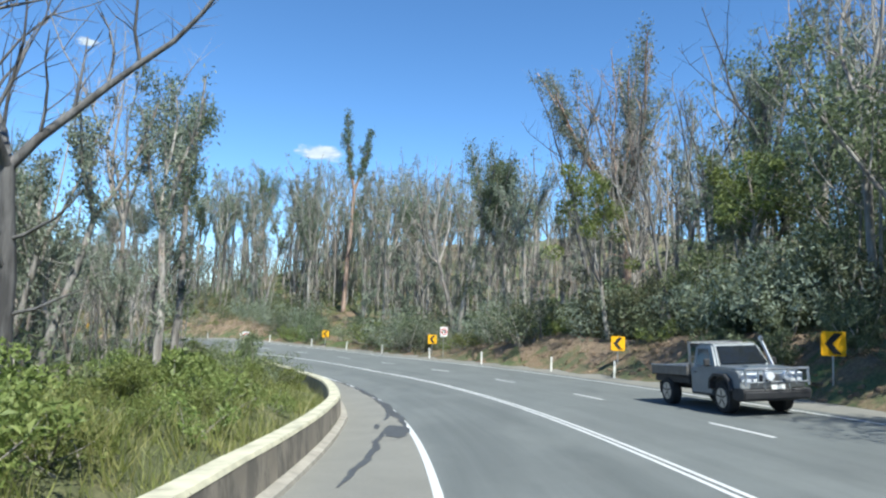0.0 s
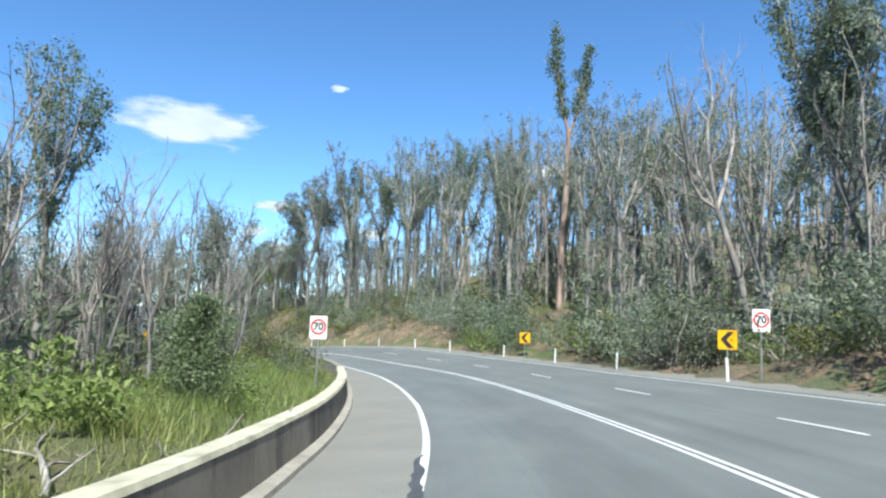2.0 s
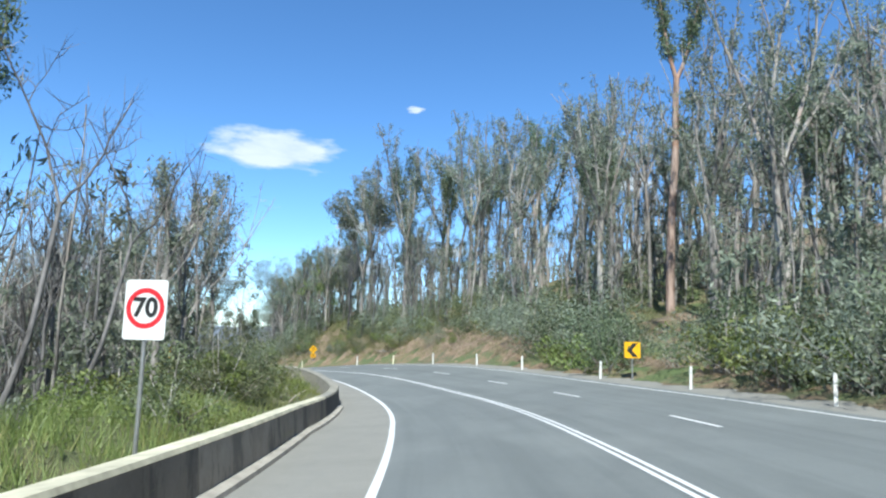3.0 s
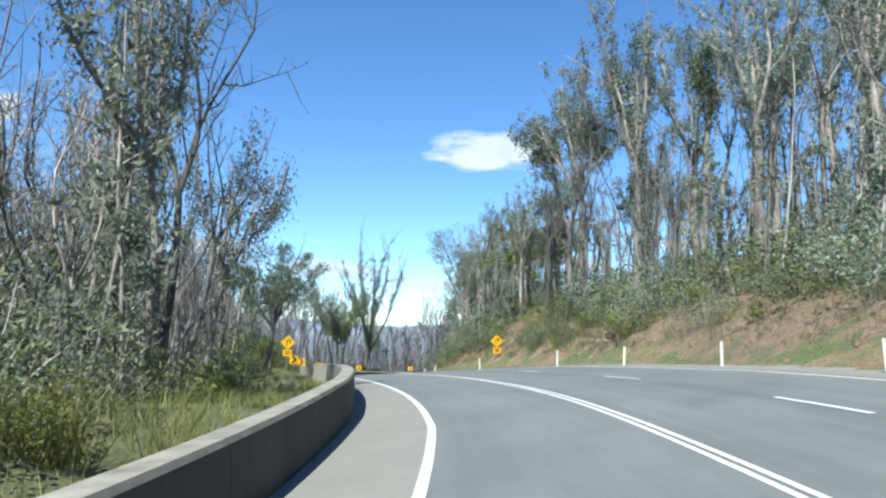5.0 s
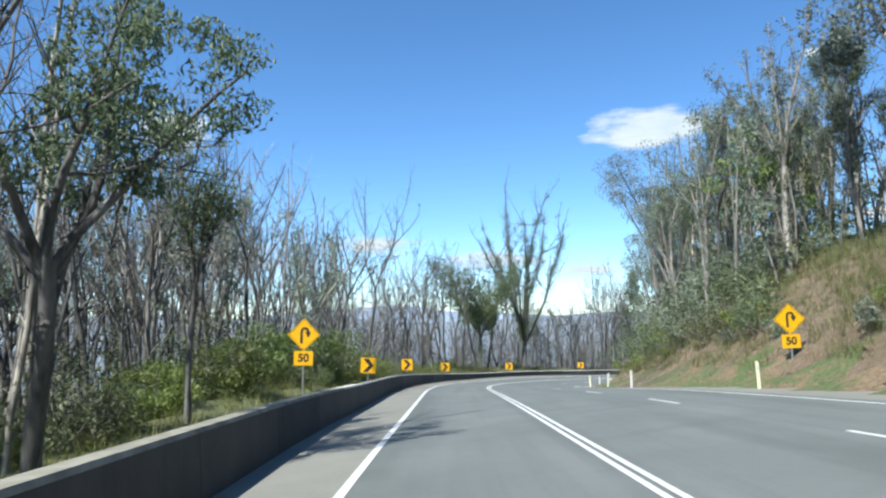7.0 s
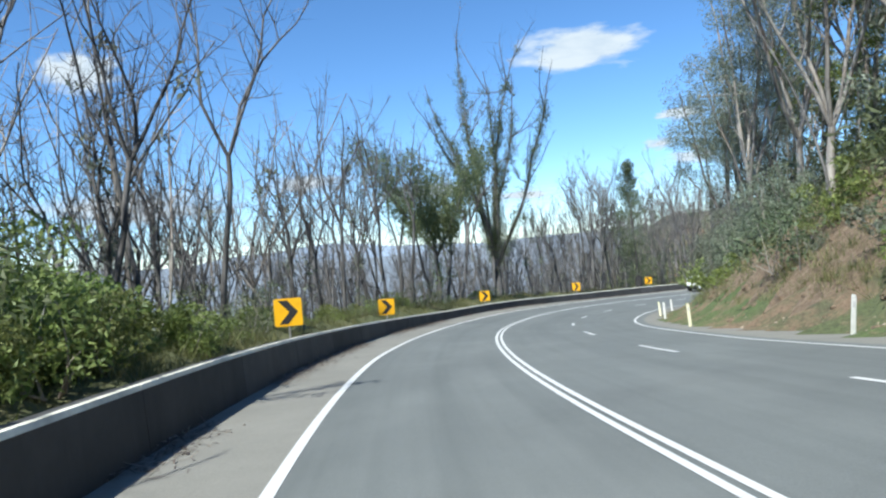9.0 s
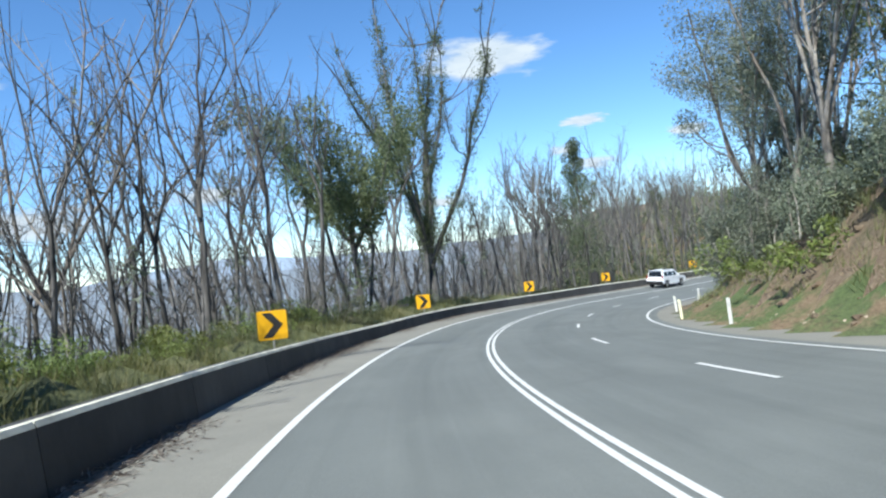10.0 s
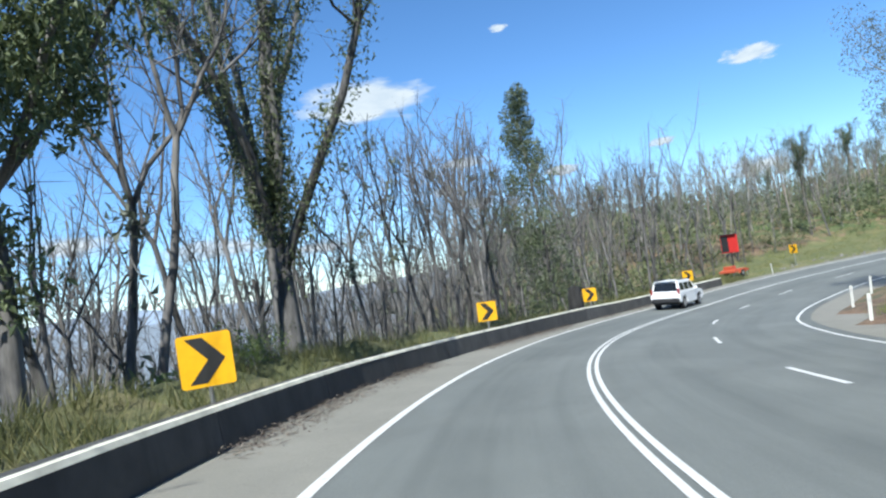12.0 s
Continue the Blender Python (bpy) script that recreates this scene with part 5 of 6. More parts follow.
zone(153, 169, -11.4, -8.8, 14, LUSH, 1.3, 1.6, 1.3)
zone(156, 170, -9, -6.5, 10, LUSH, 0.5, 0.8, 1.1)
zone(169, 179, -10.2, -8.3, 7, LUSH, 0.75, 1.1, 1.2)
zone(179, 212, -10, -8.2, 10, LUSH, 0.55, 0.8, 1.3)

TALL = fern_bush(103, 3.9, "tall dense grey-green bush on the edge of the bank", LEAF_GUM, 18, 250, 0.18)
for u, k in ((207.5, 0.9), (212.0, 1.05), (217.0, 0.95)):
    q = at(u, edge_r(u) + 5.0)
    q.z = ground_z(q.x, q.y) - 0.05
    PLAN.setdefault(TALL.name, (TALL, []))[1].append((q, k, u * 50))


def thin_out(kinds, u0, u1, l0, l1, every):
    """Opens the scrub of a stretch, so that light reaches the ground."""
    for k in kinds:
        spots = PLAN[k.name][1]
        held = [s for s in spots if u0 < nearest_axis(s[0].x, s[0].y)[0] < u1 and l0 < nearest_axis(s[0].x, s[0].y)[1] < l1]
        for s in held[::every]:
            spots.remove(s)


thin_out(M + S, 120, 140, -13, -7, 2)
thin_out(M, 148, 170, -11, -7, 2)
thin_out(M + LUSH + S, 55, 62.5, -8.6, -6, 1)
thin_out(M + LUSH + S, 62, 76, -7.6, -6, 1)
thin_out(M + LUSH + S, 103, 139, -9.0, -6, 1)
thin_out(C, 124, 148, -15, -7, 2)
thin_out(G[:4] + [C[0], B[3]], 62, 80, -13.5, -8, 1)
thin_out(C, 100, 126, -17, -7, 2)
thin_out(S, 135, 165, 13, 22, 3)
# the bushes deepest in the woods are joined into one sheet of scrub a kind
deep = sorted(((abs(nearest_axis(q[0].x, q[0].y)[1]), name, i) for name, (proto, spots) in PLAN.items() if proto["category"] == "shrub" for i, q in enumerate(spots)), reverse=True)
deep = {(name, i) for _, name, i in deep[:max(0, len(deep) - 285)]}
SCRUB_SPOTS = []
for name, (proto, spots) in PLAN.items():
    SCRUB_SPOTS += [(proto, q) for i, q in enumerate(spots) if (name, i) in deep]
    spots[:] = [q for i, q in enumerate(spots) if (name, i) not in deep]
joined = {}
for proto, (place, k, turn) in SCRUB_SPOTS:
    leafy = next(c for c in proto.children if c.name.startswith("foliage")).data
    v = np.empty(len(leafy.vertices) * 3)
    leafy.vertices.foreach_get("co", v)
    c, d = math.cos(radians(turn)), math.sin(radians(turn))
    joined.setdefault(leafy.materials[0].name, (leafy.materials[0], []))[1].append(v.reshape(-1, 3) @ (np.array([[c, d, 0], [-d, c, 0], [0, 0, 1]]) * k) + np.array(place))
for material, parts in joined.values():
    v = np.concatenate(parts)
    tagged(new("woodland_scrub", mesh_from("woodland_scrub", v.tolist(), np.arange(len(v)).reshape(-1, 3).tolist(), material)), "leafy scrub under the trees away from the road", "scrub", kind="stuff")
for proto, spots in PLAN.values():
    scatter(proto, spots)


# the woods behind: past counting, joined
class Woods:
    def __init__(self):
        self.wv, self.wf, self.n, self.lv = [], [], 0, []

    def add(self, plant, place, k, turn):
        c, s = math.cos(turn), math.sin(turn)
        rot = np.array([[c, -s, 0], [s, c, 0], [0, 0, 1]]) * k
        for wv, wf in plant.wood:
            if not wv:
                continue
            v = np.array(wv) @ rot.T + np.array(place)
            self.wv.append(v)
            self.wf += [tuple(i + self.n for i in f) for f in wf]
            self.n += len(v)
        for q in plant.lv:
            self.lv.append(q @ rot.T + np.array(place))

    def finish(self, name, label, bark, leaf):
        tagged(new(name + "_trunks", mesh_from(name, np.concatenate(self.wv).tolist(), self.wf, bark, smooth=True)), label + ", trunks and bare branches", "woodland", kind="stuff")
        if self.lv:
            q = np.concatenate(self.lv)
            f = np.arange(len(q))[:, None] * 3 + (0, 1, 2)
            tagged(new(name + "_foliage", mesh_from(name, q[:, :3].reshape(-1, 3).tolist(), f.tolist(), leaf)), label + ", leaf shoots", "woodland", kind="stuff")


def back_gum(seed, h, leaves=320):
    p = Plant(seed)
    r = p.r
    t = p.limb((0, 0, -0.4), (r.normal(0, 0.05), r.normal(0, 0.05), 1), h * 0.55, 0.2, 0.13, 0.05, 0.03, 4, 5)
    p.sleeve(t, leaves // 3, 0.55, 0.37, 0.12, 1.0)
    p.twigs(t, 10, 1.6, 0.3, 1.0, 0.04)
    for d in fork_dirs(r, (0, 0, 1), 3 + seed % 2, 0.4):
        l = p.limb(t[-1], d, h * 0.45 * (0.7 + 0.4 * r.rand()), 0.09, 0.03, 0.1, 0.1, 4, 4)
        p.sleeve(l, leaves // 4, 0.52, 0.37, 0.0, 1.03)
    return p


def back_bare(seed, h):
    p = Plant(seed)
    r = p.r
    t = p.limb((0, 0, -0.4), (r.normal(0, 0.07), r.normal(0, 0.07), 1), h * 0.5, 0.12, 0.08, 0.05, 0.03, 4, 4)
    for d in fork_dirs(r, (0, 0, 1), 3, 0.35):
        l = p.limb(t[-1 - seed % 2], d, h * 0.5 * (0.7 + 0.4 * r.rand()), 0.055, 0.014, 0.17, 0.12, 5, 3)
        for k in (1, 2, 3):
            p.limb(l[k], np.array(d) * 0.6 + r.normal(0, 0.5, 3) + (0, 0, 0.4), h * (0.1 + 0.13 * r.rand()), 0.02, 0.009, 0.12, 0.1, 2, 3)
        p.twigs(l, 22, h * 0.11, 0.15, 1.0, 0.03)
    return p


def back_thin(seed, h):
    p = Plant(seed)
    r = p.r
    t = p.limb((0, 0, -0.4), (r.normal(0, 0.07), r.normal(0, 0.07), 1), h * 0.5, 0.13, 0.08, 0.05, 0.03, 2, 3)
    for d in fork_dirs(r, (0, 0, 1), 3, 0.4):
        l = p.limb(t[-1], d, h * 0.5 * (0.7 + 0.4 * r.rand()), 0.06, 0.02, 0.17, 0.12, 3, 3)
        p.twigs(l, 16, h * 0.13, 0.1, 1.0, 0.045)
    p.twigs(t, 10, h * 0.12, 0.4, 1.0, 0.05)
    return p


def back_pole(seed, h, leaves):
    p = Plant(seed)
    r = p.r
    t = p.limb((0, 0, -0.4), (r.normal(0, 0.06), r.normal(0, 0.06), 1), h, 0.07, 0.025, 0.05, 0.03, 5, 4)
    if leaves:
        p.sleeve(t, leaves, 0.5, 0.45, 0.2, 1.0)
    p.twigs(t, 14, 1.2, 0.3, 1.0, 0.03)
    return p


def undergrowth(seed, h):
    p = Plant(seed)
    for k in range(3):
        p.clump((p.r.normal(0, 0.5), p.r.normal(0, 0.5), h * (0.3 + 0.4 * p.r.rand())), h * 0.42, 28, 0.4, 0.8, 0.2)
    return p


far_g = [back_gum(300 + i, 17 + 2 * (i % 3)) for i in range(6)]
far_b = [back_bare(320 + i, 12 + 2 * (i % 3)) for i in range(6)]
far_p = [back_pole(340 + i, 9 + 2 * (i % 3), 110 if i % 2 else 0) for i in range(6)]
far_t = [back_thin(380 + i, 12 + 2 * (i % 3)) for i in range(5)]
far_u = [undergrowth(360 + i, 1.6 + 0.4 * i) for i in range(4)]
hill, vale, scrub = Woods(), Woods(), Woods()
for w, u0, u1, l0, l1, count, kinds, k0, k1, gap in (
        (hill, -20, 60, 24, 60, 70, far_g, 0.8, 1.2, 2.8), (hill, 55, 118, 22, 75, 130, far_g, 0.85, 1.25, 2.6), (hill, -20, 118, 16, 50, 340, far_p, 0.7, 1.25, 1.2),
        (hill, 150, 205, 24, 70, 110, far_g, 0.42, 0.62, 2.4), (hill, 98, 150, 26, 62, 100, far_g, 0.9, 1.2, 2.6), (hill, 105, 205, 14, 55, 330, far_p, 0.55, 1.0, 1.2),
        (hill, 236, 335, -95, -17, 400, far_g, 0.38, 0.6, 2.0), (hill, 236, 335, -80, -13, 340, far_p, 0.5, 0.85, 1.2), (vale, 240, 320, -60, -13, 200, far_t, 0.5, 0.8, 1.2),
        (hill, 215, 300, 24, 60, 60, far_g, 0.4, 0.6, 3),
        (hill, -20, 150, -75, -18, 320, far_p, 0.8, 1.3, 1.4), (vale, -20, 130, -80, -20, 150, far_t, 0.8, 1.2, 2), (hill, -20, 140, -85, -22, 110, far_g, 0.6, 0.9, 3),
        (vale, 130, 262, -80, -14, 300, far_b, 0.8, 1.3, 1.6), (vale, 130, 262, -90, -20, 260, far_t, 0.8, 1.3, 1.4), (vale, 150, 244, -48, -13, 330, far_t, 0.65, 1.05, 1.0), (vale, 150, 244, -40, -12, 200, far_p[::2], 0.5, 0.9, 1.0), (vale, 130, 262, -70, -12, 340, far_p[::2], 0.8, 1.35, 1.2),
        (vale, 120, 262, -300, -55, 420, far_t, 0.9, 1.5, 2.2), (vale, 165, 262, -45, -11, 170, far_b, 0.6, 1.0, 1.2), (vale, 140, 262, -60, -12, 320, far_t, 0.45, 0.85, 1.1), (hill, 120, 262, -280, -60, 200, far_g, 0.5, 0.8, 4)):
    for p in strewn(u0, u1, l0, l1, count, gap, 1.1):
        w.add(kinds[rng.randrange(len(kinds))], p, rng.uniform(k0, k1), rng.uniform(0, 6.28))
for u0, u1, l0, l1, count in ((-10, 115, 12, 50, 330), (105, 205, 16, 50, 200), (104, 200, 12.5, 22, 260), (-10, 150, -45, -12, 230), (150, 255, -60, -10, 420), (240, 330, -90, -14, 300)):
    for p in strewn(u0, u1, l0, l1, count, 1.4, 1.2):
        scrub.add(far_u[rng.randrange(4)], p, rng.uniform(0.6, 1.3), rng.uniform(0, 6.28))
for p in strewn(238, 335, -95, -15, 420, 1.8, 1.0):
    scrub.add(far_u[rng.randrange(4)], p, rng.uniform(1.3, 2.2), rng.uniform(0, 6.28))
for p in strewn(243, 305, -34, -12.5, 200, 1.5, 1.0):
    scrub.add(far_u[rng.randrange(4)], p, rng.uniform(0.8, 1.5), rng.uniform(0, 6.28))
hill.finish("woodland", "recovering eucalypt forest on the slopes", BARK_GREY, LEAF_GUM)
vale.finish("burnt_woodland", "burnt bare forest falling into the valley", BARK_BURNT, LEAF_GUM)
q = np.concatenate(scrub.lv)[:, :3]
tagged(new("undergrowth", mesh_from("undergrowth", q.reshape(-1, 3).tolist(), (np.arange(len(q))[:, None] * 3 + (0, 1, 2)).tolist(), LEAF_MIX)),
       "green scrubby undergrowth covering the forest floor", "undergrowth", kind="stuff")


# ---- grass, and litter along the barrier's foot ----
def blades(name, label, spots, lo, hi, material, width=0.045):
    r = np.random.RandomState(len(spots))
    c = np.array([tuple(p) for p in spots])
    n = len(c)
    h = (lo + (hi - lo) * r.rand(n))[:, None]
    tip = np.concatenate([r.normal(0, 0.38, (n, 2)), np.ones((n, 1))], 1) * h
    side = np.concatenate([r.normal(0, 1, (n, 2)), np.zeros((n, 1))], 1)
    side /= np.linalg.norm(side, axis=1)[:, None]
    w = h * width
    q = np.stack([c - side * w / 2, c + side * w / 2, c + tip * 0.6 + side * w * 0.3 + (0, 0, 0.02), c + tip * (1, 1, 0.92)], 1)
    q = q[:, (0, 1, 3)]
    f = np.arange(n)[:, None] * 3 + (0, 1, 2)
    return tagged(new(name, mesh_from(name, q.reshape(-1, 3).tolist(), f.tolist(), material)), label, "grass", kind="stuff")


def turf(u0, u1, near_, far_, count, power=1.4, each=9, spread=0.11):
    """Places for blades, gathered in tufts."""
    out = []
    r = np.random.RandomState(int(u0 * 7 + count))
    for _ in range(count // each):
        u, f, k = r.uniform(u0, u1), r.rand() ** power, r.rand()
        l = (near_(u) if callable(near_) else near_) * (1 - f) + (far_(u) if callable(far_) else far_) * f
        if math.sin(u * 1.7 + l * 2.3) + math.sin(u * 0.6 - l) < -0.5 and k < 0.75:
            continue
        p = at(u, l)
        z = ground_z(p.x, p.y) - 0.02
        for dx, dy in r.normal(0, spread, (each, 2)):
            out.append(Vector((p.x + dx, p.y + dy, z)))
    return out


blades("grass", "long pale green grass behind the barrier", turf(12, 165, lambda u: wall_l(u) - 0.55, lambda u: wall_l(u) - 6.5, 60000), 0.14, 0.48, GRASS)
blades("grass", "tall pale reedy grass beside the barrier", turf(8, 46, lambda u: wall_l(u) - 0.5, lambda u: wall_l(u) - 8.0, 9000, 1.0, 22, 0.2), 0.3, 0.85, GRASS)
blades("grass", "dry tufty grass behind the barrier", turf(165, 254, lambda u: wall_l(u) - 0.42, lambda u: wall_l(u) - 4.2, 52000, 1.1), 0.2, 0.58, GRASS_DULL)
blades("grass", "tall bright reedy tussocks behind the barrier", turf(97, 105, lambda u: wall_l(u) - 1.2, lambda u: wall_l(u) - 3.6, 1100, 1.0, 70, 0.24), 0.4, 1.0, GRASS, 0.03)
blades("grass", "lush yellow-green grass below the speed sign", turf(61.5, 84, lambda u: wall_l(u) - 0.5, lambda u: wall_l(u) - 5.0, 16000, 1.1, 14, 0.18), 0.2, 0.55, LEAF_FERN)
blades("grass", "grass beyond the bare gravel at the barrier", turf(52, 62, lambda u: wall_l(u) - 1.1, lambda u: wall_l(u) - 5.0, 7000, 1.0, 14, 0.18), 0.2, 0.5, GRASS)
blades("grass", "grass on the bank past the barrier", turf(247, 310, -6.0, -20, 26000, 1.0, 12, 0.16), 0.18, 0.5, GRASS)
blades("grass", "grass tufts on the earth bank", turf(104, 206, lambda u: edge_r(u) + 3.2, lambda u: edge_r(u) + 15, 62000, 0.9, 14, 0.16), 0.25, 0.65, GRASS_DULL)
blades("grass", "olive grass clumps over the earth bank", turf(128, 176, lambda u: edge_r(u) + 3.4, lambda u: edge_r(u) + 13, 36000, 1.0, 22, 0.2), 0.25, 0.6, GRASS_DULL)
blades("grass", "grass on the nose of the inner bank", turf(200, 226, lambda u: edge_r(u) + 2.4, lambda u: edge_r(u) + 10, 8000, 1.0, 12, 0.16), 0.18, 0.5, GRASS)
blades("grass", "grass along the right verge", turf(20, 112, lambda u: edge_r(u) + 2.3, lambda u: edge_r(u) + 9, 14000, 1.2), 0.12, 0.45, GRASS)
def clods(name, label, u0, u1, l0, l1, count, lo, hi, material, seed, line=edge_r):
    """Rough lumps of earth and stone lying on the slope."""
    r = np.random.RandomState(seed)
    base = np.array([(1, 0, 0), (0, 1, 0), (-1, 0, 0), (0, -1, 0), (0.6, 0.6, 0.65), (-0.6, 0.6, 0.6), (-0.55, -0.6, 0.7), (0.6, -0.55, 0.6), (0, 0, 1.0)], float)
    tri = [(0, 1, 4), (1, 2, 5), (2, 3, 6), (3, 0, 7), (0, 4, 7), (1, 5, 4), (2, 6, 5), (3, 7, 6), (4, 5, 8), (5, 6, 8), (6, 7, 8), (7, 4, 8)]
    verts, faces = [], []
    for _ in range(count):
        u = r.uniform(u0, u1)
        l = line(u) + l0 + (l1 - l0) * r.rand() ** 1.5
        p = at(u, l)
        s = lo + (hi - lo) * r.rand() ** 3
        v = base * r.uniform(0.65, 1.25, (9, 3)) * (s * r.uniform(0.7, 1.4), s, s * 0.7)
        th = r.rand() * 6.28
        c, d = math.cos(th), math.sin(th)
        v = v @ np.array([[c, d, 0], [-d, c, 0], [0, 0, 1]]) + (p.x, p.y, ground_z(p.x, p.y) - s * 0.18)
        faces += [tuple(i + len(verts) for i in t) for t in tri]
        verts += [tuple(q) for q in v]
    tagged(new(name, mesh_from(name, verts, faces, material)), label, "rocks", kind="stuff")


clods("bank_rubble", "brown earth clods and stones fallen on the cut bank", 104, 207, 2.3, 9.0, 800, 0.04, 0.24, CUT, 17)
clods("bank_rubble", "earth clods and stones below the roadside bank", 36, 72, 2.3, 5.0, 420, 0.05, 0.26, CUT, 18)
clods("verge_rubble", "grey stones and earth behind the barrier", 115, 136, -0.5, -3.0, 220, 0.04, 0.22, SHOULDER, 23, wall_l)
clods("verge_rubble", "pale gravel and stones behind the barrier", 54, 61, -0.45, -1.3, 200, 0.03, 0.16, SHOULDER, 19, wall_l)


def fallen_branch(seed, length, u, l, turn):
    """A dead branch lying on the ground."""
    p = Plant(seed)
    r = p.r
    main = p.limb((0, 0, 0.05), (1, 0, 0.02), length, 0.05, 0.012, 0.14, 0.0, 7, 5)
    for k in range(4):
        side = p.limb(main[1 + k], (0.8, r.normal(0, 0.9), 0.25), length * 0.3, 0.022, 0.006, 0.15, -0.02, 4, 4)
        p.twigs(side, 6, 0.25, 0.2, 1.0, 0.012, 0.3)
    root = p.build("fallen_branch", "dead grey branch lying on the ground", "branch", BARK_GREY, LEAF_GUM, "fallen branches")
    q = on_ground(u, l, 0.0)
    root.matrix_basis = Matrix.Translation(q) @ pose(0, 0, 0, 0, 0, turn)


for sd, length, u, l, turn in ((501, 1.9, 58, -7.0, 110), (502, 1.4, 60.5, -6.9, 60), (503, 2.2, 56.5, -7.3, 140), (504, 1.6, 131, 10.4, 200), (506, 2.4, 124, -7.3, 100), (507, 1.8, 128, -7.0, 150), (508, 2.0, 119, -7.4, 70), (509, 1.5, 131.5, -7.2, 120), (505, 1.8, 196, 10.2, 130)):
    fallen_branch(sd, length, u, l, turn)
def stump(seed, h, r0, place):
    """A charred stump with a broken top."""
    r = np.random.RandomState(seed)
    bm = bmesh.new()
    n, rings = 12, []
    for i, (z, k) in enumerate(((-0.3, 1.25), (0.1, 1.12), (0.45, 1.0), (0.9, 0.96), (1.25, 0.9), (h, 0.8))):
        rings.append([bm.verts.new((r0 * k * (0.86 + 0.28 * r.rand()) * math.cos(6.283 * j / n), r0 * k * (0.86 + 0.28 * r.rand()) * math.sin(6.283 * j / n), z + (0.22 * r.rand() if i == 5 else 0))) for j in range(n)])
    for a, b in zip(rings, rings[1:]):
        for j in range(n):
            bm.faces.new((a[j], a[(j + 1) % n], b[(j + 1) % n], b[j]))
    tip = bm.verts.new((0, 0, h - 0.15))
    for j in range(n):
        bm.faces.new((rings[-1][j], rings[-1][(j + 1) % n], tip))
    root = tagged(new("tree_stump"), "black charred tree stump behind the barrier", "tree stump")
    part("wood", bm, CHAR, root, smooth=False)
    root.matrix_basis = Matrix.Translation(place)


CHAR = mat("charred wood", bark_build((0.012, 0.012, 0.012), (0.04, 0.038, 0.037), (0.022, 0.02, 0.019)))
stump(61, 1.75, 0.42, on_ground(231.0, -5.1))
PALE_EARTH = plain("pale sandy gravel", (0.37, 0.30, 0.225), 0.95, 0, 0.3, 3)
clods("bank_gravel", "pale sandy gravel gathered along the foot of the bank", 160, 206, 1.3, 2.7, 2200, 0.015, 0.085, PALE_EARTH, 21)
clods("verge_stones", "pale stones along the edge of the grass bank", 258, 282, -1.2, -2.2, 160, 0.06, 0.28, SHOULDER, 20, wall_l)
lr = np.random.RandomState(8)
lit = []
while len(lit) < 9000:
    u = lr.uniform(158, 246)
    if math.sin(u * 0.9) + math.sin(u * 0.37 + 1) + 0.8 * lr.rand() < 0.1:
        continue
    out = abs(lr.normal(0, 0.26))
    lit.append(tuple(at(u, wall_l(u) + 0.06 + out, 0.012 + 0.09 * lr.rand() * max(0, 1 - out / 0.3))))
pl = Plant(400)
pl.leaves(lit[:7000], 0.085, 0.0, 0.4)
pl.leaves(lit[7000:], 0.34, 0.0, 0.07)
q = np.concatenate(pl.lv)
q[:, :, 2] = q.mean(1)[:, 2][:, None] + (q[:, :, 2] - q.mean(1)[:, 2][:, None]) * 0.2
idx = np.arange(len(q))[:, None] * 4
tagged(new("leaf_litter", mesh_from("leaf_litter", q.reshape(-1, 3).tolist(), np.concatenate([idx + (0, 1, 2), idx + (0, 2, 3)]).tolist(), LITTER)),
       "dry bark and leaf litter along the barrier foot", "litter", kind="stuff")


# ---- vehicles ----
def prism_x(outline, width, x=0.0):
    """An outline in y, z, extruded along x."""
    bm = bmesh.new()
    a = [bm.verts.new((x - width / 2, y, z)) for y, z in outline]
    b = [bm.verts.new((x + width / 2, y, z)) for y, z in outline]
    bm.faces.new(a[::-1])
    bm.faces.new(b)
    n = len(outline)
    for i in range(n):
        bm.faces.new((a[i], a[(i + 1) % n], b[(i + 1) % n], b[i]))
    return bm


def softened(bm, offset, seg=2):
    bmesh.ops.recalc_face_normals(bm, faces=bm.faces)
    bmesh.ops.bevel(bm, geom=list(bm.edges), offset=offset, segments=seg, affect="EDGES", clamp_overlap=True)
    return bm


def tapered(bm, z0, z1, inset):
    """Leans the sides in between the heights z0 and z1."""
    for v in bm.verts:
        t = max(0.0, min(1.0, (v.co.z - z0) / (z1 - z0)))
        v.co.x -= math.copysign(inset * t, v.co.x)
    return bm


CAR_WHITE = plain("white car paint", (0.78, 0.79, 0.80), 0.25, 0, 0.02)
CAR_GREY = plain("grey car paint", (0.14, 0.165, 0.19), 0.32, 0.2, 0.1, 3)
CAR_SILVER = plain("pale grey car paint", (0.21, 0.225, 0.235), 0.4, 0.1, 0.1, 3)
GLASS = plain("tinted glass", (0.012, 0.014, 0.016), 0.06, 0, 0.1)
RUBBER = plain("tyre rubber", (0.02, 0.02, 0.02), 0.85, 0, 0.2)
ALLOY = plain("alloy", (0.5, 0.5, 0.5), 0.35, 0.8, 0.1)
PLASTIC = plain("black plastic", (0.022, 0.022, 0.024), 0.6, 0, 0.2)
TAIL = plain("tail lamp red", (0.26, 0.012, 0.01), 0.2, 0, 0.1)
CLEAR = plain("lamp lens", (0.7, 0.72, 0.75), 0.12, 0.3, 0.05)
# dull metal, darkened in colour for the shade on the tray's side
TRAY = plain("dull tray metal", (0.16, 0.15, 0.14), 0.5, 0.4, 0.2)
CHROME = plain("bright steel", (0.55, 0.56, 0.58), 0.3, 1.0, 0.05)
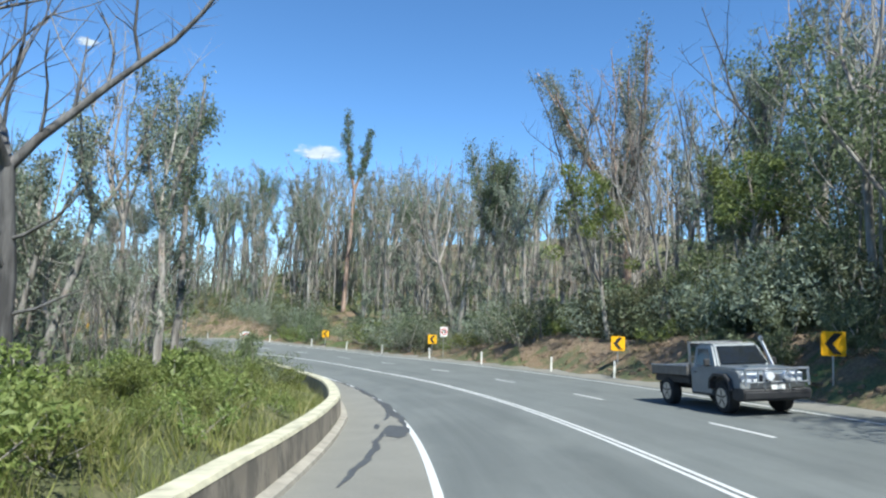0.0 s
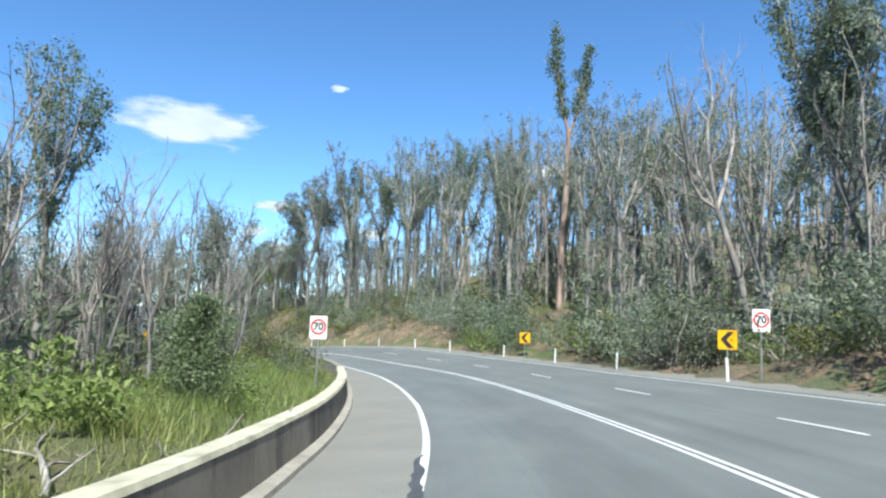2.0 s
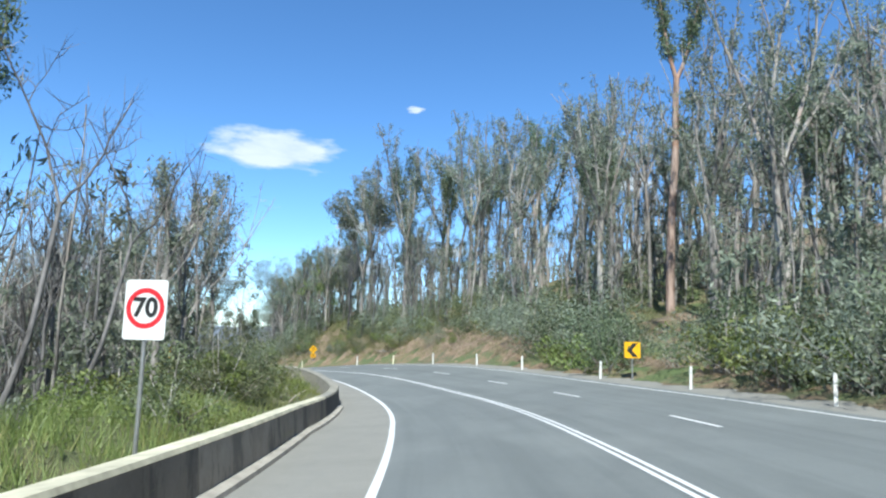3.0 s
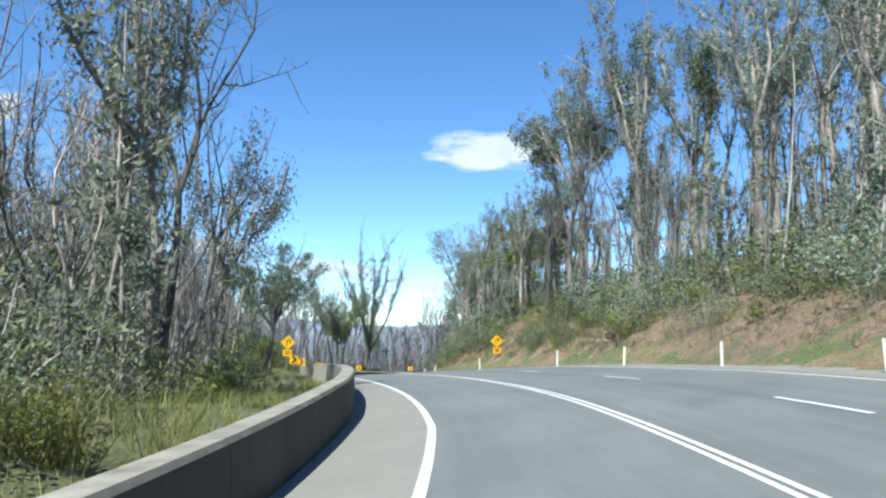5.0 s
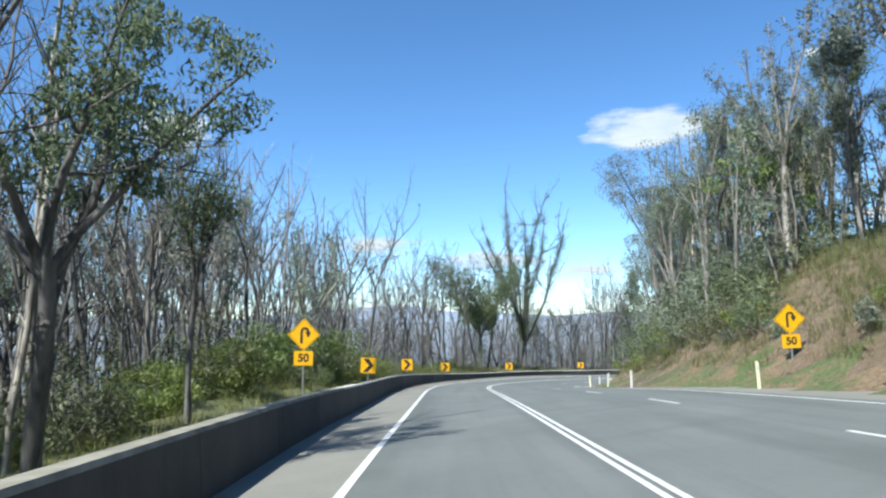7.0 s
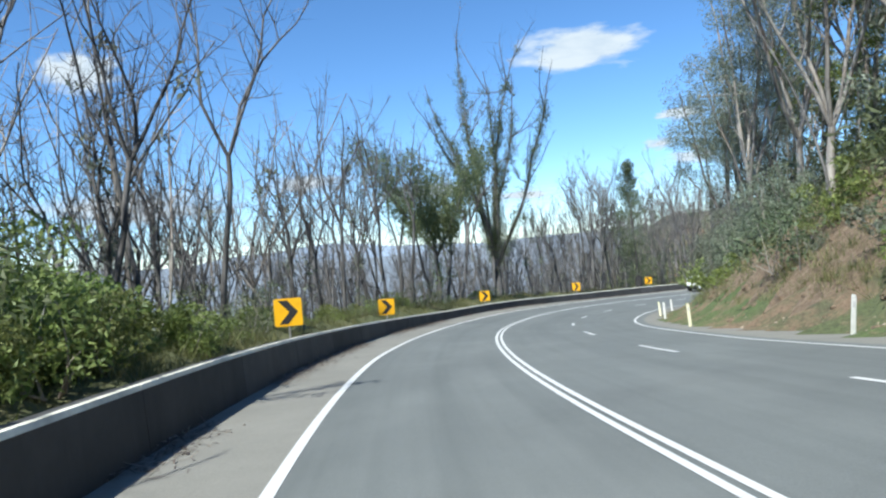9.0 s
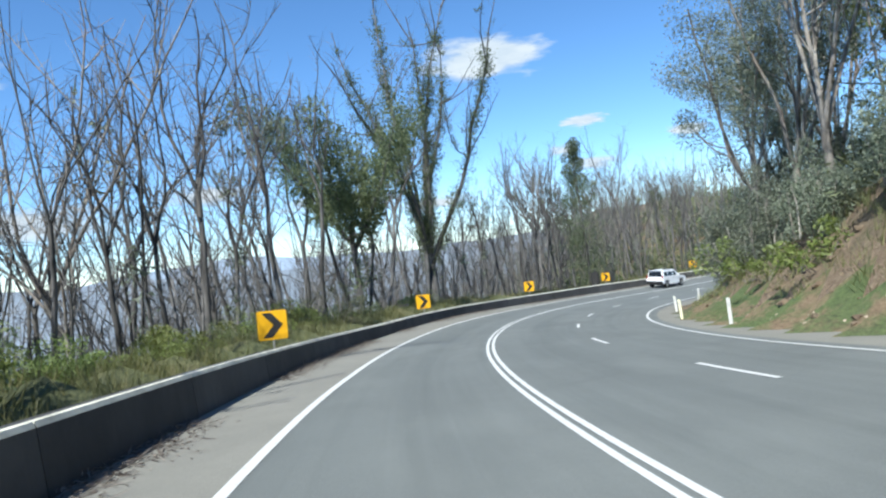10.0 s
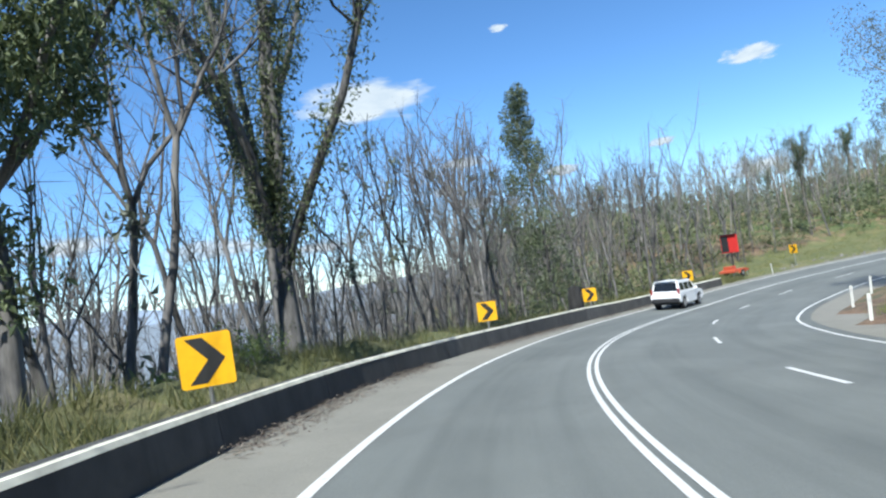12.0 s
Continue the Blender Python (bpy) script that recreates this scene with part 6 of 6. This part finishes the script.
ORANGE = plain("trailer orange", (0.44, 0.085, 0.04), 0.5, 0, 0.12)
BOARD = plain("message board face", (0.55, 0.03, 0.025), 0.5, 0, 0.15)


def wheel(parent, x, y, r, w):
    side = 1 if x > 0 else -1
    wh = part("wheel", cyl(r, w, (x, y, r), 24, "X", bev=0.03), RUBBER, parent, "black rubber tyre")
    part("rim", cyl(r * 0.62, 0.03, (x + side * (w / 2 + 0.004), y, r), 16, "X"), ALLOY, wh, "alloy rim")
    for k in range(5):
        a = 2 * math.pi * k / 5
        part("spoke", box(0.025, 0.05, r * 0.5, (0, 0, 0), 0.006), PLASTIC, wh,
             m=Matrix.Translation((x + side * (w / 2 + 0.012), y + r * 0.32 * math.sin(a), r + r * 0.32 * math.cos(a))) @ Matrix.Rotation(-a, 4, "X"))
    return wh


def wagon(place, turn, tilt):
    """A boxy white four-wheel-drive wagon; y points forward."""
    c = tagged(new("wagon"), "white four-wheel-drive station wagon driving ahead on the road", "car")
    lower = [(-2.28, 0.48), (-2.32, 0.62), (-2.30, 1.02), (-2.22, 1.10), (1.0, 1.12), (2.05, 1.02), (2.32, 0.86), (2.36, 0.55), (2.28, 0.42), (1.9, 0.36),
             (1.86, 0.62), (1.62, 0.80), (1.28, 0.80), (1.04, 0.62), (1.0, 0.34), (-0.98, 0.34), (-1.02, 0.62), (-1.26, 0.80), (-1.60, 0.80), (-1.84, 0.62), (-1.88, 0.40)]
    part("body", softened(prism_x(lower[::-1], 1.86), 0.045), CAR_WHITE, c, "white painted body")
    cabin = [(-2.22, 1.06), (-2.06, 1.70), (-1.9, 1.78), (0.15, 1.80), (0.42, 1.72), (1.12, 1.08)]
    part("cabin", softened(tapered(prism_x(cabin[::-1], 1.80), 1.08, 1.78, 0.16), 0.05), CAR_WHITE, c, "white roof and pillars")
    part("rear_window", softened(tapered(prism_x([(-2.225, 1.17), (-2.095, 1.66), (-2.06, 1.66), (-2.19, 1.17)][::-1], 1.5), 1.17, 1.7, 0.10), 0.006, 1), GLASS, c, "dark rear window")
    part("windscreen", tapered(prism_x([(0.99, 1.15), (0.43, 1.69), (0.47, 1.71), (1.05, 1.15)][::-1], 1.54), 1.1, 1.7, 0.12), GLASS, c)
    for s in (-1, 1):
        for y0, y1 in ((-1.98, -1.22), (-1.12, -0.28), (-0.18, 0.62)):
            q = [(y0, 1.17), (y0 + (0.10 if y0 < -1.5 else 0.02), 1.62), (y1 - (0.28 if y1 > 0.3 else 0.0), 1.62), (y1, 1.17)]
            bm = bmesh.new()
            vs = [bm.verts.new((s * (0.905 - (z - 1.08) / 0.70 * 0.16), y, z)) for y, z in q]
            vs += [bm.verts.new((s * (0.87 - (z - 1.08) / 0.70 * 0.16), y, z)) for y, z in q]
            bm.faces.new(vs[:4])
            bm.faces.new(vs[4:][::-1])
            for i in range(4):
                bm.faces.new((vs[i], vs[4 + i], vs[4 + (i + 1) % 4], vs[(i + 1) % 4]))
            part("side_window", bm, GLASS, c, "dark side window")
        part("tail_lamp", box(0.12, 0.10, 0.36, (s * 0.85, -2.265, 1.14), 0.02), TAIL, c, "red tail lamp")
        part("headlamp", box(0.34, 0.12, 0.18, (s * 0.68, 2.27, 0.80), 0.03), CLEAR, c)
        part("mirror", box(0.20, 0.12, 0.17, (s * 1.01, 0.62, 1.20), 0.03), CAR_WHITE, c)
        part("roof_rail", box(0.045, 1.9, 0.05, (s * 0.68, -0.95, 1.835), 0.015), PLASTIC, c, "black roof rail")
        part("door_handle", box(0.02, 0.16, 0.035, (s * 0.94, -0.20, 1.0), 0.008), PLASTIC, c)
        for y in (-1.43, 1.45):
            wheel(c, s * 0.80, y, 0.37, 0.25)
    part("rear_bumper", box(1.78, 0.16, 0.28, (0, -2.33, 0.58), 0.05, 2), PLASTIC, c, "dark rear bumper")
    part("front_bumper", box(1.78, 0.14, 0.30, (0, 2.34, 0.56), 0.05, 2), PLASTIC, c)
    part("underbody", box(1.5, 4.1, 0.22, (0, 0, 0.40), 0.04), PLASTIC, c)
    part("number_plate", box(0.37, 0.012, 0.13, (0, -2.322, 0.90), 0.003), POST_WHITE, c, "pale plate with plain bars")
    part("tailgate_handle", box(0.5, 0.02, 0.035, (0, -2.318, 1.02), 0.008), CHROME, c)
    part("spoiler", box(1.34, 0.22, 0.035, (0, -2.10, 1.775), 0.012), CAR_WHITE, c)
    c.matrix_basis = Matrix.Translation(place) @ pose(0, 0, 0, tilt[0], tilt[1], turn) @ Matrix.Scale(0.93, 4)
    return c


def snorkel_shape():
    """A pipe that follows the windscreen pillar up to its head."""
    bm = box(0.075, 0.075, 0.86, (0, 0, 0.0), 0.02)
    bmesh.ops.transform(bm, matrix=Matrix.Translation((-0.78, -0.42, 1.52)) @ Matrix.Rotation(radians(32), 4, "X"), verts=bm.verts)
    return join(bm, box(0.10, 0.13, 0.14, (-0.76, -0.64, 1.93), 0.03))


def ute(place, turn, tilt):
    """A grey single-cab tray-back with a bull bar; y points forward, front axle at 0."""
    c = tagged(new("pickup_truck"), "grey single-cab tray-back pickup with bull bar on the road", "pickup truck")
    body = [(-1.62, 0.50), (-1.62, 1.16), (-0.50, 1.20), (0.66, 1.14), (0.84, 1.02), (0.88, 0.58), (0.54, 0.52), (0.48, 0.78), (0.26, 0.94), (-0.26, 0.94), (-0.48, 0.78), (-0.54, 0.46), (-1.6, 0.46)]
    part("body", softened(prism_x(body[::-1], 1.74), 0.05), CAR_SILVER, c, "pale grey painted doors and guards")
    part("bonnet", softened(prism_x([(-0.46, 1.17), (-0.46, 1.235), (0.60, 1.175), (0.80, 1.06), (0.80, 1.0)][::-1], 1.62), 0.02), CAR_GREY, c, "blue-grey bonnet")
    part("bonnet_scoop", box(0.62, 0.36, 0.07, (0.0, 0.15, 1.19), 0.03, 2), CAR_GREY, c)
    cab = [(-1.62, 1.12), (-1.60, 1.74), (-1.5, 1.80), (-0.80, 1.82), (-0.68, 1.77), (-0.30, 1.18)]
    part("cab", softened(tapered(prism_x(cab[::-1], 1.64), 1.15, 1.80, 0.15), 0.05), CAR_SILVER, c, "pale grey cab and roof")
    part("windscreen", tapered(prism_x([(-0.345, 1.27), (-0.655, 1.735), (-0.62, 1.75), (-0.29, 1.28)][::-1], 1.40), 1.15, 1.80, 0.13), GLASS, c, "dark windscreen")
    for s in (-1, 1):
        q = [(-1.42, 1.24), (-1.40, 1.68), (-0.84, 1.68), (-0.58, 1.24)]
        bm = bmesh.new()
        vs = [bm.verts.new((s * (0.826 - (z - 1.15) / 0.65 * 0.15), y, z)) for y, z in q] + [bm.verts.new((s * (0.78 - (z - 1.15) / 0.65 * 0.15), y, z)) for y, z in q]
        bm.faces.new(vs[:4])
        bm.faces.new(vs[4:][::-1])
        for i in range(4):
            bm.faces.new((vs[i], vs[4 + i], vs[4 + (i + 1) % 4], vs[(i + 1) % 4]))
        part("side_window", bm, GLASS, c)
        part("headlamp", box(0.44, 0.08, 0.24, (s * 0.62, 0.87, 0.95), 0.03), CLEAR, c, "clear headlamp")
        part("flare", softened(prism_x([(-0.56, 0.62), (-0.48, 0.90), (-0.26, 1.04), (0.26, 1.04), (0.48, 0.90), (0.56, 0.62), (0.47, 0.62), (0.42, 0.84), (0.22, 0.96), (-0.22, 0.96), (-0.42, 0.84), (-0.47, 0.62)][::-1], 0.2, s * 0.88), 0.012, 1), PLASTIC, c, "black wheel arch flare")
        part("mirror", box(0.18, 0.08, 0.20, (s * 0.98, -0.50, 1.32), 0.03), PLASTIC, c)
        part("tray_side", box(0.05, 2.3, 0.26, (s * 0.92, -2.86, 1.05), 0.012), TRAY, c, "dull metal tray side with shade in its colour")
        wheel(c, s * 0.76, 0.0, 0.41, 0.28)
        wheel(c, s * 0.76, -3.1, 0.41, 0.28)
        part("bull_bar_upright", box(0.05, 0.06, 0.5, (s * 0.34, 1.06, 0.90), 0.015), CHROME, c)
        part("spot_lamp", cyl(0.11, 0.10, (s * 0.24, 1.13, 1.00), 16, "Y"), CLEAR, c, "round spot lamp")
    part("tray_floor", box(1.84, 2.34, 0.07, (0, -2.86, 0.92), 0.01), PLASTIC, c, "dark tray floor")
    part("tray_tail", box(1.84, 0.05, 0.26, (0, -4.02, 1.05), 0.012), CHROME, c)
    part("head_board", join(box(1.7, 0.05, 0.06, (0, -1.72, 1.86)), box(0.06, 0.05, 0.95, (0.82, -1.72, 1.42)), box(0.06, 0.05, 0.95, (-0.82, -1.72, 1.42)), box(1.7, 0.03, 0.05, (0, -1.72, 1.45))), CHROME, c, "aluminium head board frame")
    part("sill", box(1.7, 1.3, 0.16, (0, -1.05, 0.50), 0.03), PLASTIC, c, "dark side step")
    part("chassis", box(0.9, 4.6, 0.18, (0, -1.65, 0.58), 0.02), PLASTIC, c)
    part("bumper", softened(prism_x([(0.50, 0.40), (0.52, 0.68), (1.02, 0.70), (1.10, 0.62), (1.06, 0.42), (0.86, 0.36)][::-1], 1.84), 0.03), PLASTIC, c, "deep black steel bumper")
    part("bull_bar_plate", join(box(1.5, 0.05, 0.12, (0, 1.05, 0.76), 0.02), box(0.34, 0.05, 0.26, (0, 1.05, 0.92), 0.02)), CHROME, c, "bright aluminium bull bar plate")
    loop = [cyl(0.034, 1.7, (0, 1.08, 1.17), 10, "X"), cyl(0.03, 1.7, (0, 1.08, 0.84), 10, "X")]
    loop += [cyl(0.034, 0.44, (x, 1.08, 0.97), 10) for x in (-0.86, 0.86)] + [cyl(0.028, 0.42, (x, 1.08, 0.98), 10) for x in (-0.52, 0.52)]
    loop += [cyl(0.03, 0.36, (x, 0.92, 1.17), 10, "Y") for x in (-0.86, 0.86)]
    part("bull_bar", join(*loop), CHROME, c, "bright steel bull bar")
    for s in (-1, 1):
        part("tray_rail", box(0.06, 2.3, 0.03, (s * 0.92, -2.86, 1.196), 0.008), CHROME, c, "bright rail along the tray side")
        part("mud_flap", box(0.3, 0.02, 0.34, (s * 0.76, -3.56, 0.5), 0.005), PLASTIC, c)
        part("door_handle", box(0.02, 0.16, 0.035, (s * 0.875, -1.36, 1.04), 0.006), PLASTIC, c)
        part("inner_guard", box(0.34, 1.0, 0.5, (s * 0.66, 0.0, 0.72), 0.04), PLASTIC, c, "black wheel well")
    part("tail_skirt", box(1.7, 2.2, 0.2, (0, -2.86, 0.78), 0.02), PLASTIC, c, "dark under-tray frame")
    part("grille", box(0.80, 0.05, 0.20, (0, 0.88, 0.92), 0.015), PLASTIC, c)
    part("number_plate", box(0.37, 0.012, 0.11, (0.0, 1.09, 0.72), 0.003), POST_WHITE, c, "pale plate with plain bars")
    part("snorkel", snorkel_shape(), CHROME, c, "snorkel up the windscreen pillar")
    part("roof_patch", box(1.28, 0.8, 0.012, (0, -1.18, 1.826), 0.004), POST_WHITE, c, "pale roof panel")
    c.matrix_basis = Matrix.Translation(place) @ pose(0, 0, 0, tilt[0], tilt[1], turn)
    return c


def trailer(place, turn):
    """A towable message board: low orange trailer, mast and board."""
    c = tagged(new("sign_trailer"), "orange trailer with a raised red message board on the verge", "trailer")
    part("frame", softened(prism_x([(-1.3, 0.42), (-1.3, 0.62), (-0.9, 0.72), (0.9, 0.72), (1.3, 0.62), (1.3, 0.42)][::-1], 1.5), 0.04), ORANGE, c, "orange steel trailer body")
    part("drawbar", box(0.09, 1.3, 0.09, (0, 1.8, 0.45), 0.01), ORANGE, c)
    for s in (-1, 1):
        wh = part("wheel", cyl(0.31, 0.19, (s * 0.84, 0, 0.31), 20, "X", bev=0.03), RUBBER, c)
        part("rim", cyl(0.17, 0.03, (s * 0.94, 0, 0.31), 12, "X"), ALLOY, wh)
        part("mudguard", softened(prism_x([(-0.42, 0.36), (-0.34, 0.68), (0.34, 0.68), (0.42, 0.36), (0.38, 0.36), (0.30, 0.64), (-0.30, 0.64), (-0.38, 0.36)][::-1], 0.24, s * 0.84), 0.01, 1), ORANGE, c)
        for y in (-1.15, 1.15):
            part("leg", box(0.06, 0.06, 0.55, (s * 0.66, y, 0.27), 0.008), GALV, c)
    part("battery_box", box(0.9, 0.7, 0.36, (0, -0.6, 0.88), 0.02), ORANGE, c)
    part("mast", box(0.12, 0.12, 1.9, (0, 0.1, 1.6), 0.01), PLASTIC, c, "dark mast")
    board = part("board", box(1.75, 0.16, 1.75, (0, 0.0, 3.2), 0.03), BOARD, c, "red message board")
    part("hood", box(1.80, 0.34, 0.05, (0, -0.1, 4.10), 0.01), PLASTIC, board)
    part("panel", box(0.72, 0.03, 1.5, (-0.42, -0.095, 3.2), 0.006), PLASTIC, board, "dark unlit display panel")
    c.matrix_basis = Matrix.Translation(place) @ pose(0, 0, 0, 0, 0, turn)
    return c


def slope(u, back=False):
    """Pitch and bank, in degrees, of a vehicle on the road."""
    g = float(np.interp(u + 2, US, LVL) - np.interp(u - 2, US, LVL)) / 4
    k = float(np.interp(u, US, CROSS))
    s = -1 if back else 1
    return math.degrees(math.atan(g)) * s, -math.degrees(math.atan(k)) * s


wagon(at(237.4, -1.5, 0.008), heading(237.4), slope(237.4))
ute(at(37.2, 5.4, 0.008), heading(37.2) + 180 + 1, slope(37.2, True))
p = on_ground(254.5, -6.8, 0.0)
trailer(p, heading(256) + 8).scale = (0.88, 0.88, 0.88)


# ---- clouds: thin far sheets, soft at the rim ----
def cloud_build(seed, soft, glow):
    def build(nt, b):
        tc = nt.nodes.new("ShaderNodeTexCoord")
        mp = nt.nodes.new("ShaderNodeMapping")
        mp.inputs["Location"].default_value = (seed * 3.7, seed * 1.9, 0)
        nt.links.new(tc.outputs["Object"], mp.inputs[0])
        n = N(nt, "TexNoise", Scale=2.2, Detail=5.0, Roughness=0.55)
        nt.links.new(mp.outputs[0], n.inputs["Vector"])
        ln = nt.nodes.new("ShaderNodeVectorMath")
        ln.operation = "LENGTH"
        nt.links.new(tc.outputs["Object"], ln.inputs[0])
        ad = nt.nodes.new("ShaderNodeMath")
        ad.operation = "MULTIPLY_ADD"
        nt.links.new(n.outputs[0], ad.inputs[0])
        ad.inputs[1].default_value, ad.inputs[2].default_value = 1.05, 0.22
        sb = nt.nodes.new("ShaderNodeMath")
        sb.operation = "SUBTRACT"
        nt.links.new(ad.outputs[0], sb.inputs[0])
        nt.links.new(ln.outputs["Value"], sb.inputs[1])
        mr = N(nt, "MapRange")
        mr.inputs[1].default_value, mr.inputs[2].default_value = 0.0, soft
        nt.links.new(sb.outputs[0], mr.inputs[0])
        em = nt.nodes.new("ShaderNodeEmission")
        nt.links.new(ramp(nt, n.outputs[0], [(0.3, (0.68, 0.79, 0.94)), (0.6, (0.88, 0.95, 1.04))]), em.inputs[0])
        em.inputs[1].default_value = glow
        tr = nt.nodes.new("ShaderNodeBsdfTransparent")
        ms = N(nt, "MixShader")
        nt.links.new(mr.outputs[0], ms.inputs[0])
        nt.links.new(tr.outputs[0], ms.inputs[1])
        nt.links.new(em.outputs[0], ms.inputs[2])
        nt.links.new(ms.outputs[0], nt.nodes["Material Output"].inputs[0])
    return build


def cloud(azimuth, elevation, wide, high, seed, soft=0.3):
    """A cloud seen from the bend at an azimuth (left of +y) and elevation, with its size in degrees."""
    d = 4200.0
    a, e = radians(azimuth), radians(elevation)
    c = Vector((-math.sin(a) * math.cos(e), math.cos(a) * math.cos(e), math.sin(e))) * d + Vector((-45, 85, 0))
    me = bpy.data.meshes.new("cloud")
    bm = bmesh.new()
    bmesh.ops.create_grid(bm, x_segments=6, y_segments=6, size=1.25)
    bm.to_mesh(me)
    bm.free()
    me.materials.append(mat("cloud", cloud_build(seed, soft, 0.54 if elevation < 7 else 0.56)))
    ob = tagged(new("cloud", me), "white fair-weather cloud in the blue sky", "cloud", kind="structure")
    k = d * math.tan(radians(1)) * 0.5
    ob.matrix_basis = look(c, (-45, 85, 0)) @ Matrix.Diagonal((wide * k, high * k, 1, 1))
    return ob


for i, (az, el, wide, high) in enumerate(((42.2, 15.1, 15.0, 5.0), (34.9, 9.1, 5.4, 1.4), (36.8, 6.9, 3.4, 1.6), (34.4, 5.6, 6.4, 1.6), (30.3, 19.2, 2.2, 0.8), (11.5, 13.0, 5.4, 1.9),
                                          (18.8, 8.0, 3.0, 1.0), (12.2, 4.7, 8.5, 2.6), (27.0, 7.2, 4.8, 1.3), (56.0, 4.8, 15, 2.6), (66.0, 6.2, 12, 2.4), (82.0, 15.0, 8.5, 4.4), (79.0, 5.0, 22, 4.6), (48.0, 3.9, 10, 1.8))):
    cloud(az, el, wide, high, i + 1, 0.55 if el < 7 else 0.32)

# hills beyond the valley, the distance haze painted into their blue colour
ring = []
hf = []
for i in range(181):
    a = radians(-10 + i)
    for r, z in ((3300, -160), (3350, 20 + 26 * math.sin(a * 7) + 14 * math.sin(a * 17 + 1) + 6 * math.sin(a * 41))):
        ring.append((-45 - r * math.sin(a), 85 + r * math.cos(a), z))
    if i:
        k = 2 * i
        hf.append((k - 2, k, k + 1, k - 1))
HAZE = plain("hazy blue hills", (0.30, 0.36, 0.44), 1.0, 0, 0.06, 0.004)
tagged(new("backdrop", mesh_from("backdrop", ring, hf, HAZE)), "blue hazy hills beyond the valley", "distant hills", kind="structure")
